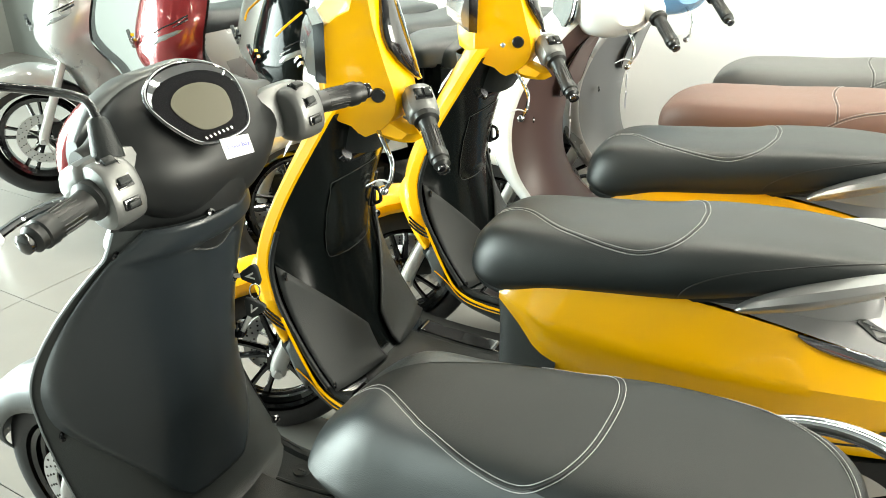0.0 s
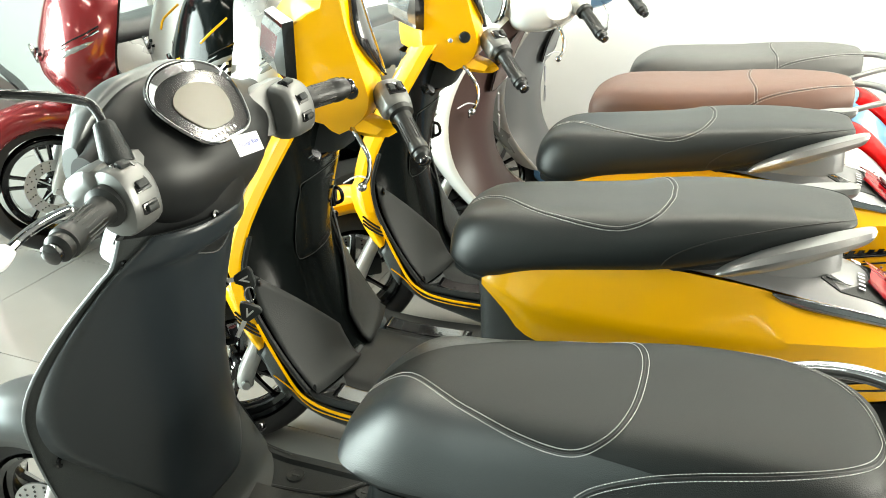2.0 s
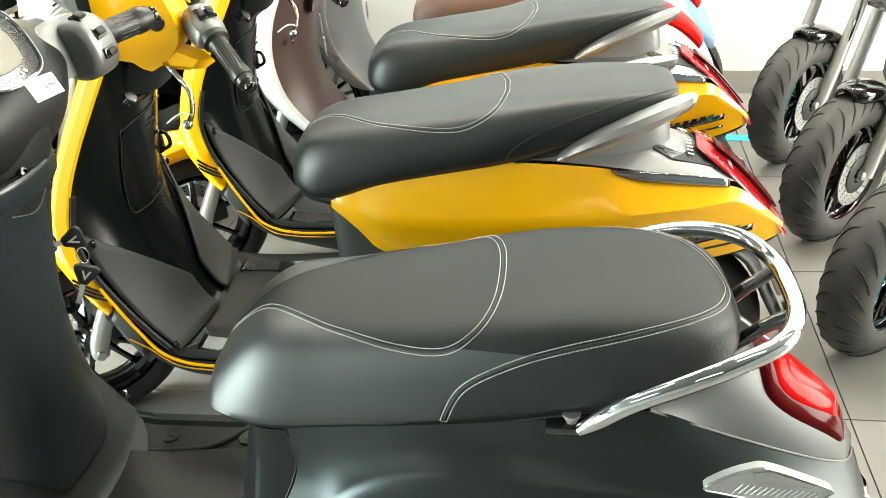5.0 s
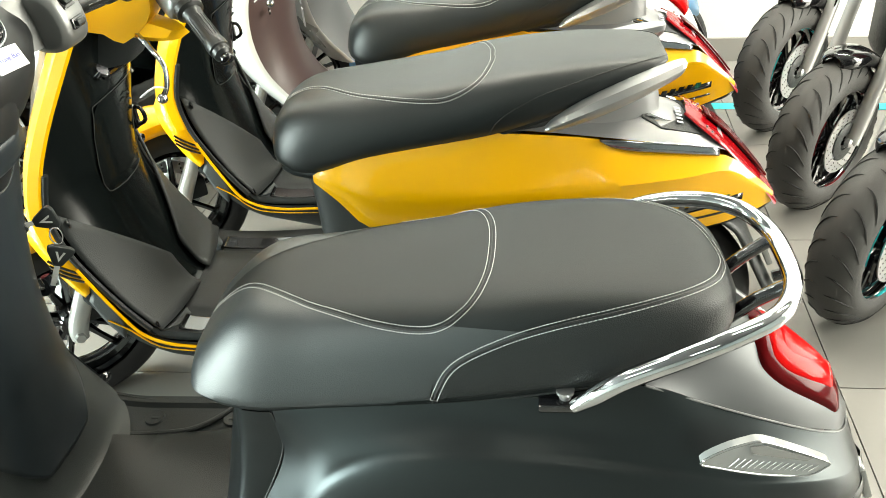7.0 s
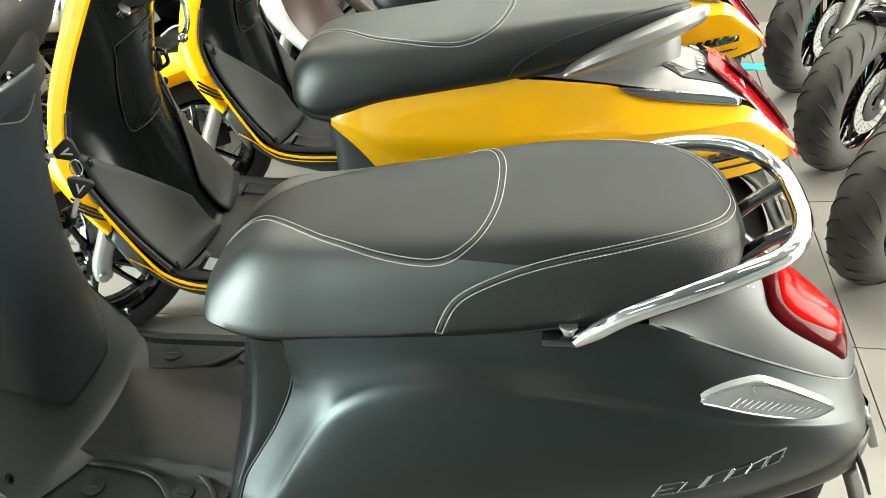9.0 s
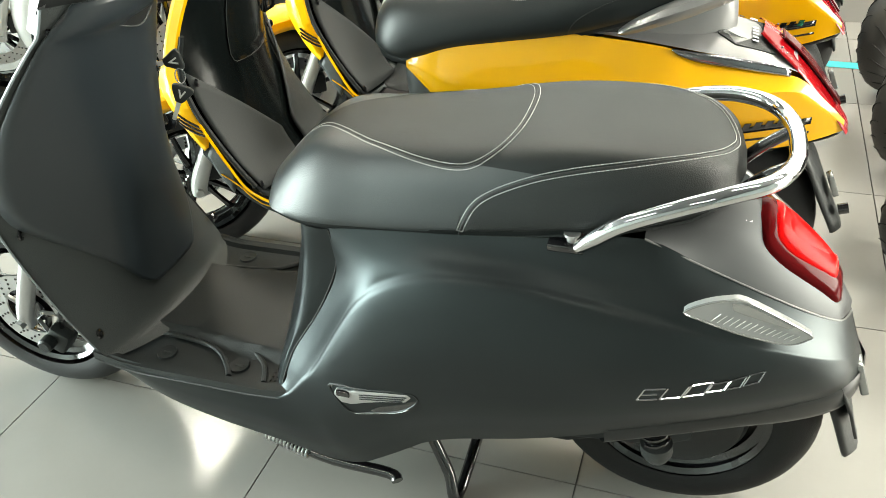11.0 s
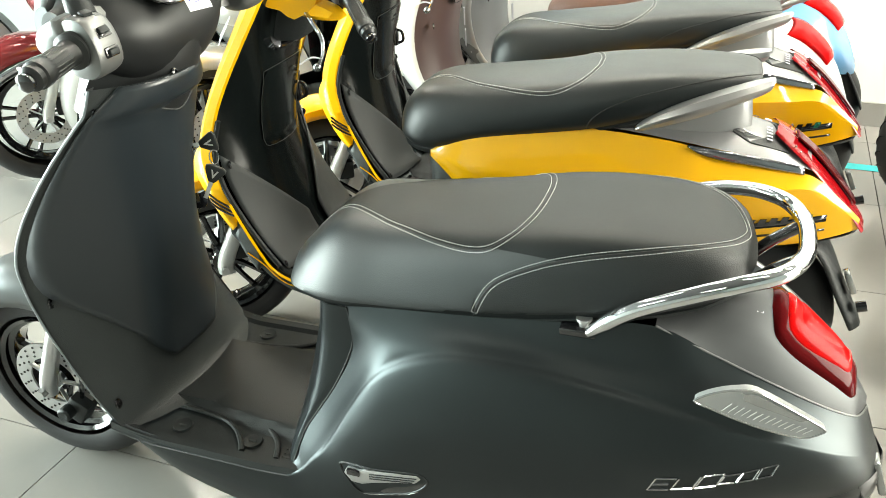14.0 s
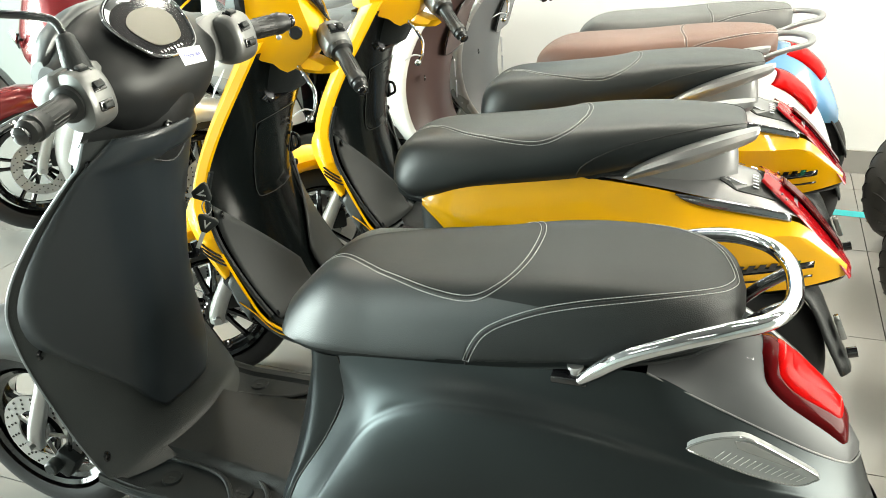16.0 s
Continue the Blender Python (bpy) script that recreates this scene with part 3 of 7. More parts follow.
        part("lamp_rim", loop_tube(rim, 0.0016, 6), CLEAR_LENS, lamp)
        # the lens's glint, laid on as a shinier clear plate
        part("lens_glint", plate([Vector((x, s * (0.1950 - (x - 0.504) * 0.31), z)) for x, z in ((0.562, 0.577), (0.582, 0.573), (0.646, 0.531), (0.638, 0.529), (0.580, 0.557), (0.566, 0.565))], (0, s * 0.0008, 0)), CLEAR_LENS, lamp, "bright clear plate standing in for a glint on the lens")
        bm = bmesh.new()
        for q in range(14):
            x = 0.546 + q * 0.008
            zc, h = 0.556 - (x - 0.546) * 0.42, 0.008 - q * 0.0002
            y0 = 0.1945 - (x - 0.504) * 0.31
            add_tube(bm, [(x - 0.006, s * (y0 + 0.0012), zc - h), (x + 0.005, s * (y0 - 0.0010), zc + h * 0.5)], 0.0007, 4, 1)
        part("lens_ribs", bm, SILVER, lamp, "fine ribs in the lens")
        # foot peg folded into its slot
        slot = smooth_line([(-0.022, 0, 0.331), (-0.012, 0, 0.342), (0.052, 0, 0.352), (0.118, 0, 0.362), (0.134, 0, 0.350), (0.122, 0, 0.330), (0.096, 0, 0.312), (0.052, 0, 0.298), (0.018, 0, 0.291), (0.001, 0, 0.302)], 3, True)
        slot = [Vector((p.x, s * (shell_y(p.x, p.z) + 0.0012), p.z)) for p in slot]
        # no recess is cut: a black plate paints the slot's dark hollow
        well = part("peg_slot", plate([p - Vector((0, s * 0.02, 0)) for p in slot], (0, s * 0.0198, 0)), GLOSS_BLACK, cowl, "black plate for the dark hollow of the footpeg slot")
        part("slot_rim", loop_tube(slot, 0.0020, 6), BLACK_PLASTIC, well)
        part("slot_lip", tube([slot[i] + Vector((0, s * 0.001, -0.001)) for i in range(16, 25)], 0.0009, 6, 2), SILVER, well, "bright lower lip of the slot")
        peg = [(x + 0.013, z + 0.0265) for x, z in ((-0.024, 0.304), (-0.020, 0.312), (0.008, 0.3155), (0.014, 0.319), (0.104, 0.333), (0.111, 0.326), (0.100, 0.314), (0.060, 0.305), (0.030, 0.296), (0.006, 0.287), (-0.012, 0.288))]
        hi = s * (shell_y(0.05, 0.33) + 0.004)
        lo = hi - s * 0.015
        pg = part("footpeg", prism(peg, "xz", min(lo, hi), max(lo, hi), 0.002), SILVER, cowl, "folded alloy passenger footpeg")
        for k in range(3):
            part("peg_groove", prism([(0.035, 0.339 - k * 0.0045), (0.117 - k * 0.004, 0.352 - k * 0.0052), (0.117 - k * 0.004, 0.3533 - k * 0.0052), (0.035, 0.3403 - k * 0.0045)], "xz", min(hi - s * 0.001, hi + s * 0.0012), max(hi - s * 0.001, hi + s * 0.0012)), GREY_PLASTIC, pg)
        part("peg_block", box((0.007, hi, 0.336), (0.022, 0.006, 0.010), 0.001), GLOSS_BLACK, pg)
        # model mark: plain hollow slanted shapes, three tall and three low
        x = 0.458
        for q in range(6):
            w, h = ((0.027, 0.0225), (0.027, 0.0225), (0.026, 0.0225), (0.0195, 0.0155), (0.0195, 0.0155), (0.0195, 0.0155))[q]
            z = 0.415 + (x - 0.458) * 0.15 + (0.003 if q > 2 else 0)
            outline = []
            for a, b in ((0, 0), (w, w * 0.15), (w + h * 0.45, w * 0.15 + h), (h * 0.45, h)):
                outline.append(Vector((x + a, s * (shell_y(x + a, z + b) + 0.0022), z + b)))
            frame_bar = bmesh.new()
            c = sum(outline, Vector()) / 4
            for i in range(4):
                p, r = outline[i], outline[(i + 1) % 4]
                if q in (0, 3) and i == 1 or q == 1 and i == 2:
                    continue
                add_tube(frame_bar, [p, r], 0.0021, 6, 1, flat=0.8)
            if q == 0:
                add_tube(frame_bar, [outline[0].lerp(outline[3], 0.5), c + (outline[1] - outline[0]) * 0.3], 0.0019, 6, 1)
            part("mark_bar", frame_bar, CHROME, cowl, "hollow bright metal shape of a model mark")
            x += w + 0.0035
    # front cover under the saddle
    rows = []
    for z, xs_, ys, xc, xm in ((0.589, -0.017, 0.1425, -0.074, -0.092), (0.555, -0.013, 0.1410, -0.079, -0.103), (0.51, -0.018, 0.1405, -0.087, -0.116), (0.430, -0.056, 0.1475, -0.106, -0.138), (0.347, -0.110, 0.1595, -0.136, -0.160), (0.315, -0.124, 0.1705, -0.147, -0.170), (0.276, -0.136, 0.188, -0.155, -0.18)):
        half = [(xs_ - 0.0015, ys, z), (xs_ * 0.6 + xc * 0.4, ys - 0.0005, z), (xc + 0.012, ys - 0.006, z), (xc - 0.001, ys - 0.024, z), (xm + 0.006, ys * 0.5, z)]
        rows.append([(p, -q, r) for p, q, r in half] + [(xm, 0, z)] + half[::-1])
    cover = part("front_cover", skin(rows, 4, 3), MATTE_GREY, t, "matte charcoal cover below the saddle")
    for s in (-1, 1):
        part("cover_seam", tube([(r[0][0] + 0.0008, s * abs(r[0][1]), r[0][2]) for r in rows], 0.0014, 6, 4), SEAM, cover, "dark seam of the cover")
    # tail
    crown = ((0.645, 0.44), (0.655, 0.50), (0.646, 0.55), (0.618, 0.60), (0.576, 0.65), (0.528, 0.70), (0.484, 0.735), (0.459, 0.7425))
    edge = [r[0] for r in shell[15:]]

    def along(pts, x):
        for a, b in zip(pts, pts[1:]):
            if a[0] <= x <= b[0]:
                f = (x - a[0]) / (b[0] - a[0])
                return [p + (q - p) * f for p, q in zip(a, b)]
        return list(pts[-1] if x > pts[-1][0] else pts[0])

    def tail_z(x, y):
        e = along(edge, x)
        zc = along([(b, a) for a, b in crown], x)[1]
        f = min(1.0, abs(y) / max(e[1], 1e-4))
        return e[2] + (zc - e[2]) * (1 - f ** 1.9)
    rows = []
    for x in (0.445, 0.50, 0.55, 0.60, 0.65, 0.69, 0.72, 0.738):
        w = along(edge, x)[1]
        rows.append([(x, f * w, tail_z(x, f * w) + 0.0015) for f in (-1, -0.93, -0.8, -0.6, -0.3, 0, 0.3, 0.6, 0.8, 0.93, 1)])
    tail = part("tail_cover", skin(rows, 4, 3), TAIL_GREY, t, "satin grey tail cover")
    for s in (-1, 1):
        part("tail_edge", tube([(p[0], s * (p[1] + 0.0006), p[2] + 0.0008) for p in edge[:-1]] + [(edge[-1][0], 0, edge[-1][2])], 0.0016, 6, 5), POD_SILVER, tail, "pale edge line of the tail cover")

    def lamp_skin(grow, lift):
        # the lamp's outline narrows from its shoulders to the tip; grow sets a layer in from that outline
        outline = ((0.590, 0.030), (0.596, 0.056), (0.606, 0.064), (0.628, 0.0645), (0.660, 0.057), (0.690, 0.047), (0.708, 0.040), (0.717, 0.030))
        out = []
        for i, (x, w) in enumerate(outline):
            x = 0.654 + (x - 0.654) * (1 + grow * 15)
            w = max(0.006, w + grow)
            k = 0.25 if i in (0, 7) else 0.85 if i in (1, 6) else 1.0
            row = []
            for y, m in ((-1, 0.0), (-0.97, 0.6), (-0.88, 0.9), (-0.55, 1.15), (0, 1.3), (0.55, 1.15), (0.88, 0.9), (0.97, 0.6), (1, 0.0)):
                row.append((x + lift * m * k * 0.72, y * w, tail_z(x, y * w) + lift * m * k * 0.68))
            out.append(row)
        return out
    lamp = part("tail_lamp", skin(lamp_skin(0.0, 0.009), 3, 3), DARK_RED_LENS, tail, "dark red tail lamp housing")
    part("lamp_lens", skin(lamp_skin(-0.012, 0.0125), 3, 3), RED_LENS, lamp, "glossy bright red lens")
    bm = bmesh.new()
    ringed = lamp_skin(-0.018, 0.0138)
    loop = [Vector(r[1]) for r in ringed[1:-1]] + [Vector(p) for p in ringed[-2][2:-2]] + [Vector(r[-2]) for r in ringed[-2:0:-1]] + [Vector(p) for p in ringed[1][-3:1:-1]]
    add_loop_tube(bm, smooth_line(loop, 2, True), 0.0017, 8)
    part("lens_ring", bm, BRIGHT_RED, lamp, "raised bright red ring in the lens")
    part("inner_lens", skin(lamp_skin(-0.028, 0.0142), 3, 3), RED_LENS, lamp, "raised red reflector field")
    for q in range(7):
        y = 0.050 - q * 0.0160
        part("mark_bar", plate([Vector((x, y + d, tail_z(x, y + d) + 0.0018)) for x, d in ((0.571, -0.0020), (0.580, 0.0012), (0.580, 0.0036), (0.571, 0.0004))], (0.0005, 0, 0.0008)), SILVER, tail, "raised plain bars in place of a maker's mark", flat=True)
    # dark lip round the tail's lower edge
    low = [r[2] for r in shell[14:]]
    for s in (-1, 1):
        part("tail_lip", skin([[(x, s * (y + 0.001), z + 0.012), (x + 0.003, s * (y + 0.004), z), (x + 0.002, s * (y + 0.002), z - 0.018 - 0.012 * min(1, max(0, (x - 0.6) / 0.1))), (x - 0.006, s * max(0.0, y - 0.012), z - 0.026 - 0.012 * min(1, max(0, (x - 0.6) / 0.1)))] for x, y, z in low], 3, 3), SATIN_BLACK, t, "satin black lip under the tail")
    under = []
    for x, z, w in ((0.40, 0.29, 0.15), (0.55, 0.33, 0.14), (0.66, 0.345, 0.105), (0.735, 0.345, 0.06), (0.765, 0.35, 0.02)):
        under.append([(x, -w, z), (x, -w * 0.5, z - 0.006), (x, 0, z - 0.008), (x, w * 0.5, z - 0.006), (x, w, z)])
    part("under_tail", skin(under, 3, 2), BLACK_PLASTIC, t, "black underside of the tail")
    # mudguard, plate carrier
    rows = []
    for x, z, w in ((0.66, 0.43, 0.075), (0.715, 0.39, 0.075), (0.752, 0.31, 0.07), (0.785, 0.22, 0.062), (0.792, 0.205, 0.055)):
        rows.append([(x - 0.012, -w, z), (x + 0.006, -w * 0.6, z), (x + 0.010, 0, z), (x + 0.006, w * 0.6, z), (x - 0.012, w, z)])
    mud = part("rear_mudguard", skin(rows, 3, 2), BLACK_PLASTIC, t, "black plastic rear mudguard", solid=0.005)
    part("plate_reflector", box((0.772, -0.03, 0.36), (0.012, 0.03, 0.06), 0.003, Matrix.Rotation(radians(-20), 3, "Y")), CLEAR_LENS, mud, "white rear reflector")
    # grab rail
    rail = [(0.362, -0.168, 0.628), (0.385, -0.172, 0.650), (0.42, -0.173, 0.677), (0.48, -0.167, 0.703), (0.540, -0.148, 0.718), (0.590, -0.115, 0.722), (0.617, -0.062, 0.721), (0.623, 0, 0.720)]
    pts = rail + [(x, -y, z) for x, y, z in rail[-2::-1]]
    r = part("grab_rail", tube(pts, [0.008, 0.0112] + [0.0116] * 11 + [0.0112, 0.008], 16, 6), CHROME, t, "polished chrome grab rail")
    for s in (-1, 1):
        part("rail_bolt", lathe([(0, 0), (0.007, 0), (0.007, 0.012), (0.011, 0.012), (0.011, 0.016), (0, 0.016)], (0.352, s * 0.152, 0.625), (0, 0, 1), 10), SILVER, r)
        part("rail_foot", box((0.345, s * 0.152, 0.622), (0.05, 0.03, 0.012), 0.003), GLOSS_BLACK, r)
        part("rail_strut", tube([(0.625, s * 0.05, 0.718), (0.585, s * 0.045, 0.690), (0.55, s * 0.042, 0.655)], 0.009, 10, 3), GLOSS_BLACK, r)
    # floor and belly
    part("belly_pan", skin([[(x, -w, z), (x, -w * 0.6, z - 0.014), (x, 0, z - 0.018), (x, w * 0.6, z - 0.014), (x, w, z)] for x, w, z in ((-0.508, 0.191, 0.294), (-0.460, 0.187, 0.234), (-0.392, 0.185, 0.186), (-0.288, 0.184, 0.151), (-0.190, 0.184, 0.133), (-0.108, 0.185, 0.118), (-0.051, 0.186, 0.111), (-0.003, 0.187, 0.122), (0.093, 0.188, 0.188), (0.18, 0.19, 0.238))], 3, 3), MATTE_GREY, t, "matte charcoal belly pan")

    def floor_z(x, y):
        # low foot wells beside a raised middle, and a lip along the edge
        base = 0.268 + 0.020 * max(0.0, (-0.42 - x) / 0.1) ** 1.6 + 0.006 * max(0.0, (x + 0.18) / 0.06)
        a = abs(y)
        hump = 0.020 * (1 - min(1.0, max(0.0, (a - 0.095 - 0.03 * max(0.0, (x + 0.38) / 0.25)) / 0.016)))
        lip = 0.008 * min(1.0, max(0.0, (a - 0.182) / 0.006))
        return base + max(hump, lip)
    ys = [-0.207, -0.205, -0.192, -0.188, -0.182, -0.16, -0.145, -0.132, -0.122, -0.112, -0.104, -0.095, -0.05, 0]
    ys = ys + [-y for y in ys[-2::-1]]
    bm = bmesh.new()
    add_grid(bm, [[(x, y, floor_z(x, y) - (0.013 if abs(y) > 0.206 else 0)) for y in ys] for x in [-0.512 + 0.392 * q / 24 for q in range(25)]])
    fl = part("floorboard", tidy(bm), BLACK_PLASTIC, t, "dark grey plastic floorboard with raised edges")
    for s in (-1, 1):
        part("edge_gap", tube([(x, s * 0.2065, floor_z(x, 0.2) - 0.0155) for x in (-0.51, -0.47, -0.42, -0.36, -0.28, -0.2, -0.135)], 0.0022, 6, 3), SEAM, fl, "dark gap under the floor's edge")
        for pts in ([(-0.470, 0.108), (-0.40, 0.110), (-0.322, 0.120), (-0.285, 0.138), (-0.258, 0.165), (-0.244, 0.185)], [(-0.305, 0.098), (-0.262, 0.104), (-0.223, 0.120), (-0.190, 0.150), (-0.174, 0.185)]):
            part("tread_rib", tube([(x, s * y, 0.2735) for x, y in pts], 0.0052, 8, 5, flat=0.9), BLACK_PLASTIC, fl)
        for px in (-0.392, -0.240):
            plug = part("floor_plug", lathe([(0, 0.002), (0.014, 0.003), (0.0175, 0.004), (0.019, 0.0)], (px, s * 0.154, 0.2685), (0, 0, 1), 22), BLACK_PLASTIC, fl)
            part("plug_slot", box((px, s * 0.154, 0.2712), (0.016, 0.005, 0.0015), 0.0005), GREY_PLASTIC, plug)
        bm = bmesh.new()
        for i in range(5):
            for j in range(8):
                add_box(bm, (-0.166 + i * 0.0085, s * (0.108 + j * 0.0095), floor_z(-0.15, 0.16) + 0.0009), (0.003, 0.003, 0.002))
        tagged(part("grip_dots", bm, BLACK_PLASTIC, fl, "small moulded grip dots"), kind="stuff")
    # leg shield: inner face, knee panel, outer face
    sh = [(0.905, 0.126, -0.352, -0.426), (0.87, 0.142, -0.362, -0.432), (0.85, 0.152, -0.385, -0.448), (0.80, 0.172, -0.402, -0.490), (0.74, 0.187, -0.418, -0.538), (0.67, 0.197, -0.430, -0.587), (0.61, 0.202, -0.438, -0.612), (0.555, 0.202, -0.442, -0.612), (0.52, 0.202, -0.445, -0.606), (0.48, 0.203, -0.448, -0.592), (0.43, 0.204, -0.450, -0.570), (0.39, 0.205, -0.452, -0.550), (0.36, 0.206, -0.452, -0.533), (0.33, 0.206, -0.450, -0.514), (0.305, 0.206, -0.444, -0.498), (0.288, 0.205, -0.430, -0.488), (0.279, 0.204, -0.400, -0.480)]

    def across(w, c, e, z, off=0.0, lim=1.0):
        return [(c + (e - c) * abs(f * lim) ** 2.4 + off, f * lim * w, z) for f in (-1, -0.8, -0.55, -0.28, 0, 0.28, 0.55, 0.8, 1)]
    inner = part("leg_shield", skin([across(w, c, e, z) for z, w, c, e in sh], 3, 2), SHIELD_PLASTIC, t, "dark grey textured inner leg shield")
    lims = {0.905: 0.80, 0.87: 0.96, 0.85: 0.97, 0.80: 0.97, 0.74: 0.97, 0.67: 0.97, 0.61: 0.97, 0.555: 0.95, 0.52: 0.86, 0.48: 0.72, 0.43: 0.55, 0.39: 0.44, 0.36: 0.30}
    knee_rows = [across(w, c, e, z, 0.005, lims[z]) for z, w, c, e in sh if z in lims]
    knee = part("knee_panel", skin(knee_rows, 3, 2), DARK_PANEL, inner, "smooth dark satin knee panel", solid=0.004)
    rimline = [Vector(r[0]) for r in knee_rows] + [Vector(p) for p in knee_rows[-1][2:-2]] + [Vector(r[-1]) for r in knee_rows[::-1]]
    part("panel_edge", tube([p + Vector((0.001, 0, 0)) for p in rimline], 0.0017, 6, 2), GREY_PLASTIC, knee, "thin edge of the knee panel")
    flange = [(0.003, 0.002), (-0.003, 0.0026), (-0.006, -0.001), (-0.007, -0.014), (-0.009, -0.034), (-0.016, -0.066), (-0.030, -0.105), (-0.044, -0.14)]
    part("outer_shield", skin([[(e + a, -w - b, z) for a, b in flange] + [(e - 0.055, 0, z)] + [(e + a, w + b, z) for a, b in flange[::-1]] for z, w, c, e in sh[:-2]], 3, 2), MATTE_SILVER, t, "satin silver outer leg shield")
    # painted column between knee panel and handlebar cover
    rows = []
    for z, w, c, e, d, v in ((0.985, 0.098, -0.335, -0.43, 0.036, 0.0), (0.95, 0.108, -0.338, -0.435, 0.034, 0.01), (0.91, 0.118, -0.347, -0.440, 0.026, 0.028), (0.865, 0.125, -0.365, -0.444, 0.016, 0.047), (0.836, 0.131, -0.378, -0.446, 0.008, 0.060)):
        rows.append([(c + 0.004 + (e - c) * abs(f) ** 2.2, d + f * w, z + v * abs(f) ** 1.3) for f in (-1, -0.8, -0.55, -0.28, 0, 0.28, 0.55, 0.8, 1)])
    foot = rows[-1]
    column = part("column_cover", skin(rows, 3, 2), MATTE_BLACK, t, "matte black column below the handlebar")
    rows = [[(e - 0.002, d - w, z), (e - 0.05, d - w * 0.8, z), (e - 0.09, d - w * 0.3, z), (e - 0.09, d + w * 0.3, z), (e - 0.05, d + w * 0.8, z), (e - 0.002, d + w, z)] for z, w, e, d in ((0.985, 0.098, -0.43, 0.036), (0.91, 0.118, -0.442, 0.026), (0.860, 0.130, -0.450, 0.010))]
    part("column_front", skin(rows, 3, 3), MATTE_SILVER, column, "satin silver front of the column")
    for x, y, z, ax in ((-0.588, 0.188, 0.530, (1, 0.3, 0)), (-0.493, 0.197, 0.334, (1, 0.3, 0.2)), (-0.428, 0.130, 0.868, (1, 0.1, 0))):
        for s in (-1, 1):
            screw(inner, x + 0.006, s * y, z, (ax[0], -s * ax[1], ax[2]), 0.009)
    screw(inner, -0.352, -0.012, 0.905, (1, 0, 0.3), 0.007)
    part("cover_edge", tube([(x + 0.001, y, z) for x, y, z in foot], 0.0014, 6, 3), GREY_PLASTIC, column, "pale lower edge of the column")
    hook = part("bag_hook", tube([(-0.485, 0.105, 0.60), (-0.455, 0.105, 0.60), (-0.445, 0.105, 0.612), (-0.448, 0.105, 0.63)], 0.008, 8, 4), GLOSS_BLACK, inner, "black folding bag hook")
    lock = part("ignition_lock", lathe([(0, 0.010), (0.012, 0.010), (0.016, 0.007), (0.019, 0)], (-0.442, 0.092, 0.735), (1, 0.45, 0.2), 20), CHROME, inner, "chrome ignition lock")
    # steering head
    turn, x0 = 3.0, -0.45
    ring = [(-0.44, 0.925), (-0.480, 0.975), (-0.475, 1.045), (-0.445, 1.090), (-0.40, 1.105), (-0.345, 1.075), (-0.302, 1.025), (-0.292, 0.975), (-0.315, 0.925), (-0.35, 0.90), (-0.40, 0.90)]

    def head(stations, cx, cz, pts=ring):
        return [[(cx + (x - cx) * k, y, cz + dz + (z - cz) * kz) for x, z in pts] for y, k, kz, dz in stations]
    st = [(-0.17, 0.40, 0.38, 0.010), (-0.15, 0.44, 0.42, 0.010), (-0.125, 0.60, 0.56, 0.008), (-0.095, 0.82, 0.80, 0.003), (-0.05, 0.97, 0.97, 0), (0, 1, 1, 0), (0.05, 0.97, 0.97, 0), (0.095, 0.82, 0.80, 0.003), (0.125, 0.60, 0.56, 0.008), (0.15, 0.44, 0.42, 0.010), (0.17, 0.40, 0.38, 0.010)]
    hd = turned(part("handlebar_cover", skin(head(st, -0.365, 1.0), 3, 3, closed=True, caps=True), MATTE_BLACK, t, "matte black handlebar cover"), turn, x0)
    hd.matrix_local = hd.matrix_local @ Matrix.Translation((-0.039, 0.033, -0.010)) @ Matrix.Translation((0, 0, 1)) @ Matrix.Rotation(radians(4.0), 4, "X") @ Matrix.Translation((0, 0, -1))
    nose = [(-0.43, 0.915), (-0.475, 0.935), (-0.500, 0.985), (-0.496, 1.048), (-0.468, 1.096), (-0.426, 1.110), (-0.410, 1.09), (-0.410, 0.98)]
    part("front_cowl", skin(head([(-0.150, 0.42, 0.40, 0.006), (-0.125, 0.70, 0.64, 0.006), (-0.095, 0.90, 0.87, 0), (-0.05, 1.00, 1.00, 0), (0, 1.02, 1.01, 0), (0.05, 1.00, 1.00, 0), (0.095, 0.90, 0.87, 0), (0.125, 0.70, 0.64, 0.006), (0.150, 0.42, 0.40, 0.006)], -0.415, 1.0, nose), 3, 3, closed=True, caps=True), HEAD_SILVER, hd, "satin graphite front cowl")
    lampring = ring_line((-0.499, 0, 0.995), (0, 0.062, 0), (0.012, 0, 0.062), 28)
    hl = part("headlamp", plate(lampring, (-0.014, 0, 0.002)), CLEAR_LENS, hd, "round clear headlamp")
    part("headlamp_ring", loop_tube([p + Vector((-0.012, 0, 0)) for p in lampring], 0.005), CHROME, hl)
    # display
    c, up = Vector((-0.328, 0, 1.066)), Vector((-0.72, 0, 0.69))
    nrm = Vector((0.69, 0, 0.72))
    half = [(0, 0.074), (0.034, 0.068), (0.062, 0.050), (0.074, 0.028), (0.071, 0), (0.060, -0.028), (0.046, -0.050), (0.026, -0.060), (0, -0.062)]
    loop = smooth_line([c + Vector((0, a, 0)) + up * b for a, b in half] + [c + Vector((0, -a, 0)) + up * b for a, b in half[-2:0:-1]], 4, True)
    dash = part("display", plate(loop, nrm * 0.006), DISPLAY, hd, "glossy display under a chrome bezel")
    part("bezel", loop_tube([p + nrm * 0.006 for p in loop], 0.0027, 8), BEZEL, dash, "chrome bezel")
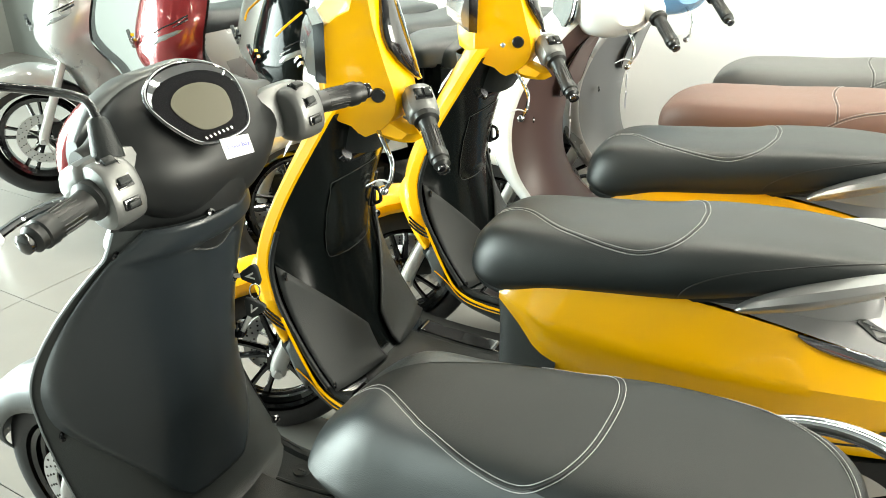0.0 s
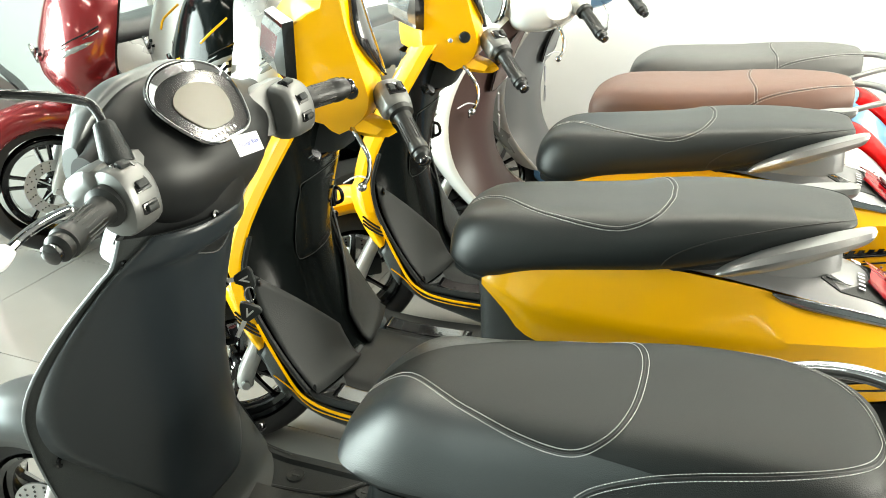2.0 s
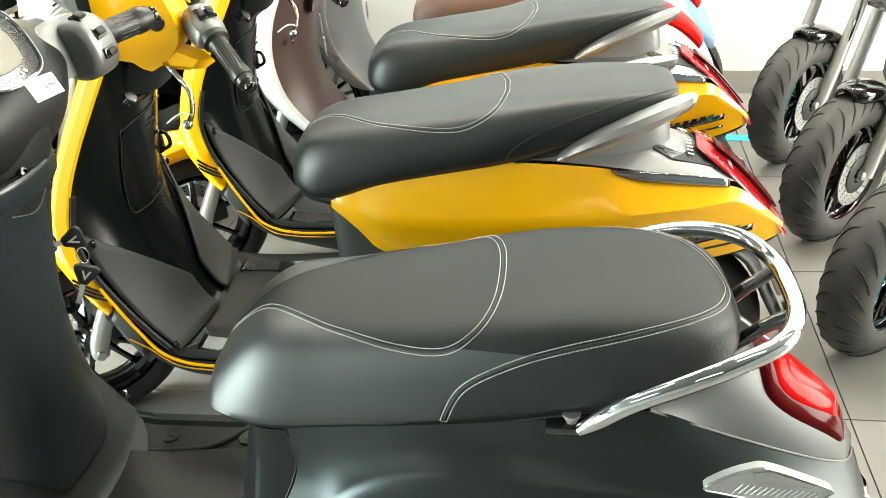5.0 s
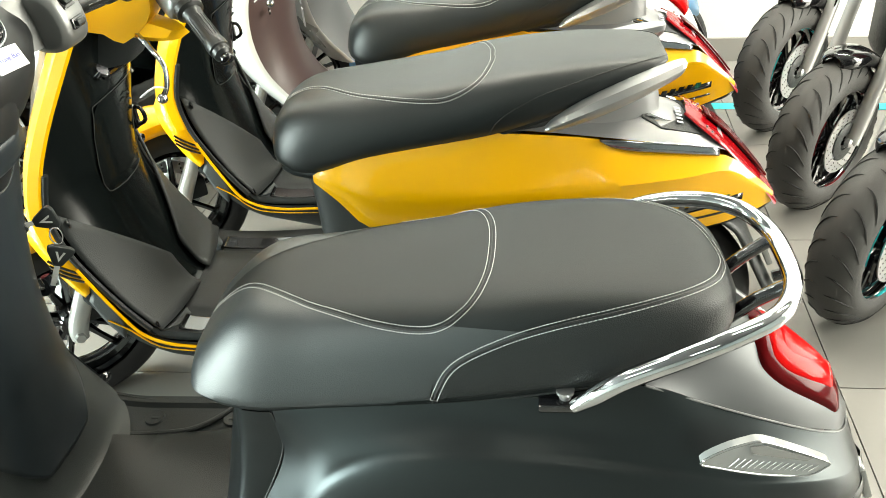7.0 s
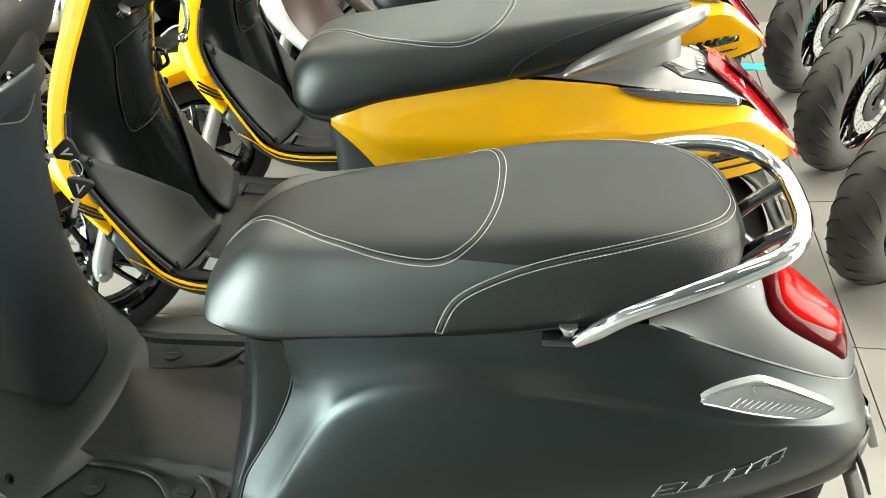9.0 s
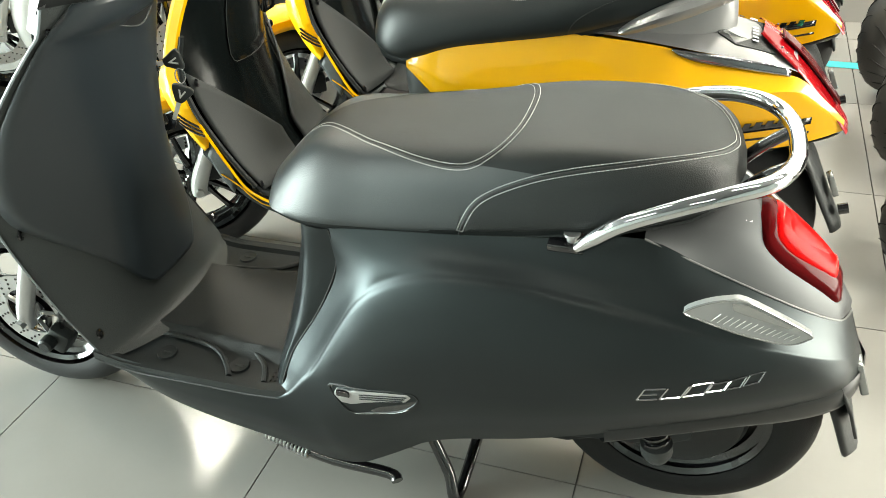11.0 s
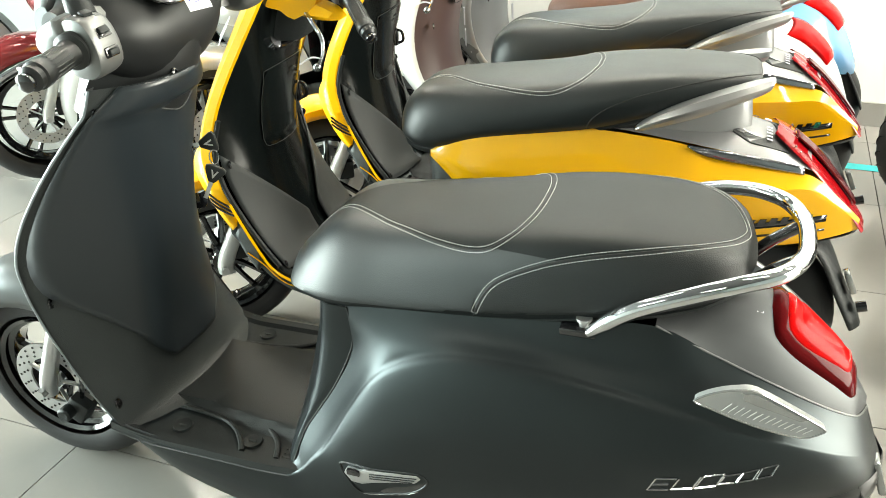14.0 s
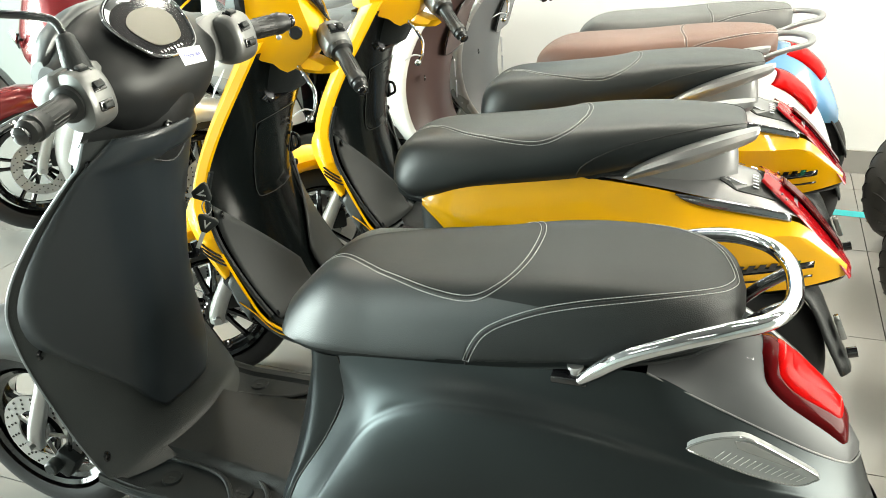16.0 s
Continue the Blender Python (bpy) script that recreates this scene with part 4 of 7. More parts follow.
    brow = smooth_line([c + Vector((0, y, 0)) + up * v for y, v in ((-0.073, 0.012), (-0.069, 0.034), (-0.052, 0.054), (-0.028, 0.065), (0, 0.068), (0.028, 0.065), (0.052, 0.054), (0.069, 0.034), (0.073, 0.012))], 4)
    part("bezel_brow", skin([[p + nrm * 0.0085 for p in brow], [c + (p - c) * (1 - 0.19 * max(0.0, math.sin(math.pi * i / (len(brow) - 1)))) + nrm * 0.0065 for i, p in enumerate(brow)]], 1, 1), CHROME, dash, "wide chrome brow over the display")
    scr = [c + Vector((0, (p - c).y * 0.62, 0)) + up * ((p - c).dot(up) * 0.56 - 0.006) + nrm * 0.0062 for p in loop]
    part("screen", plate(scr, nrm * 0.0015), SCREEN, dash, "pale olive unlit screen")
    bars(dash, c - up * 0.0515 + Vector((0, -0.032, 0)) + nrm * 0.0065, (0, 1, 0), up, 7, 0.0026, 0.0045, 0.0050, nrm * 0.0005, SILVER, 0.0, "maker_mark")
    tag_c = c - up * 0.069 + Vector((0, 0.010, 0)) - nrm * 0.001
    # switch pods, grips, levers, mirror
    for s in (-1, 1):
        pod = [(-0.355, 0.975), (-0.362, 1.01), (-0.350, 1.05), (-0.318, 1.068), (-0.285, 1.058), (-0.268, 1.02), (-0.272, 0.978), (-0.30, 0.958), (-0.335, 0.958)]
        pd = part("switch_pod", skin([[(-0.318 + (x + 0.315) * k, s * y, 1.005 + (z - 1.012) * k) for x, z in pod] for y, k in ((0.142, 0.58), (0.147, 0.74), (0.160, 0.80), (0.182, 0.82), (0.193, 0.78), (0.197, 0.5))], 2, 3, closed=True, caps=True), POD_SILVER, hd, "satin silver switch pod")
        for bx, bz, w, h, ax in ((-0.310, 1.047, 0.020, 0.02, 22), (-0.287, 1.027, 0.018, 0.020, 55), (-0.279, 0.999, 0.015, 0.016, 86)):
            mm = Matrix.Rotation(radians(ax), 3, "Y")
            base = part("switch_frame", box((bx, s * 0.170, bz), (w, 0.024, 0.006), 0.0015, mm), GLOSS_BLACK, pd)
            part("switch_button", box((bx + math.sin(radians(ax)) * 0.005, s * 0.170, bz + math.cos(radians(ax)) * 0.005), (w * 0.6, 0.017, 0.007), 0.002, mm), BLACK_PLASTIC, pd, "black switch")
        handle_grip(hd, (-0.318, s * 0.196, 1.008), (-0.292, s * 0.298, 1.003), 0.0180)
        brake_lever(hd, [(-0.345, s * 0.17, 0.992), (-0.385, s * 0.205, 0.992), (-0.398, s * 0.26, 0.985), (-0.388, s * 0.32, 0.975), (-0.395, s * 0.365, 0.968)], [(-0.393, s * 0.295, 0.979), (-0.389, s * 0.315, 0.976), (-0.390, s * 0.335, 0.973)], 1.75)
        part("lever_clamp", box((-0.345, s * 0.168, 0.99), (0.04, 0.05, 0.03), 0.006), BLACK_PLASTIC, hd)
        wedge = [(-0.322, 0.975), (-0.330, 1.040), (-0.352, 1.050), (-0.392, 1.030), (-0.404, 1.008), (-0.395, 0.996), (-0.350, 0.985)]
        part("lever_bracket", skin([[(-0.345 + (x + 0.345) * k, s * y, 1.005 + (z - 1.005) * k) for x, z in wedge] for y, k in ((0.110, 0.85), (0.135, 1.0), (0.170, 1.0), (0.196, 0.92), (0.204, 0.6))], 2, 2, closed=True, caps=True), POD_SILVER, hd, "satin silver lever bracket")
    back = hd.matrix_local.inverted()

    def held(*p):
        return back @ Vector(p)
    b0, b1 = held(-0.358, -0.166, 1.040), held(-0.380, -0.152, 1.092)
    part("mirror_boot", lathe([(0, 0), (0.021, 0), (0.0205, 0.010), (0.0135, 0.052), (0.010, 0.056), (0, 0.056)], b0, b1 - b0, 20), BLACK_PLASTIC, hd, "black rubber mirror boot")
    stem = part("mirror_stem", tube([held(*p) for p in ((-0.379, -0.152, 1.090), (-0.388, -0.150, 1.106), (-0.404, -0.150, 1.114), (-0.440, -0.160, 1.121), (-0.485, -0.186, 1.130), (-0.510, -0.204, 1.136))], 0.0062, 10, 5), GLOSS_BLACK, hd, "black mirror stem")
    mc = held(-0.512, -0.262, 1.142)
    mring = ring_line(mc, (0.020, 0.060, 0.004), (-0.012, 0, 0.062), 32)
    mn = (mring[8] - mring[24]).cross(mring[0] - mring[16]).normalized()
    mn = mn if mn.x > 0 else -mn
    shell_back = part("mirror_shell", plate([p - mn * 0.014 for p in mring], mn * 0.014), GLOSS_BLACK, stem, "round black mirror shell")
    part("mirror_glass", plate([mc + (p - mc) * 0.94 for p in mring], mn * 0.0015), MIRROR, shell_back, "mirror glass")
    # front wheel, fork, fender
    for ob in [wheel(t, -0.80, 0.225, 0.225, 0.092, 5)]:
        turned(ob, turn, x0)
    before = set(t.children)
    fork(t, -0.795, 0.225, -0.635, 0.58, SILVER)
    cal = part("brake_caliper", box((-0.745, -0.055, 0.17), (0.05, 0.045, 0.06), 0.008, Matrix.Rotation(radians(35), 3, "Y")), BLACK_PLASTIC, t, "black brake caliper")
    part("caliper_pin", lathe([(0, 0), (0.016, 0), (0.016, 0.02), (0.012, 0.024), (0, 0.024)], (-0.755, -0.078, 0.175), (0, -1, 0), 16), BLACK_PLASTIC, cal)
    part("brake_hose", tube([(-0.73, -0.06, 0.20), (-0.70, -0.07, 0.27), (-0.68, -0.05, 0.38), (-0.62, -0.03, 0.5)], 0.005, 8, 5), GLOSS_BLACK, cal)
    rows = []
    for a, r, w in ((175, 0.262, 0.035), (160, 0.268, 0.062), (140, 0.272, 0.074), (115, 0.275, 0.078), (90, 0.278, 0.078), (65, 0.278, 0.074), (48, 0.276, 0.066)):
        ca, sa = math.cos(radians(a)), math.sin(radians(a))
        rows.append([(-0.80 + ca * (r - d), y, 0.225 + sa * (r - d)) for y, d in ((-w, 0.075), (-w * 1.02, 0.035), (-w * 0.7, 0.006), (0, -0.004), (w * 0.7, 0.006), (w * 1.02, 0.035), (w, 0.075))])
    part("front_fender", skin(rows, 3, 2), MATTE_SILVER, t, "satin silver front fender", solid=0.004)
    for ob in set(t.children) - before:
        turned(ob, turn, x0)
    # rear wheel, swing arm, shocks, stand
    # rear tyre's colour carries the shade below the tail
    wheel(t, 0.52, 0.225, 0.225, 0.105, 3, GLOSS_BLACK, disc_r=0, tread=SHADED_RUBBER)
    hub = part("hub_motor", lathe([(0, -0.055), (0.07, -0.058), (0.105, -0.05), (0.115, -0.035), (0.115, 0.035), (0.105, 0.05), (0.07, 0.058), (0, 0.055)], (0.52, 0, 0.225), sides=36), BLACK_PLASTIC, t, "dark hub motor")
    for s in (-1, 1):
        part("swing_arm", prism([(0.10, 0.215), (0.12, 0.17), (0.30, 0.165), (0.50, 0.19), (0.545, 0.215), (0.545, 0.245), (0.50, 0.255), (0.30, 0.235)], "xz", min(s * 0.072, s * 0.09), max(s * 0.072, s * 0.09), 0.006), MATTE_GREY, t, "dark swing arm")
        shock = part("shock_absorber", tube([(0.475, s * 0.105, 0.33), (0.492, s * 0.105, 0.20)], 0.012, 12, 2), GLOSS_BLACK, t, "black rear shock absorber")
        part("spring", coil((0.474, s * 0.105, 0.325), (0.490, s * 0.105, 0.225), 0.021, 7, 0.0042), GLOSS_BLACK, shock, "black coil spring")
        part("shock_foot", lathe([(0, 0), (0.026, 0), (0.026, 0.02), (0.018, 0.035), (0, 0.035)], (0.492, s * 0.105, 0.215), (0.1, 0, -1), 18), GREY_PLASTIC, shock)
    for s in (-1, 1):
        part("swing_cover", prism([(0.08, 0.19), (0.14, 0.13), (0.34, 0.135), (0.50, 0.20), (0.62, 0.31), (0.67, 0.40), (0.40, 0.40), (0.12, 0.32)], "xz", min(s * 0.056, s * 0.068), max(s * 0.056, s * 0.068), 0.004), BLACK_PLASTIC, t, "black inner wheel cover")
    part("motor_cable", tube([(0.42, -0.075, 0.31), (0.50, -0.08, 0.335), (0.56, -0.078, 0.31), (0.60, -0.07, 0.25)], 0.006, 8, 5), ORANGE, t, "orange motor cable")
    part("inner_fender", skin([[(0.52 + math.cos(radians(a)) * 0.262, y, 0.235 + math.sin(radians(a)) * 0.262) for y in (-0.085, -0.04, 0.04, 0.085)] for a in (10, 35, 60, 90, 120, 150, 180)], 2, 1), BLACK_PLASTIC, t, "black inner rear fender", solid=0.004)
    stand = part("side_stand", tube([(-0.235, -0.135, 0.105), (-0.16, -0.155, 0.085), (-0.08, -0.165, 0.075), (0.03, -0.165, 0.07), (0.05, -0.175, 0.065)], 0.011, 10, 4), GLOSS_BLACK, t, "black side stand folded back")
    part("stand_spring", coil((-0.215, -0.162, 0.108), (-0.125, -0.17, 0.084), 0.0095, 12, 0.0022), SILVER, stand, "zinc plated return spring")
    part("stand_pivot", lathe([(0, 0), (0.014, 0), (0.014, 0.012), (0.009, 0.018), (0, 0.018)], (-0.235, -0.145, 0.112), (0, -1, 0), 12), SILVER, stand)
    part("centre_stand", tube([(0.10, -0.11, 0.13), (0.135, -0.13, 0.06), (0.15, -0.14, 0.006), (0.16, 0, 0.05), (0.15, 0.14, 0.006), (0.135, 0.13, 0.06), (0.10, 0.11, 0.13)], 0.011, 10, 4), GLOSS_BLACK, t, "black centre stand")
    return t, tag_c, hd.matrix_local.copy()


BEZEL = mat("smoked_chrome", (0.32, 0.32, 0.33), 0.12, 1.0, mottle=0.02)
SEAM = mat("black_welt", (0.012, 0.012, 0.013), 0.55)
MATTE_BLACK = mat("matte_black_paint", (0.0125, 0.0135, 0.0140), 0.42, 0.1, grain=0.3, spec=0.4)
HEAD_SILVER = mat("satin_graphite_paint", (0.13, 0.14, 0.14), 0.36, 0.55, grain=0.4)
POD_SILVER = mat("satin_silver_plastic", (0.17, 0.173, 0.17), 0.38, 0.6, grain=0.3)
TAIL_GREY = mat("satin_grey_tail", (0.046, 0.049, 0.051), 0.40, 0.6, grain=0.4)
MIRROR = mat("mirror_glass", (0.85, 0.86, 0.88), 0.02, 1.0, mottle=0.0)
BRIGHT_RED = mat("bright_red_lens", (0.75, 0.02, 0.015), 0.2, coat=0.5)
SATIN_BLACK = mat("satin_black_plastic", (0.012, 0.013, 0.013), 0.32, spec=0.4)
SHIELD_PLASTIC = mat("dark_textured_plastic", (0.030, 0.034, 0.034), 0.46, bump=0.35, bump_scale=600, spec=0.4)
ORANGE = mat("orange_cable", (0.62, 0.22, 0.03), 0.45)
CHAR = pose(0, 0.052, 0, 0, 0, 6.1)
char, tag_c, tag_swing = charcoal_scooter(CHAR)

# paper tag stuck under the display
swing = CHAR @ tag_swing
tag = thing("paper_tag", swing @ Matrix.Translation(tag_c) @ Matrix.Rotation(radians(-12), 4, Vector((0.6, 0, 0.8))), "small white paper tag with blue handwriting stuck below the display", "tag")
lean = Vector((0.85, 0.0, 0.52)).normalized()
tu = lean.cross(Vector((0, 1, 0))).normalized() * -1
tu = tu if tu.z > 0 else -tu
quad = [Vector((0, -0.022, 0)) - tu * 0.017, Vector((0, 0.022, 0)) - tu * 0.012, Vector((0, 0.021, 0)) + tu * 0.015, Vector((0, -0.024, 0)) + tu * 0.012]
part("paper", plate([p + lean * 0.004 for p in quad], lean * 0.0006), PAPER, tag, "white paper")
fc = bpy.data.curves.new("writing", "FONT")
fc.body, fc.size, fc.extrude, fc.align_x, fc.align_y = "Trung B\u00e0y", 0.0088, 0.0001, "CENTER", "CENTER"
fc.materials.append(INK)
wr = new("writing", fc)
wr.parent = tag
ty = lean.cross(Vector((0, 1, 0))).normalized()
ty = ty if ty.z > 0 else -ty
tx = ty.cross(lean)
wr.matrix_local = Matrix.Translation(lean * 0.0051) @ Matrix((tx, ty, lean)).transposed().to_4x4() @ Matrix.Rotation(radians(8), 4, "Z")
tagged(wr, "blue handwriting")

# key bunch in the lock
kb = thing("key_bunch", CHAR @ Matrix.Translation((-0.432, 0.096, 0.737)), "black key with a spare hanging on a steel ring", "keys")


def fob(parent, o, rot):
    o = Vector(o)
    tri = [(-0.020, 0.012), (-0.012, 0.016), (0.012, 0.016), (0.020, 0.012), (0.018, 0.004), (0.006, -0.018), (-0.006, -0.018), (-0.018, 0.004)]
    f = part("key_head", prism(tri, "xz", -0.005, 0.005, 0.0025), BLACK_PLASTIC, parent, "black triangular key head")
    f.matrix_local = Matrix.Translation(o) @ rot
    part("head_mark", prism([(-0.007, 0.008), (-0.004, 0.008), (0, -0.002), (0.004, 0.008), (0.007, 0.008), (0.0, -0.009)], "xz", -0.0062, -0.0048), SILVER, f)
    part("key_blade", box((0, 0, -0.036), (0.008, 0.0025, 0.038), 0.0006), SILVER, f, "steel key blade")
    return f


fob(kb, (0.030, 0.004, 0.0), Matrix.Rotation(radians(20), 4, "Z") @ Matrix.Rotation(radians(82), 4, "Y"))
fob(kb, (0.036, -0.006, -0.058), Matrix.Rotation(radians(25), 4, "Z") @ Matrix.Rotation(radians(28), 4, "Y"))
part("key_ring", loop_tube(ring_line((0.040, -0.002, -0.026), (0.006, 0.006, 0), (0, 0, 0.014), 20), 0.0012, 6), CHROME, kb, "steel split ring")

# ---- yellow scooters ----

INNER_BLACK = mat("satin_gloss_black_plastic", (0.004, 0.0055, 0.0055), 0.16, mottle=0.02, spec=0.35)


def yellow_scooter(m):
    t = thing("scooter", m, "yellow and black electric scooter with a long black saddle", "scooter", "row of parked scooters")
    xs = [-0.25, -0.23, -0.17, -0.05, 0.08, 0.20, 0.35, 0.47, 0.49]
    g = seat_grid(xs, [0.66, 0.708, 0.744, 0.756, 0.768, 0.786, 0.795, 0.788, 0.775], [0.05, 0.10, 0.13, 0.14, 0.14, 0.14, 0.12, 0.08, 0.04], [0.64, 0.63, 0.62, 0.65, 0.67, 0.69, 0.73, 0.77, 0.775], nose=((0, 1.0), (0.45, 0.985), (0.68, 0.90), (0.85, 0.69), (0.96, 0.42), (1.0, 0.15), (0.93, 0.0)), blend=(0.9, 0.9, 0.8, 0.6, 0.35))
    pad = [(0.165, 0.5), (0.195, 0.494), (0.285, 0.468), (0.375, 0.375), (0.458, 0.310), (0.521, 0.292), (0.575, 0.345), (0.603, 0.45), (0.606, 0.5)]
    low = [(0.595, 0.02), (0.61, 0.12), (0.667, 0.20), (0.73, 0.24), (0.81, 0.285), (0.90, 0.33), (0.975, 0.36), (0.985, 0.5)]
    lowfull = low + mirror_pts(low)[1:]
    seat_mesh(t, g, SEAT_VINYL, [pad + mirror_pts(pad)[1:5], lowfull], "long black vinyl saddle with pale stitching", (lowfull,))
    part("seat_base", skin([[(x, -w * 0.88, b + 0.004), (x, -w * 0.8, b - 0.022), (x, 0, b - 0.03), (x, w * 0.8, b - 0.022), (x, w * 0.88, b + 0.004)] for x, w, b in zip(xs[1:-1], [0.10, 0.13, 0.14, 0.14, 0.14, 0.12, 0.08], [0.63, 0.62, 0.65, 0.67, 0.69, 0.73, 0.77])], 2, 2), BLACK_PLASTIC, t, "black seat pan")
    body = [
        (-0.165, (0.105, 0.622), (0.112, 0.617), (0.118, 0.612), (0.119, 0.606), (0.120, 0.600)),
        (-0.12, (0.115, 0.664), (0.127, 0.632), (0.139, 0.602), (0.135, 0.578), (0.126, 0.555)),
        (-0.05, (0.122, 0.686), (0.139, 0.636), (0.157, 0.586), (0.145, 0.530), (0.122, 0.470)),
        (0.08, (0.125, 0.687), (0.144, 0.632), (0.163, 0.577), (0.149, 0.515), (0.122, 0.450)),
        (0.17, (0.125, 0.685), (0.144, 0.628), (0.164, 0.574), (0.149, 0.510), (0.122, 0.445)),
        (0.30, (0.119, 0.669), (0.138, 0.622), (0.158, 0.576), (0.143, 0.505), (0.116, 0.437)),
        (0.37, (0.114, 0.655), (0.133, 0.616), (0.152, 0.577), (0.138, 0.506), (0.111, 0.434)),
        (0.42, (0.110, 0.632), (0.128, 0.605), (0.146, 0.578), (0.132, 0.508), (0.106, 0.432)),
        (0.52, (0.099, 0.612), (0.114, 0.595), (0.129, 0.578), (0.115, 0.512), (0.091, 0.436)),
        (0.60, (0.086, 0.597), (0.094, 0.585), (0.102, 0.574), (0.094, 0.515), (0.082, 0.448)),
        (0.66, (0.070, 0.545), (0.073, 0.538), (0.076, 0.530), (0.072, 0.498), (0.068, 0.462)),
        (0.705, (0.052, 0.498), (0.053, 0.494), (0.054, 0.490), (0.052, 0.482), (0.050, 0.474)),
    ]

    def flank(x, z):
        # the lower flank's half width
        for a, b in zip(body, body[1:]):
            if a[0] <= x <= b[0]:
                f = (x - a[0]) / (b[0] - a[0])
                yz = [(p[0] + (q[0] - p[0]) * f, p[1] + (q[1] - p[1]) * f) for p, q in zip(a[3:], b[3:])]
                for (y1, z1), (y0, z0) in zip(yz, yz[1:]):
                    if z0 <= z <= z1:
                        return y0 + (y1 - y0) * (z - z0) / (z1 - z0)
                return yz[-1][0]
        return 0.08
    for s in (-1, 1):
        # the crease along the flank stays sharp: upper and lower halves are two smooth skins
        bm = bmesh.new()
        for cols in ((0, 1, 2), (2, 3, 4)):
            add_grid(bm, dense_grid([[(x, s * r[c][0], r[c][1]) for c in cols] for x, *r in body], 4, 3))
        cowl = part("side_cowl", tidy(bm), YELLOW, t, "glossy yellow side cowl with a sharp crease")
        for name, strip_z, h in (("decal_stripe", 0.472, 0.015), ("decal_line", 0.450, 0.005)):
            rows = [[(x, s * (flank(x, z) + 0.0025), z) for z in (strip_z + (x - 0.40) * 0.12 + h, strip_z + (x - 0.40) * 0.12)] for x in (0.36, 0.42, 0.47, 0.52, 0.56, 0.60, 0.64)]
            part(name, skin(rows, 2, 1), GLOSS_BLACK, cowl, "black decal stripe", solid=0.001)
        for q in range(6):
            x = 0.490 + q * 0.021
            z = 0.494 + q * 0.002
            mt = GREEN_CHROME if q == 5 else GLOSS_BLACK
            part("mark_bar", plate([Vector((a, s * (flank(a, b) + 0.002), b)) for a, b in ((x, z), (x + 0.013, z), (x + 0.018, z + 0.015), (x + 0.005, z + 0.015))], (0, s * 0.002, 0)), mt, cowl, "raised bar of a model mark", flat=True)
        # grab handle wing
        st = [((0.266, 0.150, 0.698), 0.003, 0.005), ((0.283, 0.151, 0.705), 0.010, 0.011), ((0.33, 0.150, 0.724), 0.016, 0.017), ((0.39, 0.142, 0.744), 0.018, 0.020), ((0.45, 0.127, 0.763), 0.016, 0.020), ((0.492, 0.112, 0.775), 0.013, 0.016), ((0.506, 0.106, 0.780), 0.010, 0.010)]
        rows = []
        for (x, y, z), h, w in st:
            rows.append([(x + 0.3 * dz * h, s * (y + dy * w), z + dz * h) for dy, dz in ((0.45, 1.0), (1.0, 0.35), (1.0, -0.15), (0.55, -0.85), (-0.4, -1), (-1.6, -0.7), (-1.9, 0.2), (-1.5, 0.95))])
        wing = part("grab_handle", skin(rows, 4, 1, closed=True, caps=True), SATIN_METAL, t, "satin silver grab handle wing")
        # chrome edge between cowl and tail cover
        part("chrome_strip", skin([[(x, s * y, z), (x, s * (y + 0.004), z - h * 0.5), (x, s * (y + 0.005), z - h)] for x, y, z, h in ((0.366, 0.1165, 0.658, 0.002), (0.385, 0.1150, 0.655, 0.012), (0.42, 0.1125, 0.650, 0.019), (0.47, 0.107, 0.641, 0.019), (0.53, 0.098, 0.629, 0.018), (0.585, 0.089, 0.616, 0.015))], 3, 2), DARK_CHROME, t, "dark chrome trim strip", solid=0.003)
    lay = [(0.165, 0.124, 0.692, 0.010), (0.25, 0.121, 0.682, 0.016), (0.35, 0.115, 0.664, 0.028), (0.42, 0.110, 0.650, 0.034), (0.47, 0.104, 0.640, 0.040), (0.53, 0.096, 0.628, 0.034), (0.575, 0.088, 0.616, 0.024), (0.60, 0.082, 0.606, 0.018)]

    def cover_z(x, y):
        for a, b in zip(lay, lay[1:]):
            if a[0] <= x <= b[0]:
                f = (x - a[0]) / (b[0] - a[0])
                w, z, d = (p + (q - p) * f for p, q in zip(a[1:], b[1:]))
                return z + d * (1 - min(1.0, abs(y) / w) ** 1.7)
        return lay[-1][2]
    rows = [[(x, f * w, cover_z(x, f * w)) for f in (-1, -0.85, -0.65, -0.35, 0, 0.35, 0.65, 0.85, 1)] for x, w, z, d in lay]
    part("tail_core", skin([[(x, -0.085 * k, z0), (x, -0.075 * k, z1), (x, 0, z1 + 0.005), (x, 0.075 * k, z1), (x, 0.085 * k, z0)] for x, z0, z1, k in ((0.22, 0.68, 0.690, 1.2), (0.33, 0.665, 0.703, 1.05), (0.39, 0.655, 0.718, 0.9), (0.430, 0.650, 0.745, 0.75), (0.455, 0.650, 0.765, 0.6), (0.472, 0.650, 0.755, 0.45), (0.482, 0.645, 0.69, 0.35))], 3, 2), TAIL_METAL, t, "satin grey web below the saddle's end")
    tail = part("tail_cover", skin(rows, 4, 3), TAIL_METAL, t, "satin grey tail cover")
    ep = [(0.450, -0.036), (0.447, -0.060), (0.480, -0.078), (0.555, -0.070), (0.535, -0.030), (0.530, 0.0)]
    ep = ep + [(x, -y) for x, y in ep[-2::-1]]
    part("badge_panel", plate([Vector((x, y, cover_z(x, y) + 0.001)) for x, y in ep], (0.001, 0, 0.0025)), GREY_PLASTIC, tail, "dark grey badge panel", flat=True)
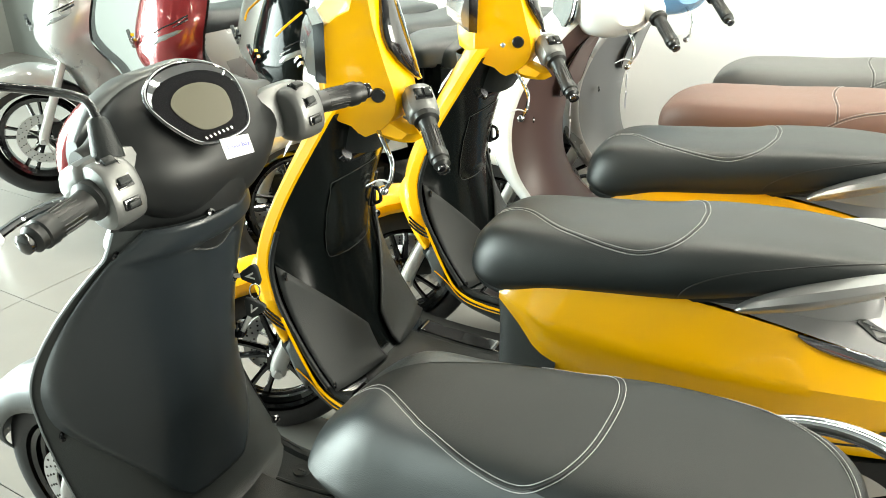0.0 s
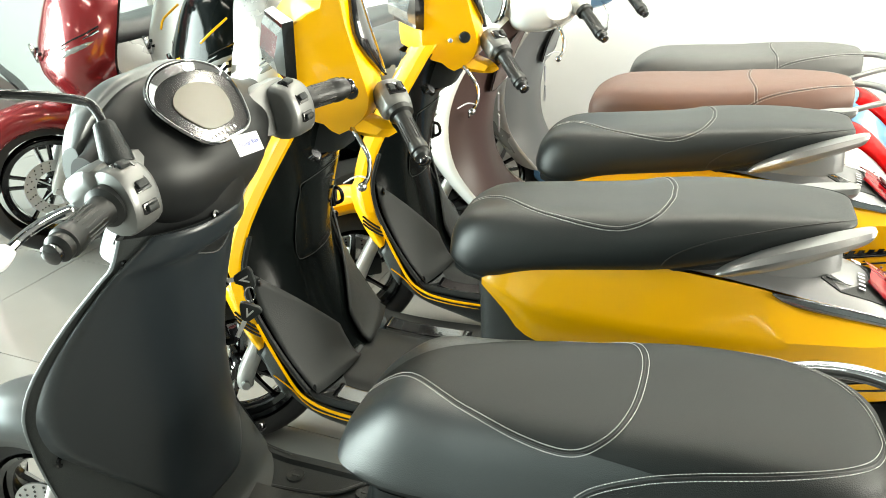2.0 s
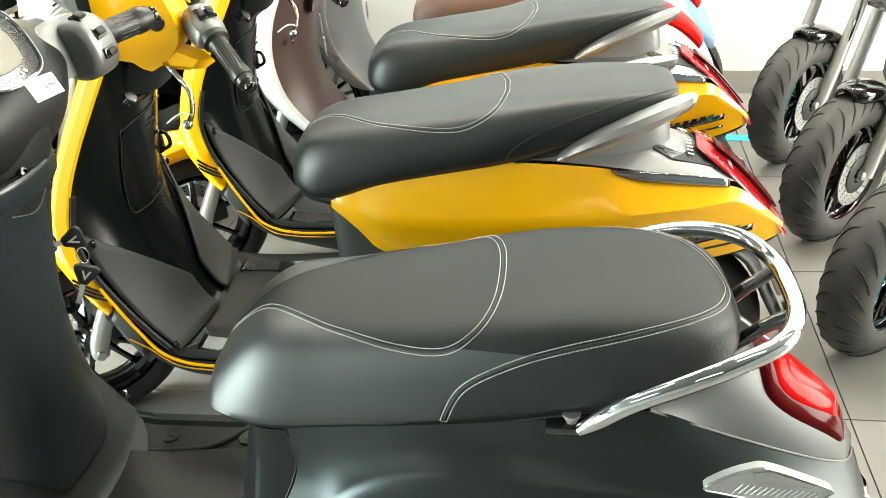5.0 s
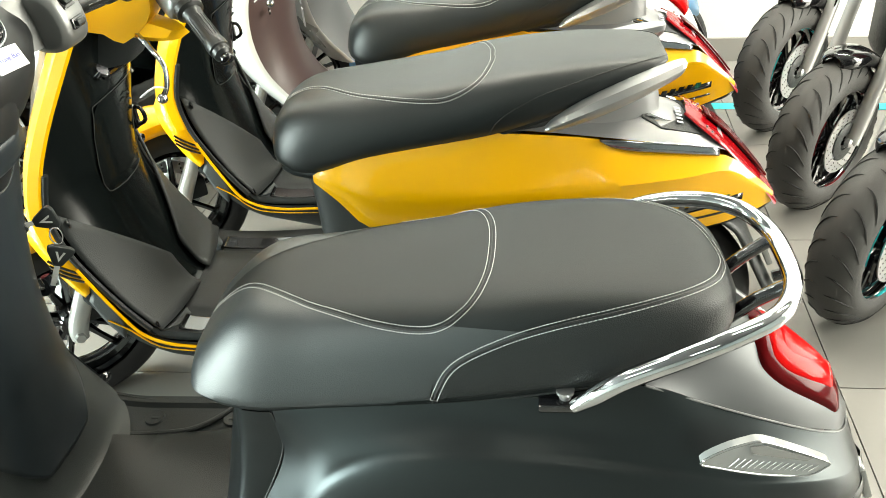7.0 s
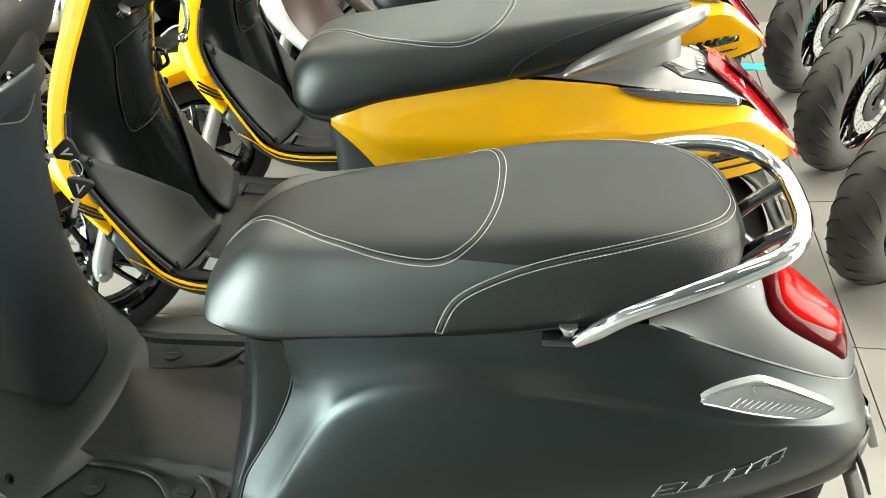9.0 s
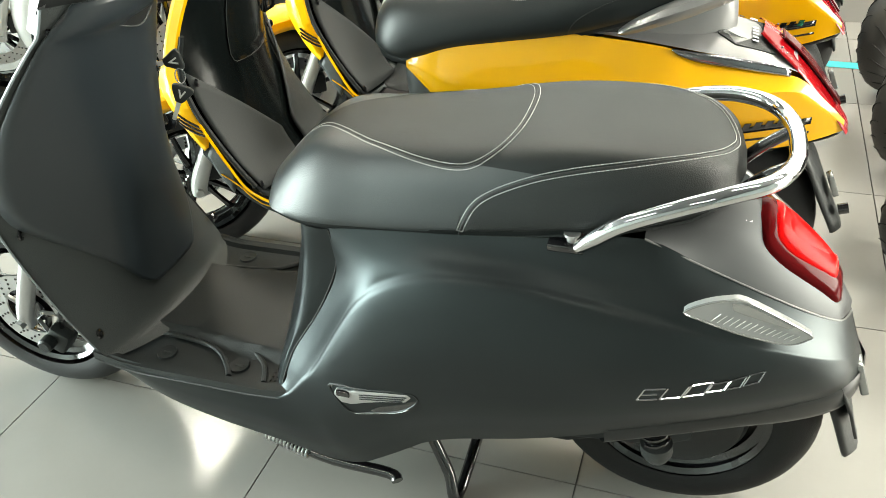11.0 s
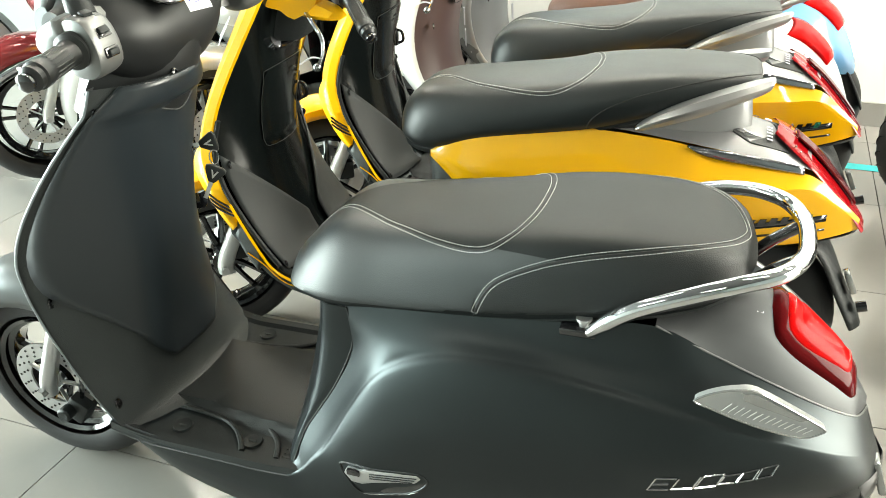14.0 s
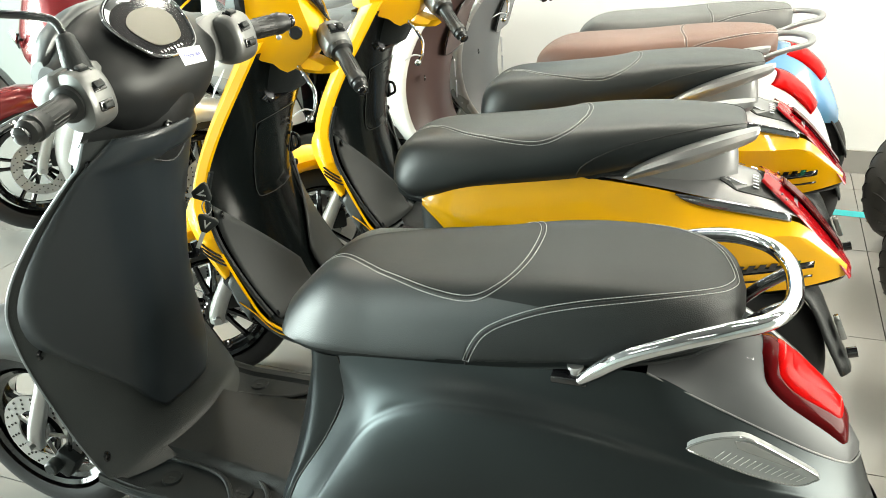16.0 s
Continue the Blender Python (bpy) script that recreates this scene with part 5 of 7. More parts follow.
    for s in (-1, 1):
        part("tail_badge", plate([Vector((x, s * y, cover_z(x, y) + 0.004)) for x, y in ((0.455, 0.058), (0.462, 0.052), (0.500, 0.060), (0.468, 0.066), (0.471, 0.062), (0.488, 0.0605))], (0.0005, 0, 0.0015)), CHROME, tail, "chrome winged badge", flat=True)
        for q in range(5):
            y = s * (0.022 + q * 0.009)
            part("mark_bar", plate([Vector((x, y + d, cover_z(x, y) + 0.0042)) for x, d in ((0.512, -0.003), (0.523, -0.003), (0.523, 0.003), (0.512, 0.003))], (0, 0, 0.0008)), PAPER, tail, flat=True)
    rows_l = ((0.526, 0.664, 0.040), (0.560, 0.640, 0.068), (0.60, 0.606, 0.080), (0.645, 0.556, 0.074), (0.685, 0.506, 0.061), (0.712, 0.468, 0.052))

    def lamp_rows(grow, lift):
        return [[(x + lift * 0.75 * k, y * (w + grow), z + lift * 0.62 * k) for y, k in ((-1, 0), (-0.9, 0.7), (-0.5, 1), (-0.2, 1.5), (0, 1.3), (0.2, 1.5), (0.5, 1), (0.9, 0.7), (1, 0))] for x, z, w in rows_l]
    lamp = part("tail_lamp", skin(lamp_rows(0.002, 0.008), 3, 2), RUBY_LENS, t, "glossy red tail lamp")
    part("lamp_core", skin([[(x + 0.014, y * w * 0.34, z + 0.0115) for y in (-1, -0.5, 0, 0.5, 1)] for x, z, w in rows_l[1:-1]], 3, 2), DARK_RED_LENS, lamp, "dark red lens core", solid=0.004)
    for s in (-1, 1):
        bm = bmesh.new()
        for q in range(14):
            f = q / 13
            x, z = 0.560 + 0.120 * f, 0.640 - 0.134 * f
            y = 0.062 + 0.012 * math.sin(f * math.pi) - 0.012 * f
            bmesh.ops.create_icosphere(bm, subdivisions=1, radius=0.0028, matrix=Matrix.Translation((x + 0.006, s * y, z + 0.006)))
        tagged(part("lens_dots", bm, CLEAR_LENS, lamp, "row of small lens dots"), kind="stuff")
    # rear mudguard and wheel
    rows = []
    for x, z, w in ((0.60, 0.46, 0.075), (0.655, 0.42, 0.075), (0.70, 0.33, 0.07), (0.745, 0.24, 0.062)):
        rows.append([(x - 0.014, -w, z), (x + 0.006, -w * 0.6, z), (x + 0.01, 0, z), (x + 0.006, w * 0.6, z), (x - 0.014, w, z)])
    mud = part("rear_mudguard", skin(rows, 3, 2), BLACK_PLASTIC, t, "black plastic rear mudguard", solid=0.005)
    part("plate_reflector", box((0.715, -0.035, 0.345), (0.012, 0.03, 0.05), 0.003, Matrix.Rotation(radians(-24), 3, "Y")), CLEAR_LENS, mud, "white rear reflector")
    part("plate_bolt", lathe([(0, 0), (0.012, 0), (0.012, 0.02), (0, 0.02)], (0.735, -0.045, 0.29), (1, 0, 0.3), 12), GLOSS_BLACK, mud)
    wheel(t, 0.48, 0.225, 0.225, 0.11, 5, disc_r=0)
    part("under_tail", skin([[(x, -w, z), (x, -w * 0.5, z - 0.02), (x, 0, z - 0.025), (x, w * 0.5, z - 0.02), (x, w, z)] for x, z, w in ((-0.06, 0.46, 0.135), (0.1, 0.44, 0.136), (0.3, 0.43, 0.13), (0.5, 0.43, 0.105), (0.66, 0.458, 0.068), (0.705, 0.474, 0.05))], 3, 2), BLACK_PLASTIC, t, "black underside of the tail")
    part("swing_arm", prism([(0.05, 0.26), (0.08, 0.19), (0.30, 0.175), (0.50, 0.20), (0.52, 0.225), (0.50, 0.25), (0.30, 0.235), (0.12, 0.29)], "xz", -0.11, -0.088, 0.006), BLACK_PLASTIC, t, "black swing arm")
    for s in (-1, 1):
        sh_ = part("shock_absorber", tube([(0.40, s * 0.11, 0.43), (0.455, s * 0.11, 0.24)], 0.012, 10, 2), GLOSS_BLACK, t, "black rear shock absorber")
        part("spring", coil((0.403, s * 0.11, 0.42), (0.450, s * 0.11, 0.26), 0.022, 8, 0.0045), RED_PAINT, sh_, "red coil spring")
    # pillar under the saddle, floor and belly
    rows = []
    for z, hw, x in ((0.655, 0.085, -0.195), (0.60, 0.105, -0.190), (0.52, 0.118, -0.182), (0.42, 0.135, -0.180), (0.34, 0.150, -0.190), (0.30, 0.160, -0.205)):
        h = [(x + 0.14, hw + 0.010, z), (x + 0.07, hw + 0.004, z), (x + 0.02, hw * 0.92, z), (x, hw * 0.55, z)]
        rows.append([(a, -b, c) for a, b, c in h] + [(x - 0.004, 0, z)] + h[::-1])
    part("seat_pillar", skin(rows, 3, 3), GREY_PLASTIC, t, "dark grey seat pillar cover")
    part("side_fairing", skin([[(x, -w, z1), (x, -w - 0.004, z1 - 0.03), (x, -w * 0.86, z0 + 0.03), (x, -w * 0.5, z0), (x, 0, z0 - 0.004), (x, w * 0.5, z0), (x, w * 0.86, z0 + 0.03), (x, w + 0.004, z1 - 0.03), (x, w, z1)] for x, w, z1, z0 in ((-0.650, 0.198, 0.430, 0.405), (-0.625, 0.200, 0.400, 0.365), (-0.577, 0.202, 0.340, 0.268), (-0.526, 0.203, 0.305, 0.224), (-0.465, 0.203, 0.290, 0.200), (-0.33, 0.202, 0.284, 0.165), (-0.18, 0.195, 0.286, 0.145), (-0.04, 0.172, 0.31, 0.15), (0.05, 0.150, 0.36, 0.21), (0.12, 0.138, 0.43, 0.30))], 3, 3), BLACK_PLASTIC, t, "black lower side fairing")
    fl = part("floorboard", skin([[(x, -0.204, z), (x, -0.194, z + 0.012), (x, -0.180, z + 0.004), (x, -0.12, z + 0.002), (x, -0.10, z + 0.012), (x, 0, z + 0.014), (x, 0.10, z + 0.012), (x, 0.12, z + 0.002), (x, 0.180, z + 0.004), (x, 0.194, z + 0.012), (x, 0.204, z)] for x, z in ((-0.545, 0.318), (-0.50, 0.300), (-0.40, 0.292), (-0.30, 0.292), (-0.19, 0.296))], 3, 2), BLACK_PLASTIC, t, "black plastic floorboard", solid=0.008)
    for s in (-1, 1):
        part("foot_mat", skin([[(-0.49, s * y, 0.306), (-0.44, s * y * 1.02, 0.2975), (-0.36, s * y, 0.2965), (-0.27, s * y, 0.297)] for y in (0.128, 0.145, 0.160, 0.176)], 3, 3), GLOSS_BLACK, fl, "shiny black foot mat", solid=0.003)
        part("side_insert", skin([[(-0.640, s * 0.2035, 0.462), (-0.628, s * 0.2050, 0.425), (-0.640, s * 0.2030, 0.400)], [(-0.612, s * 0.2075, 0.430), (-0.604, s * 0.2080, 0.385), (-0.620, s * 0.2060, 0.352)], [(-0.585, s * 0.2080, 0.370), (-0.580, s * 0.2085, 0.335), (-0.592, s * 0.2070, 0.306)]], 3, 3), GREY_PLASTIC, t, "dark grey side insert", solid=0.004)
        part("floor_trim", tube([(-0.634, s * 0.2105, 0.482), (-0.612, s * 0.2105, 0.432), (-0.590, s * 0.2100, 0.385), (-0.566, s * 0.2090, 0.338), (-0.548, s * 0.2085, 0.315), (-0.52, s * 0.2080, 0.297), (-0.48, s * 0.2075, 0.285), (-0.40, s * 0.2070, 0.278), (-0.18, s * 0.200, 0.276)], 0.0036, 8, 5), YELLOW, t, "thin yellow trim line")
        part("floor_trim", tube([(-0.612, s * 0.2085, 0.356), (-0.575, s * 0.2085, 0.330), (-0.540, s * 0.2080, 0.295), (-0.50, s * 0.2075, 0.277), (-0.40, s * 0.2070, 0.267), (-0.18, s * 0.200, 0.265)], 0.0018, 8, 5), YELLOW, t, "thin yellow trim line")
    # leg shield
    sh = [(0.93, 0.150, -0.485, -0.505), (0.90, 0.158, -0.500, -0.522), (0.84, 0.174, -0.526, -0.556), (0.76, 0.188, -0.552, -0.602), (0.68, 0.198, -0.572, -0.640), (0.60, 0.204, -0.584, -0.662), (0.52, 0.206, -0.578, -0.652), (0.44, 0.206, -0.560, -0.616), (0.37, 0.206, -0.536, -0.574), (0.325, 0.205, -0.512, -0.542), (0.300, 0.203, -0.470, -0.510)]
    fs = (-1, -0.8, -0.55, -0.28, 0, 0.28, 0.55, 0.8, 1)
    inner = part("leg_shield", skin([[(c + (e - c) * abs(f) ** 2.2, f * w, z) for f in fs] for z, w, c, e in sh], 3, 2), INNER_BLACK, t, "glossy black inner leg shield")

    def shield_x(y, z):
        for (z1, w1, c1, e1), (z0, w0, c0, e0) in zip(sh, sh[1:]):
            if z0 <= z <= z1:
                f = (z - z0) / (z1 - z0)
                w, c, e = w0 + (w1 - w0) * f, c0 + (c1 - c0) * f, e0 + (e1 - e0) * f
                return c + (e - c) * min(1.0, abs(y) / w) ** 2.2
        return -0.5
    for s in (-1, 1):
        rows = []
        for f in (0.0, 0.25, 0.5, 0.75, 1.0):
            y = 0.030 + 0.166 * f
            zt, zb = 0.395 + 0.205 * f, 0.315
            rows.append([(shield_x(y, zb + (zt - zb) * k) + 0.008, s * y * (1 - 0.0 * k), zb + (zt - zb) * k) for k in (0, 0.2, 0.4, 0.6, 0.8, 1)])
        gd = part("leg_guard", skin(rows, 3, 2), GREY_PLASTIC, inner, "grey textured leg guard panel", solid=0.006)
        screw(gd, shield_x(0.186, 0.572) + 0.014, s * 0.186, 0.572, (1, -s * 0.4, 0.1), 0.009)
        screw(gd, shield_x(0.188, 0.326) + 0.014, s * 0.188, 0.326, (1, -s * 0.3, 0.4), 0.009)
    box_loop = []
    for y, z in ((-0.075, 0.765), (0.085, 0.765), (0.095, 0.74), (0.085, 0.60), (0.06, 0.575), (-0.055, 0.575), (-0.085, 0.60), (-0.09, 0.74)):
        box_loop.append(Vector((shield_x(y, z) + 0.004, y, z)))
    rows = []
    for z, y0, y1 in ((0.765, -0.075, 0.085), (0.74, -0.09, 0.095), (0.67, -0.088, 0.091), (0.60, -0.085, 0.085), (0.575, -0.055, 0.06)):
        rows.append([(shield_x(y0 + (y1 - y0) * f, z) + 0.003, y0 + (y1 - y0) * f, z) for f in (0, 0.2, 0.4, 0.6, 0.8, 1)])
    gl = part("glovebox_lid", skin(rows, 3, 2), INNER_BLACK, inner, "glossy black glovebox lid")
    # highlight round the lid painted as a thin paler line
    part("lid_highlight", loop_tube([Vector((shield_x(p.y, p.z) + 0.0025, p.y, p.z)) for p in smooth_line(box_loop, 3, True)], 0.0009, 6), GREY_PLASTIC, gl, "thin grey line for the highlight along the lid's edge")
    for dz in (0.0, 0.014):
        part("lid_groove", tube([(shield_x(0.025, 0.738) + 0.007, 0.022, 0.737 - dz), (shield_x(0.035, 0.738) + 0.007, 0.034, 0.741 - dz), (shield_x(0.045, 0.738) + 0.007, 0.046, 0.736 - dz)], 0.0018, 6, 3), BLACK_PLASTIC, gl)
    tray = part("cubby_edge", skin([[(-0.575, -0.09, 0.815), (-0.525, -0.085, 0.822), (-0.520, -0.083, 0.810)], [(-0.565, 0, 0.818), (-0.515, 0, 0.825), (-0.510, 0, 0.812)], [(-0.575, 0.09, 0.815), (-0.525, 0.085, 0.822), (-0.520, 0.083, 0.810)]], 3, 3), GLOSS_BLACK, inner, "glossy lip of the front cubby", solid=0.006)
    part("cubby_lock", lathe([(0, 0.012), (0.012, 0.012), (0.016, 0)], (-0.535, -0.072, 0.822), (0.8, -0.2, 0.6), 18), DARK_CHROME, tray)
    hook = part("bag_hook", box((shield_x(0.11, 0.655) + 0.004, 0.110, 0.655), (0.014, 0.022, 0.050), 0.005), GLOSS_BLACK, inner, "black folding bag hook")
    hx = shield_x(0.11, 0.655)
    part("hook_loop", tube([(hx + 0.010, 0.110, 0.678), (hx + 0.024, 0.110, 0.672), (hx + 0.027, 0.110, 0.648), (hx + 0.012, 0.110, 0.638)], 0.0045, 8, 3), GLOSS_BLACK, hook)
    rows = []
    for z, w, c, e in [(0.955, 0.138, 0, -0.490)] + sh[:7]:
        h = [(e + 0.006, w + 0.001, z), (e + 0.001, w + 0.006, z), (e - 0.022, w + 0.006, z - 0.003), (e - 0.036, w - 0.006, z - 0.008), (e - 0.075, w * 0.66, z - 0.02), (e - 0.105, w * 0.25, z - 0.025)]
        rows.append([(a, -b, d) for a, b, d in h] + h[::-1])
    out = part("outer_shield", skin(rows, 3, 1), YELLOW, t, "glossy yellow outer leg shield")
    for s in (-1, 1):
        # lower fin in two facets that meet along a fold
        fold = [(-0.672, 0.206, 0.600), (-0.684, 0.210, 0.555), (-0.674, 0.211, 0.500), (-0.648, 0.211, 0.442), (-0.634, 0.210, 0.420)]
        inner_edge = [(-0.658, 0.205, 0.605), (-0.651, 0.207, 0.560), (-0.642, 0.208, 0.510), (-0.625, 0.208, 0.455), (-0.628, 0.209, 0.424)]
        outer_edge = [(-0.700, 0.196, 0.612), (-0.722, 0.190, 0.572), (-0.716, 0.188, 0.515), (-0.680, 0.192, 0.445), (-0.642, 0.206, 0.412)]
        bm = bmesh.new()
        for u, v in ((inner_edge, fold), (fold, outer_edge)):
            add_grid(bm, [smooth_line([(x, s * y, z) for x, y, z in q], 4) for q in (u, v)])
        part("shield_fin", tidy(bm), YELLOW, out, "pointed yellow fin with a fold", solid=0.004)
        for k in (0.0, 0.011, 0.021):
            part("pin_stripe", tube([(-0.684, s * 0.2105, 0.505 - k), (-0.668, s * 0.2125, 0.494 - k), (-0.648, s * 0.2115, 0.482 - k), (-0.634 + k * 0.3, s * 0.2095, 0.474 - k)], 0.0026, 6, 3), GLOSS_BLACK, out, "black pin stripe")
        part("shield_rim", tube([(e + 0.008, s * (w - 0.003), z) for z, w, c, e in sh[4:10]], 0.0065, 8, 4), BLACK_PLASTIC, inner, "black rim between fin and leg guard")
    part("sticker", plate([Vector((-0.575, -0.180, 0.885)), Vector((-0.566, -0.176, 0.905)), Vector((-0.592, -0.1835, 0.868)), Vector((-0.600, -0.186, 0.846))][::1], (0.002, -0.002, 0)), PAPER, out, "small white sticker")
    # head, turned to the left lock
    turn, x0 = 40.0, -0.50
    ring = [(-0.612, 0.925), (-0.616, 1.0), (-0.608, 1.094), (-0.545, 1.125), (-0.530, 1.160), (-0.486, 1.172), (-0.462, 1.095), (-0.440, 1.015), (-0.424, 0.950), (-0.440, 0.912), (-0.515, 0.886), (-0.565, 0.905)]
    plan = [(-0.68, 0.05), (-0.655, 0.065), (-0.608, 0.090), (-0.54, 0.1236), (-0.4955, 0.133), (-0.46, 0.137), (-0.41, 0.135)]

    def half_width(x):
        for (x0_, w0), (x1_, w1) in zip(plan, plan[1:]):
            if x0_ <= x <= x1_:
                return w0 + (w1 - w0) * (x - x0_) / (x1_ - x0_)
        return plan[0][1]

    def bend(x, f, lift=0.0):
        # the rear face curves forward towards its edges
        return x + lift + 0.010 - 0.062 * abs(f) ** 2.2 * min(1.0, max(0.0, (x + 0.58) / 0.12))
    rows = []
    for f in (-1, -0.93, -0.7, -0.35, 0, 0.35, 0.7, 0.93, 1):
        k = 0.985 if abs(f) == 1 else 1.0
        rows.append([(bend(-0.5 + (x + 0.5) * k, f), f * half_width(x), 1.0 + (z - 1.0) * k) for x, z in ring])
    hd = turned(part("handlebar_cover", skin(rows, 2, 2, closed=True, caps=True), YELLOW, t, "glossy yellow handlebar cover"), turn, x0)

    def slab(pts, grow):
        return skin([[(x, f * (half_width(x) + grow), z) for x, z in pts] for f in (-1, -0.5, 0, 0.5, 1)], 2, 1, closed=True, caps=True)
    sur = part("lamp_surround", slab([(-0.602, 0.988), (-0.620, 0.990), (-0.618, 1.096), (-0.598, 1.102)], 0.002), GLOSS_BLACK, hd, "black headlamp surround", flat=True)
    part("headlamp", slab([(-0.617, 0.998), (-0.634, 1.006), (-0.637, 1.030), (-0.627, 1.074), (-0.617, 1.090)], 0.001), CLEAR_LENS, sur, "clear headlamp lens", flat=True)

    def face(scale, lift):
        out = []
        for x, z, w in ((-0.484, 1.168, 0.095), (-0.463, 1.098, 0.122), (-0.450, 1.052, 0.124), (-0.437, 1.005, 0.095), (-0.427, 0.966, 0.030)):
            x, z = -0.455 + (x + 0.455) * scale, 1.07 + (z - 1.07) * scale
            out.append([(bend(x, y * w * scale / 0.132, lift), y * w * scale, z) for y in (-1, -0.6, -0.25, 0, 0.25, 0.6, 1)])
        return out
    dash = part("display", skin(face(1.0, 0.006), 2, 1), GLOSS_BLACK, hd, "glossy black display", solid=0.010)
    part("screen", skin(face(0.72, 0.0085), 2, 1), SCREEN_DARK, dash, "unlit screen", solid=0.002)
    for s in (-1, 1):
        part("mirror_hole", lathe([(0, 0.003), (0.0125, 0.003), (0.0145, 0)], (-0.510, s * 0.1325, 0.968), (-0.30, s, 0.05), 18), GLOSS_BLACK, hd, "empty black mirror mount hole")
        part("cover_screw", lathe([(0, 0.002), (0.004, 0.002), (0.006, 0)], (-0.545, s * 0.1245, 0.962), (-0.35, s, 0.05), 12), SILVER, hd)
        A, B = Vector((-0.428, s * 0.170, 0.931)), Vector((-0.4195, s * 0.268, 0.868))
        ax = (B - A).normalized()
        pod = [(-0.030, -0.020), (-0.026, 0.016), (0.0, 0.024), (0.026, 0.014), (0.030, -0.018), (0.0, -0.030)]
        fw = (Vector((1, 0, 0)) - ax * ax.x).normalized()
        uu = ax.cross(fw)
        uu = uu if uu.z > 0 else -uu
        pd = part("switch_pod", skin([[A + ax * d + fw * a * k + uu * b * k for a, b in pod] for d, k in ((-0.066, 0.75), (-0.058, 1.0), (-0.012, 1.0), (0.0, 0.85), (0.003, 0.6))], 2, 2, closed=True, caps=True), POD_SILVER, hd, "satin silver switch pod")
        mm = Matrix((ax, fw, uu)).transposed()
        panel = part("switch_panel", box(A - ax * 0.036 + fw * 0.003 + uu * 0.0245, (0.026, 0.034, 0.005), 0.001, mm), GLOSS_BLACK, pd, "black switch panel")
        for d in (-0.008, 0.008):
            part("switch_button", box(A - ax * 0.036 + fw * (0.003 + d) + uu * 0.0285, (0.016, 0.010, 0.005), 0.001, mm), BLACK_PLASTIC, panel)
        part("arm_shroud", skin([[p + Vector((a, 0, b)) * k for a, b in ((-0.040, -0.004), (-0.02, 0.012), (0.02, 0.010), (0.030, -0.004), (0.0, -0.016), (-0.03, -0.014))] for p, k in ((Vector((-0.485, s * 0.110, 0.905)), 1.1), (Vector((-0.465, s * 0.145, 0.898)), 1.0), (Vector((-0.452, s * 0.170, 0.892)), 0.6))], 2, 1, closed=True, caps=True), YELLOW, hd, "yellow lower shroud")
        handle_grip(hd, A, B, 0.0165)
        lv = [(-0.512, s * 0.125, 0.900), (-0.506, s * 0.157, 0.880), (-0.497, s * 0.180, 0.850), (-0.502, s * 0.187, 0.818), (-0.516, s * 0.1856, 0.796)]
        brake_lever(hd, lv, [Vector((-0.504, s * 0.186, 0.812)), Vector((-0.523, s * 0.177, 0.816)), Vector((-0.547, s * 0.168, 0.803))])
    part("neck_cover", skin([[(-0.535 + a * 0.095 * (1 - k * 0.35) + k * -0.02, b * (0.09 - 0.02 * k), 0.915 - k * 0.09) for a, b in ((1, -0.6), (1.1, 0), (1, 0.6), (0.2, 1), (-0.8, 0.6), (-1, 0), (-0.8, -0.6), (0.2, -1))] for k in (0, 0.5, 1)], 2, 3, closed=True), BLACK_PLASTIC, t, "black steering neck cover")
    # front wheel
    before = set(t.children)
    wheel(t, -0.83, 0.225, 0.225, 0.095, 5, disc_side=1)
    fork(t, -0.83, 0.225, -0.665, 0.56, FORK_SILVER, 0.078, 0.019)
    rows = []
    for a, r, w in ((170, 0.258, 0.03), (150, 0.265, 0.06), (120, 0.27, 0.068), (90, 0.272, 0.07), (60, 0.272, 0.066), (42, 0.268, 0.055)):
        ca, sa = math.cos(radians(a)), math.sin(radians(a))
        rows.append([(-0.83 + ca * (r - d), y, 0.225 + sa * (r - d)) for y, d in ((-w, 0.05), (-w, 0.02), (-w * 0.6, 0.002), (0, -0.006), (w * 0.6, 0.002), (w, 0.02), (w, 0.05))])
    part("front_fender", skin(rows, 3, 2), YELLOW, t, "glossy yellow front fender", solid=0.004)
    part("brake_caliper", box((-0.775, -0.055, 0.265), (0.05, 0.04, 0.06), 0.008), BLACK_PLASTIC, t, "black brake caliper")
    for ob in set(t.children) - before:
        turned(ob, 36.0, -0.80)
    part("side_stand", tube([(-0.12, -0.12, 0.13), (-0.02, -0.15, 0.10), (0.10, -0.16, 0.095)], 0.010, 8, 3), GLOSS_BLACK, t, "black side stand")
    part("centre_stand", tube([(0.05, -0.11, 0.16), (0.10, -0.13, 0.06), (0.12, -0.14, 0.006), (0.13, 0, 0.05), (0.12, 0.14, 0.006), (0.10, 0.13, 0.06), (0.05, 0.11, 0.16)], 0.011, 8, 3), GLOSS_BLACK, t, "black centre stand")
    return t


SATIN_METAL = mat("satin_silver_metal", (0.30, 0.30, 0.30), 0.32, 0.8, grain=0.3)
TAIL_METAL = mat("satin_grey_metallic", (0.24, 0.24, 0.245), 0.36, 0.55, grain=0.4)
DARK_CHROME = mat("dark_chrome", (0.30, 0.30, 0.32), 0.12, 1.0)
GREEN_CHROME = mat("green_chrome", (0.05, 0.35, 0.22), 0.2, 0.8)
SCREEN_DARK = mat("dark_screen", (0.07, 0.08, 0.085), 0.08, coat=1.0)
FORK_SILVER = mat("painted_fork_silver", (0.62, 0.62, 0.60), 0.35, 0.3)
yel = yellow_scooter(pose(0, 0.625, 0, 0, 0, 8.5))
copy_thing(yel, pose(-0.02, 1.172, 0, 0, 0, 8.5))

# ---- rounded scooters behind them ----


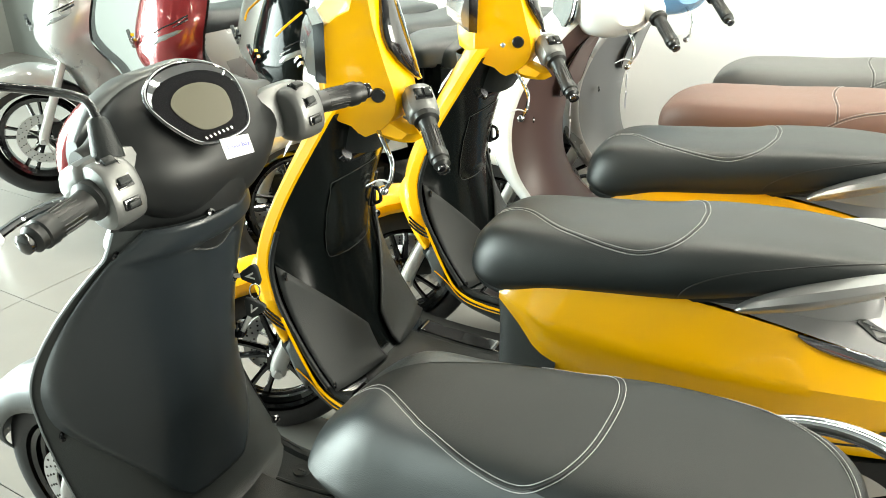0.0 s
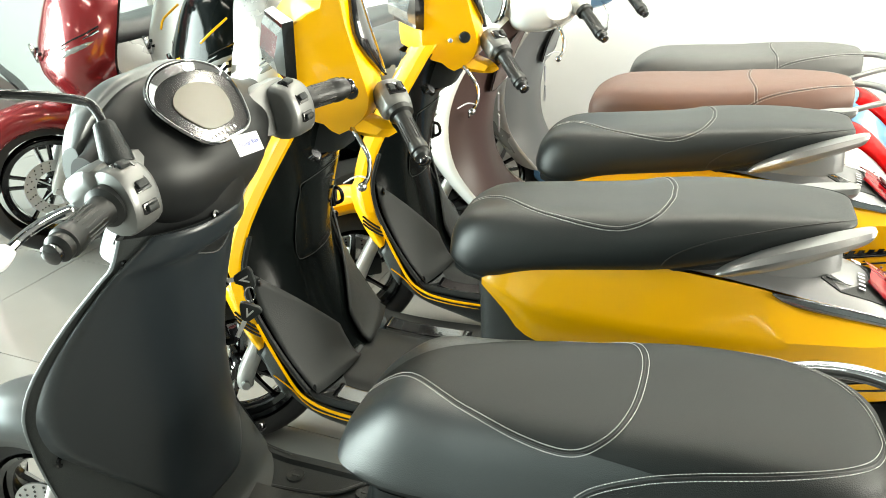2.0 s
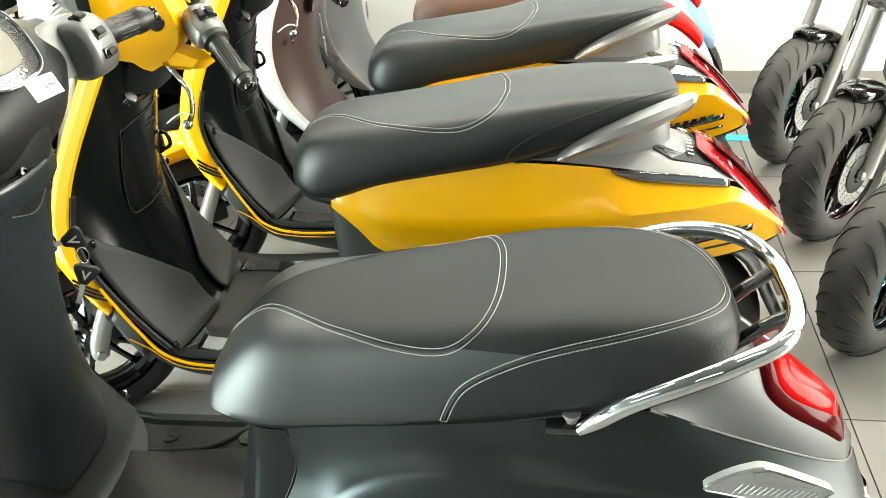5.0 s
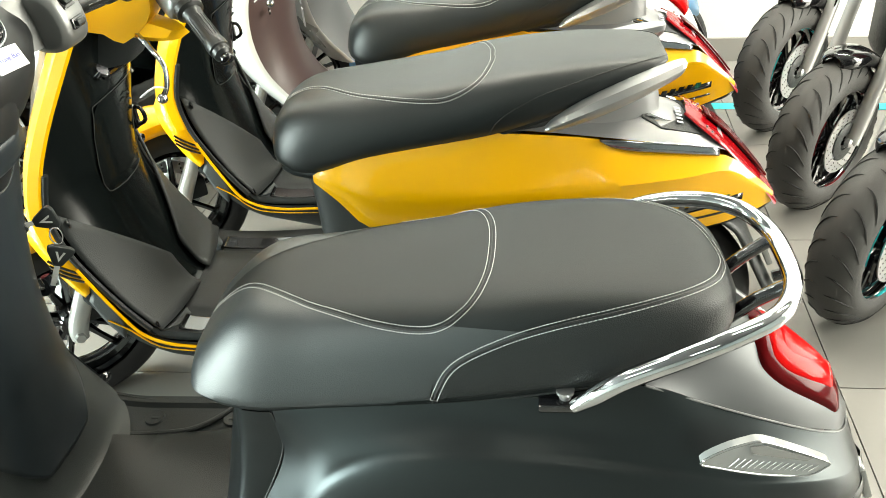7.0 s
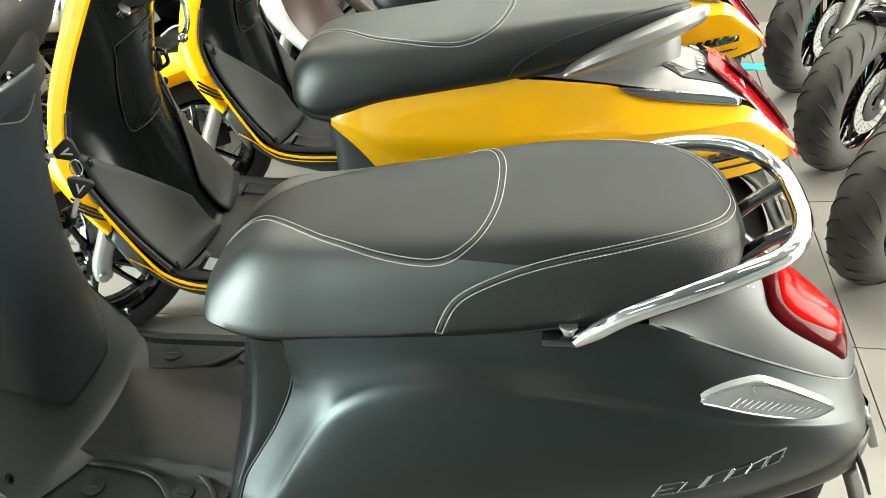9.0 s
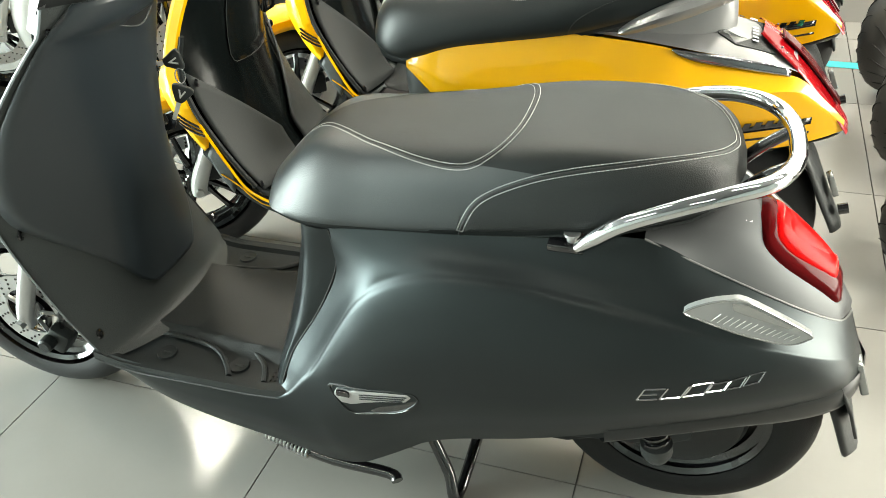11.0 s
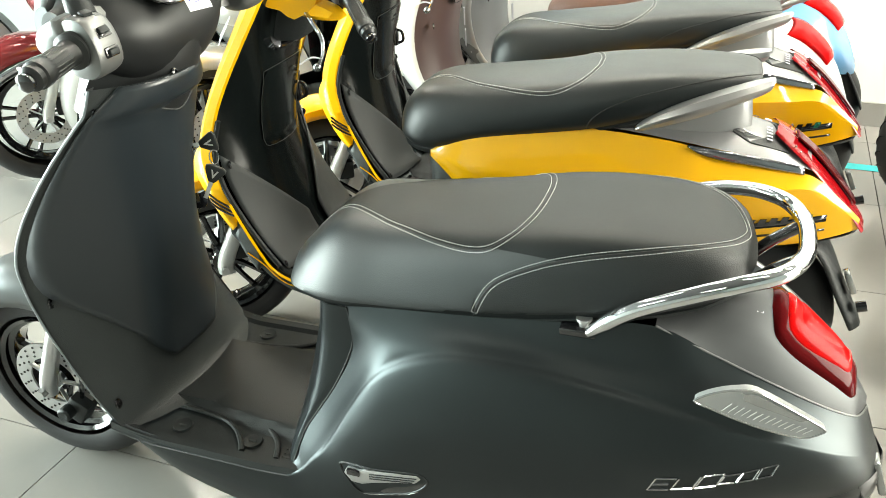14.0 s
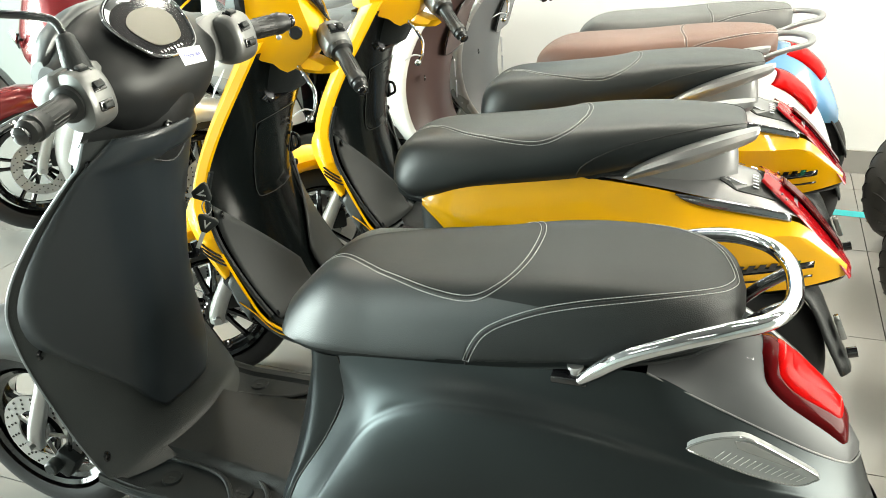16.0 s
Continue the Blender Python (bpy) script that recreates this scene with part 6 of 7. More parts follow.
def rounded_scooter(m, paint, panel, vinyl, label, edge):
    t = thing("scooter", m, label, "scooter", "row of parked scooters")
    xs = [-0.31, -0.29, -0.22, -0.10, 0.04, 0.18, 0.32, 0.42, 0.44]
    g = seat_grid(xs, [0.66, 0.70, 0.735, 0.745, 0.752, 0.765, 0.772, 0.765, 0.745], [0.05, 0.10, 0.13, 0.145, 0.145, 0.145, 0.13, 0.09, 0.04], [0.63, 0.625, 0.62, 0.63, 0.64, 0.645, 0.655, 0.68, 0.69])
    across = [(0.62, 0.22), (0.615, 0.34), (0.60, 0.5)]
    low = [(0.56, 0.10), (0.64, 0.26), (0.76, 0.33), (0.90, 0.38), (0.975, 0.5)]
    seat_mesh(t, g, vinyl, [across + mirror_pts(across)[1:], low + mirror_pts(low)[1:]], "padded vinyl saddle with pale stitching")
    body = [(-0.24, (0.115, 0.615), (0.13, 0.5), (0.135, 0.4), (0.135, 0.28)), (-0.12, (0.13, 0.62), (0.155, 0.52), (0.165, 0.4), (0.15, 0.24)), (0.05, (0.14, 0.63), (0.17, 0.54), (0.19, 0.42), (0.165, 0.27)), (0.22, (0.14, 0.645), (0.175, 0.56), (0.195, 0.46), (0.17, 0.33)), (0.38, (0.13, 0.632), (0.165, 0.56), (0.18, 0.47), (0.16, 0.365)), (0.51, (0.102, 0.568), (0.135, 0.515), (0.147, 0.45), (0.12, 0.37)), (0.60, (0.066, 0.465), (0.084, 0.435), (0.088, 0.40), (0.07, 0.36)), (0.638, (0.022, 0.385), (0.03, 0.375), (0.03, 0.36), (0.02, 0.345))]
    for s in (-1, 1):
        part("side_cowl", skin([[(x, s * y, z) for y, z in r] for x, *r in body], 4, 4), paint, t, "glossy painted side cowl")
    part("tail_cover", skin([[(x, -w, z - 0.03), (x, -w * 0.6, z), (x, 0, z + 0.01), (x, w * 0.6, z), (x, w, z - 0.03)] for x, z, w in ((0.34, 0.638, 0.13), (0.44, 0.622, 0.117), (0.53, 0.572, 0.097), (0.595, 0.485, 0.068), (0.638, 0.385, 0.022))], 3, 3), paint, t, "glossy painted tail cover")
    lamp = part("tail_lamp", skin([[(x + 0.02, -w, z), (x + 0.035, -w * 0.7, z + 0.012), (x + 0.045, 0, z + 0.016), (x + 0.035, w * 0.7, z + 0.012), (x + 0.02, w, z)] for x, z, w in ((0.405, 0.612, 0.122), (0.45, 0.602, 0.118), (0.505, 0.560, 0.108), (0.535, 0.520, 0.096))], 3, 3), RED_LENS, t, "wide glossy red tail lamp", solid=0.02)
    rail = [(0.30, -0.150, 0.660), (0.38, -0.148, 0.695), (0.46, -0.13, 0.722), (0.52, -0.08, 0.728), (0.54, 0, 0.73)]
    part("grab_rail", tube(rail + [(x, -y, z) for x, y, z in rail[-2::-1]], 0.012, 12, 5, flat=0.7), TAIL_METAL, t, "satin grey grab rail")
    rows = []
    for z, hw, x in ((0.62, 0.12, -0.235), (0.50, 0.13, -0.245), (0.38, 0.138, -0.25), (0.28, 0.145, -0.26)):
        h = [(x + 0.05, hw + 0.006, z), (x + 0.01, hw * 0.9, z), (x, hw * 0.5, z)]
        rows.append([(a, -b, c) for a, b, c in h] + [(x - 0.003, 0, z)] + h[::-1])
    part("seat_pillar", skin(rows, 3, 3), panel, t, "panel below the saddle")
    part("belly_fairing", skin([[(x, -w, z1), (x, -w * 0.9, z0 + 0.03), (x, 0, z0), (x, w * 0.9, z0 + 0.03), (x, w, z1)] for x, w, z1, z0 in ((-0.62, 0.17, 0.33, 0.24), (-0.50, 0.178, 0.268, 0.15), (-0.30, 0.178, 0.265, 0.12), (-0.10, 0.165, 0.26, 0.12), (0.08, 0.15, 0.27, 0.18))], 3, 3), paint, t, "painted belly fairing")
    part("floorboard", skin([[(x, -0.176, z), (x, -0.15, z + 0.01), (x, 0, z + 0.006), (x, 0.15, z + 0.01), (x, 0.176, z)] for x, z in ((-0.58, 0.29), (-0.50, 0.272), (-0.35, 0.265), (-0.24, 0.27))], 3, 2), panel, t, "plastic floorboard", solid=0.008)
    sh = [(0.97, 0.09, -0.46, -0.50), (0.92, 0.125, -0.50, -0.56), (0.85, 0.155, -0.55, -0.62), (0.76, 0.172, -0.60, -0.685), (0.66, 0.182, -0.63, -0.725), (0.56, 0.185, -0.645, -0.735), (0.46, 0.182, -0.635, -0.715), (0.38, 0.178, -0.605, -0.665), (0.31, 0.176, -0.565, -0.60), (0.275, 0.175, -0.52, -0.55)]
    fs = (-1, -0.85, -0.6, -0.3, 0, 0.3, 0.6, 0.85, 1)
    inner = part("leg_shield", skin([[(c + (e - c) * abs(f) ** 2.6, f * w, z) for f in fs] for z, w, c, e in sh], 3, 2), panel, t, "smooth plastic inner leg shield")
    lid = smooth_line([(-0.548, -0.07, 0.87), (-0.548, 0.08, 0.87), (-0.59, 0.105, 0.78), (-0.615, 0.10, 0.70), (-0.625, 0.06, 0.685), (-0.625, -0.05, 0.685), (-0.615, -0.10, 0.71), (-0.59, -0.10, 0.79)], 4, True)
    part("glovebox_lid", plate(lid, (0.006, 0, 0.001)), panel, inner, "glovebox lid")
    part("lid_gap", loop_tube([p + Vector((0.005, 0, 0)) for p in lid], 0.002, 6), GLOSS_BLACK, inner)
    for s in (-1, 1):
        screw(inner, -0.672, s * 0.158, 0.63, (1, -s * 0.5, 0), 0.009)
        part("paper_label", box((-0.648, s * 0.135 if s > 0 else 0.128, 0.52 if s > 0 else 0.60), (0.004, 0.028, 0.06), 0, Matrix.Rotation(radians(20), 3, "Z")), PAPER, inner, "white paper label")
    rows = []
    for z, w, c, e in sh[:-1]:
        h = [(e + 0.003, w, z), (e - 0.002, w + 0.003, z), (e - 0.022, w + 0.003, z), (e - 0.075, w * 0.8, z), (e - 0.125, w * 0.4, z)]
        rows.append([(a, -b, d) for a, b, d in h] + [(e - 0.14, 0, z)] + h[::-1])
    part("outer_shield", skin(rows, 3, 2), edge, t, "glossy painted outer leg shield")
    turn, x0 = 40.0, -0.50
    ring = [(-0.585, 0.965), (-0.595, 1.02), (-0.57, 1.075), (-0.50, 1.10), (-0.42, 1.075), (-0.365, 1.02), (-0.355, 0.97), (-0.40, 0.925), (-0.48, 0.91), (-0.55, 0.925)]
    st = [(-0.16, 0.36, 0.34, -0.006), (-0.14, 0.58, 0.52, -0.003), (-0.11, 0.85, 0.82, 0), (-0.05, 0.99, 0.99, 0), (0.05, 0.99, 0.99, 0), (0.11, 0.85, 0.82, 0), (0.14, 0.58, 0.52, -0.003), (0.16, 0.36, 0.34, -0.006)]
    hd = turned(part("handlebar_cover", skin([[(-0.50 + (x + 0.46) * k, y, 0.965 + dz + (z - 1.0) * kz) for x, z in ring] for y, k, kz, dz in st], 3, 3, closed=True, caps=True), paint, t, "glossy painted handlebar cover"), turn, x0)
    lr = ring_line((-0.638, 0, 0.975), (0, 0.075, 0), (0.012, 0, 0.068), 28)
    hl = part("headlamp", plate(lr, (-0.012, 0, 0)), CLEAR_LENS, hd, "round clear headlamp")
    part("lamp_ring", loop_tube(lr, 0.008, 8), CHROME, hl, "chrome lamp ring")
    dc, du, dn = Vector((-0.435, 0, 1.023)), Vector((-0.7, 0, 0.7)), Vector((0.7, 0, 0.7))
    part("display", plate([dc + Vector((0, p.y * 0.06, 0)) + du * p.z * 0.04 for p in ring_line((0, 0, 0), (0, 1, 0), (0, 0, 1), 30)], dn * 0.006), GLOSS_BLACK, hd, "glossy display")
    for s in (-1, 1):
        part("mirror_hole", lathe([(0, 0.002), (0.012, 0.002), (0.0135, 0)], (-0.490, s * 0.130, 0.985), (0.1, s, 0.4), 16), GLOSS_BLACK, hd, "empty black mirror mount hole")
    for s in (-1, 1):
        A, B = Vector((-0.428, s * 0.170, 0.952)), Vector((-0.4195, s * 0.268, 0.890))
        ax = (B - A).normalized()
        part("arm_shroud", tube([A - ax * 0.07, A - ax * 0.04, A - ax * 0.015, A], [0.036, 0.036, 0.032, 0.022], 14, 4), paint, hd, "painted arm of the handlebar")
        handle_grip(hd, A, B, 0.0165)
        brake_lever(hd, [(-0.500, s * 0.125, 0.925), (-0.500, s * 0.157, 0.905), (-0.497, s * 0.180, 0.875), (-0.502, s * 0.187, 0.842), (-0.516, s * 0.1856, 0.820)], [Vector((-0.504, s * 0.186, 0.836)), Vector((-0.523, s * 0.177, 0.840)), Vector((-0.547, s * 0.168, 0.828))])
    before = set(t.children)
    wheel(t, -0.84, 0.225, 0.225, 0.09, 5)
    fork(t, -0.84, 0.225, -0.69, 0.56, FORK_SILVER, 0.078)
    rows = []
    for a, r, w in ((170, 0.258, 0.03), (150, 0.268, 0.065), (120, 0.275, 0.075), (90, 0.278, 0.078), (60, 0.276, 0.07)):
        ca, sa = math.cos(radians(a)), math.sin(radians(a))
        rows.append([(-0.84 + ca * (r - d), y, 0.225 + sa * (r - d)) for y, d in ((-w, 0.06), (-w, 0.02), (0, -0.006), (w, 0.02), (w, 0.06))])
    part("front_fender", skin(rows, 3, 3), paint, t, "painted front fender", solid=0.004)
    for ob in set(t.children) - before:
        turned(ob, 5.0, -0.5)
    wheel(t, 0.46, 0.225, 0.225, 0.10, 5, disc_r=0)
    part("rear_mudguard", skin([[(x - 0.01, -0.065, z), (x, 0, z), (x - 0.01, 0.065, z)] for x, z in ((0.56, 0.44), (0.62, 0.37), (0.67, 0.28), (0.69, 0.23))], 3, 2), BLACK_PLASTIC, t, "black plastic rear mudguard", solid=0.005)
    part("swing_arm", prism([(0.02, 0.26), (0.05, 0.19), (0.46, 0.20), (0.49, 0.225), (0.46, 0.25)], "xz", -0.10, -0.08, 0.006), BLACK_PLASTIC, t, "black swing arm")
    part("centre_stand", tube([(0.0, -0.11, 0.16), (0.05, -0.13, 0.06), (0.07, -0.14, 0.006), (0.08, 0, 0.05), (0.07, 0.14, 0.006), (0.05, 0.13, 0.06), (0.0, 0.11, 0.16)], 0.011, 8, 3), GLOSS_BLACK, t, "black centre stand")
    return t


rounded_scooter(pose(0.02, 1.70, 0, 0, 0, 8.5), WHITE_PAINT, BROWN, BROWN_VINYL, "white electric scooter with brown saddle and brown leg shield", WHITE_PAINT)
rounded_scooter(pose(0.03, 2.14, 0, 0, 0, 8.5), BLUE_PAINT, GREY_BODY, GREY_VINYL, "light blue electric scooter with grey saddle and grey leg shield", SILVER_PAINT)

# ---- scooters of the facing row ----


def facing_scooter(m, paint, label, gold=False):
    """Front axle's ground point at the origin, nose towards -x."""
    t = thing("scooter", m, label, "scooter", "facing row of scooters")
    before = set(t.children)
    wheel(t, 0, 0.275, 0.275, 0.095, 5, disc_r=0.11)
    fork(t, 0.0, 0.275, 0.16, 0.64, FORK_SILVER, 0.08, 0.019)
    rows = []
    for a, r, w in ((195, 0.305, 0.03), (175, 0.315, 0.062), (150, 0.322, 0.075), (120, 0.325, 0.08), (90, 0.325, 0.08), (65, 0.32, 0.07)):
        ca, sa = math.cos(radians(a)), math.sin(radians(a))
        rows.append([(ca * (r - d), y, 0.275 + sa * (r - d)) for y, d in ((-w, 0.085), (-w * 1.04, 0.04), (-w * 0.7, 0.008), (0, -0.006), (w * 0.7, 0.008), (w * 1.04, 0.04), (w, 0.085))])
    part("front_fender", skin(rows, 3, 2), paint, t, "glossy painted front fender", solid=0.004)
    part("brake_caliper", box((0.065, -0.06, 0.31), (0.05, 0.04, 0.07), 0.008), BLACK_PLASTIC, t, "black brake caliper")
    for ob in set(t.children) - before:
        turned(ob, -8.0, 0.12)
    sh = [(1.02, 0.12, 0.17), (0.95, 0.17, 0.12), (0.86, 0.205, 0.085), (0.78, 0.215, 0.06), (0.70, 0.20, 0.055), (0.63, 0.165, 0.09), (0.55, 0.13, 0.15), (0.42, 0.12, 0.21)]
    rows = []
    for z, w, x in sh:
        h = [(x + 0.20, w * 0.98, z), (x + 0.13, w, z), (x + 0.055, w * 0.86, z), (x + 0.015, w * 0.5, z)]
        rows.append([(a, -b, c) for a, b, c in h] + [(x, 0, z)] + h[::-1])
    front = part("front_apron", skin(rows, 3, 3), paint, t, "glossy painted front apron")
    for s in (-1, 1):
        line = [(0.085, s * 0.105, 0.735), (0.105, s * 0.150, 0.775), (0.135, s * 0.178, 0.795), (0.175, s * 0.196, 0.812), (0.225, s * 0.206, 0.835)]
        lamp = part("running_lamp", tube(line, [0.006, 0.016, 0.018, 0.014, 0.004], 10, 5), CLEAR_LENS, front, "clear slanted running lamp")
        part("lamp_trim", tube([(x - 0.006, y * 1.01, z + 0.022) for x, y, z in line], 0.004, 8, 5), CHROME, lamp, "chrome lamp trim")
        part("lamp_brow", tube([(x - 0.005, y * 1.01, z + 0.036) for x, y, z in line[1:]], 0.003, 8, 5), GLOSS_BLACK, lamp)
    for k in (0.0, 0.02):
        part("front_badge", plate([Vector((0.046 + k * 0.3, y, z - k)) for y, z in ((-0.045, 0.80), (0, 0.77), (0.045, 0.80), (0.045, 0.79), (0, 0.757), (-0.045, 0.79))], (-0.012, 0, 0)), CHROME, front, "chrome chevron badge")
    if gold:
        for s in (-1, 1):
            part("gold_line", tube([(0.075, s * 0.17, 0.86), (0.10, s * 0.195, 0.89), (0.16, s * 0.20, 0.93)], 0.004, 8, 4), YELLOW, front, "thin yellow accent line")
    ring = [(0.10, 1.06), (0.11, 1.13), (0.19, 1.19), (0.29, 1.16), (0.33, 1.08), (0.28, 1.03), (0.18, 1.02)]
    hd = turned(part("handlebar_cover", skin([[(0.21 + (x - 0.21) * k, y, 1.09 + (z - 1.09) * k) for x, z in ring] for y, k in ((-0.15, 0.35), (-0.11, 0.75), (-0.05, 1), (0.05, 1), (0.11, 0.75), (0.15, 0.35))], 3, 3, closed=True, caps=True), paint, t, "glossy painted handlebar cover"), -8, 0.2)
    part("headlamp", skin([[(0.095 + abs(y) * 0.3, y, 1.05), (0.085 + abs(y) * 0.3, y, 1.09), (0.11 + abs(y) * 0.3, y, 1.14)] for y in (-0.09, -0.04, 0, 0.04, 0.09)], 3, 3), CLEAR_LENS, hd, "clear headlamp", solid=0.01)
    for s in (-1, 1):
        handle_grip(hd, (0.24, s * 0.20, 1.08), (0.30, s * 0.33, 1.06))
        part("handlebar", tube([(0.22, s * 0.12, 1.085), (0.24, s * 0.20, 1.08)], 0.013, 10, 2), GLOSS_BLACK, hd)
        part("mirror_stem", tube([(0.22, s * 0.17, 1.10), (0.20, s * 0.22, 1.20), (0.21, s * 0.27, 1.26)], 0.006, 8, 4), GLOSS_BLACK, hd)
    part("inner_shield", skin([[(x + 0.21, -w * 0.95, z), (x + 0.24, -w * 0.4, z), (x + 0.25, 0, z), (x + 0.24, w * 0.4, z), (x + 0.21, w * 0.95, z)] for z, w, x in sh], 3, 2), BLACK_PLASTIC, t, "black inner leg shield")
    part("floorboard", box((0.56, 0, 0.31), (0.42, 0.32, 0.06), 0.02), BLACK_PLASTIC, t, "black floorboard")
    body = [(0.70, (0.12, 0.66), (0.14, 0.5), (0.14, 0.3)), (0.85, (0.14, 0.68), (0.18, 0.52), (0.16, 0.28)), (1.05, (0.14, 0.70), (0.19, 0.56), (0.16, 0.36)), (1.25, (0.12, 0.72), (0.16, 0.6), (0.13, 0.46)), (1.45, (0.06, 0.70), (0.08, 0.63), (0.06, 0.57)), (1.5, (0.02, 0.66), (0.02, 0.64), (0.01, 0.62))]
    for s in (-1, 1):
        part("side_cowl", skin([[(x, s * y, z) for y, z in r] for x, *r in body], 3, 4), paint, t, "glossy painted side cowl")
    part("seat_pillar", skin([[(0.70, -0.14, z), (0.67, -0.08, z), (0.665, 0, z), (0.67, 0.08, z), (0.70, 0.14, z)] for z in (0.68, 0.5, 0.3)], 2, 3), paint, t)
    g = seat_grid([0.62, 0.65, 0.75, 0.9, 1.05, 1.25, 1.35], [0.70, 0.74, 0.77, 0.77, 0.79, 0.80, 0.78], [0.05, 0.11, 0.14, 0.14, 0.14, 0.11, 0.05], [0.67, 0.665, 0.67, 0.68, 0.69, 0.72, 0.74])
    seat_mesh(t, g, VINYL, [], "black vinyl saddle")
    part("tail_lamp", box((1.48, 0, 0.68), (0.05, 0.12, 0.05), 0.012), RED_LENS, t, "red tail lamp")
    part("under_body", box((1.0, 0, 0.38), (0.5, 0.2, 0.16), 0.04), BLACK_PLASTIC, t, "black frame cover")
    wheel(t, 1.30, 0.26, 0.26, 0.11, 5, disc_r=0)
    part("centre_stand", tube([(0.95, -0.10, 0.30), (1.0, -0.12, 0.06), (1.02, -0.14, 0.006), (1.03, 0, 0.05), (1.02, 0.14, 0.006), (1.0, 0.12, 0.06), (0.95, 0.10, 0.30)], 0.011, 8, 3), GLOSS_BLACK, t, "black centre stand")
    return t


ROW = 65.0
facing_scooter(pose(-2.92, 1.08, 0, 0, 0, ROW), SILVER_PAINT, "silver grey electric scooter with chrome front badge")
facing_scooter(pose(-2.22, 1.10, 0, 0, 0, ROW), RED_PAINT, "deep red electric scooter with chrome front badge")
facing_scooter(pose(-1.93, 1.36, 0, 0, 0, 62), WHITE_PAINT, "pearl white electric scooter in the facing row")
facing_scooter(pose(-1.60, 1.15, 0, 0, 0, ROW), DEEP_BLACK, "glossy black electric scooter with thin yellow accent lines", True)
facing_scooter(pose(-1.40, 1.15, 0, 0, 0, 75), SILVER_PAINT, "silver grey electric scooter at the row's end")

# ---- motorcycles behind the tails ----


def motorcycle(m, accent, label):
    """Front axle's ground point at the origin, nose towards -x."""
    t = thing("motorcycle", m, label, "motorcycle", "row of motorcycles")
    before = set(t.children)
    w = wheel(t, 0, 0.28, 0.28, 0.14, 5, GLOSS_BLACK, disc_r=0.115, tread=PALE_RUBBER)
    bm = bmesh.new()
    for q in range(26):
        for s in (-1, 1):
            a = 2 * math.pi * (q + (0.5 if s > 0 else 0)) / 26
            pts = []
            for k in range(5):
                f = k / 4
                b = radians(10 + 62 * f)
                rr = 0.28 - 0.07 + math.cos(b) * 0.0705
                aa = a + 0.30 * f * f
                pts.append((math.cos(aa) * rr, s * math.sin(b) * 0.0738, 0.28 + math.sin(aa) * rr))
            add_tube(bm, pts, [0.001, 0.0034, 0.004, 0.0034, 0.001], 4, 2, flat=0.6)
    tagged(part("tread_groove", bm, GROOVE, w, "sweeping tread grooves"), kind="stuff")
    part("rim_line", lathe([(0.178, -0.0600), (0.184, -0.0600), (0.184, -0.056), (0.178, -0.056), (0.178, -0.0600)], (0, 0, 0.28), sides=48), SILVER, w, "thin silver rim line")
    bm = bmesh.new()
    for q in range(5):
        aa = 2 * math.pi * q / 5 + 0.7
        d, e = Vector((math.cos(aa), 0, math.sin(aa))), Vector((-math.sin(aa), 0, math.cos(aa)))
        o = Vector((0, -0.022, 0.28))
        for k in (-1, 1):
            add_tube(bm, [o + d * 0.035 + e * k * 0.012, o + d * 0.10 + e * k * 0.018, o + d * 0.172 + e * k * 0.030], [0.009, 0.0075, 0.009], 6, 3)
    part("spoke", tidy(bm, 0.00002), GLOSS_BLACK, w, "glossy black split spokes")
    part("disc_carrier", lathe([(0.030, 0), (0.066, 0), (0.070, 0.003), (0.066, 0.006), (0.030, 0.006), (0.030, 0)], (0, -0.082, 0.28), sides=28), GREY_PLASTIC, w, "grey brake disc carrier")
    part("axle_nut", lathe([(0, 0), (0.016, 0), (0.016, 0.016), (0.010, 0.020), (0, 0.020)], (0, -0.085, 0.28), (0, -1, 0), 6), SILVER, w, "steel axle nut")
    # cyan arcs put the floor tape's reflection on the rim as colour
    for a0 in (0.3, 2.4, 4.5):
        arc = [(math.cos(a0 + q * 0.1) * 0.172, -0.0625, 0.28 + math.sin(a0 + q * 0.1) * 0.172) for q in range(8)]
        part("rim_accent", tube(arc, 0.006, 6, 1, flat=0.4), accent, w, "short coloured arc on the rim")
    for s in (-1, 1):
        leg = part("fork_leg", tube([(0.02, s * 0.095, 0.27), (0.10, s * 0.095, 0.42), (0.20, s * 0.095, 0.62), (0.30, s * 0.095, 0.84)], [0.024, 0.026, 0.022, 0.022], 14, 4), FORK_GREY, t, "grey cast fork leg")
        part("fork_tube", tube([(0.19, s * 0.095, 0.60), (0.31, s * 0.095, 0.86)], 0.017, 12, 2), CHROME, leg, "chrome fork tube")
    part("brake_caliper", box((0.085, -0.085, 0.33), (0.06, 0.05, 0.10), 0.01, Matrix.Rotation(radians(25), 3, "Y")), GREY_PLASTIC, t, "grey brake caliper")
    part("brake_hose", tube([(0.10, -0.10, 0.38), (0.14, -0.11, 0.52), (0.22, -0.10, 0.70), (0.30, -0.06, 0.88)], 0.006, 8, 5), GLOSS_BLACK, t)
    rows = []
    for a, r, wd in ((98, 0.312, 0.03), (88, 0.318, 0.058), (70, 0.322, 0.070), (50, 0.322, 0.070), (32, 0.315, 0.055)):
        ca, sa = math.cos(radians(a)), math.sin(radians(a))
        rows.append([(ca * (r - d), y, 0.28 + sa * (r - d)) for y, d in ((-wd, 0.06), (-wd, 0.02), (0, -0.004), (wd, 0.02), (wd, 0.06))])
    part("front_fender", skin(rows, 3, 3), GLOSS_BLACK, t, "glossy black front fender", solid=0.004)
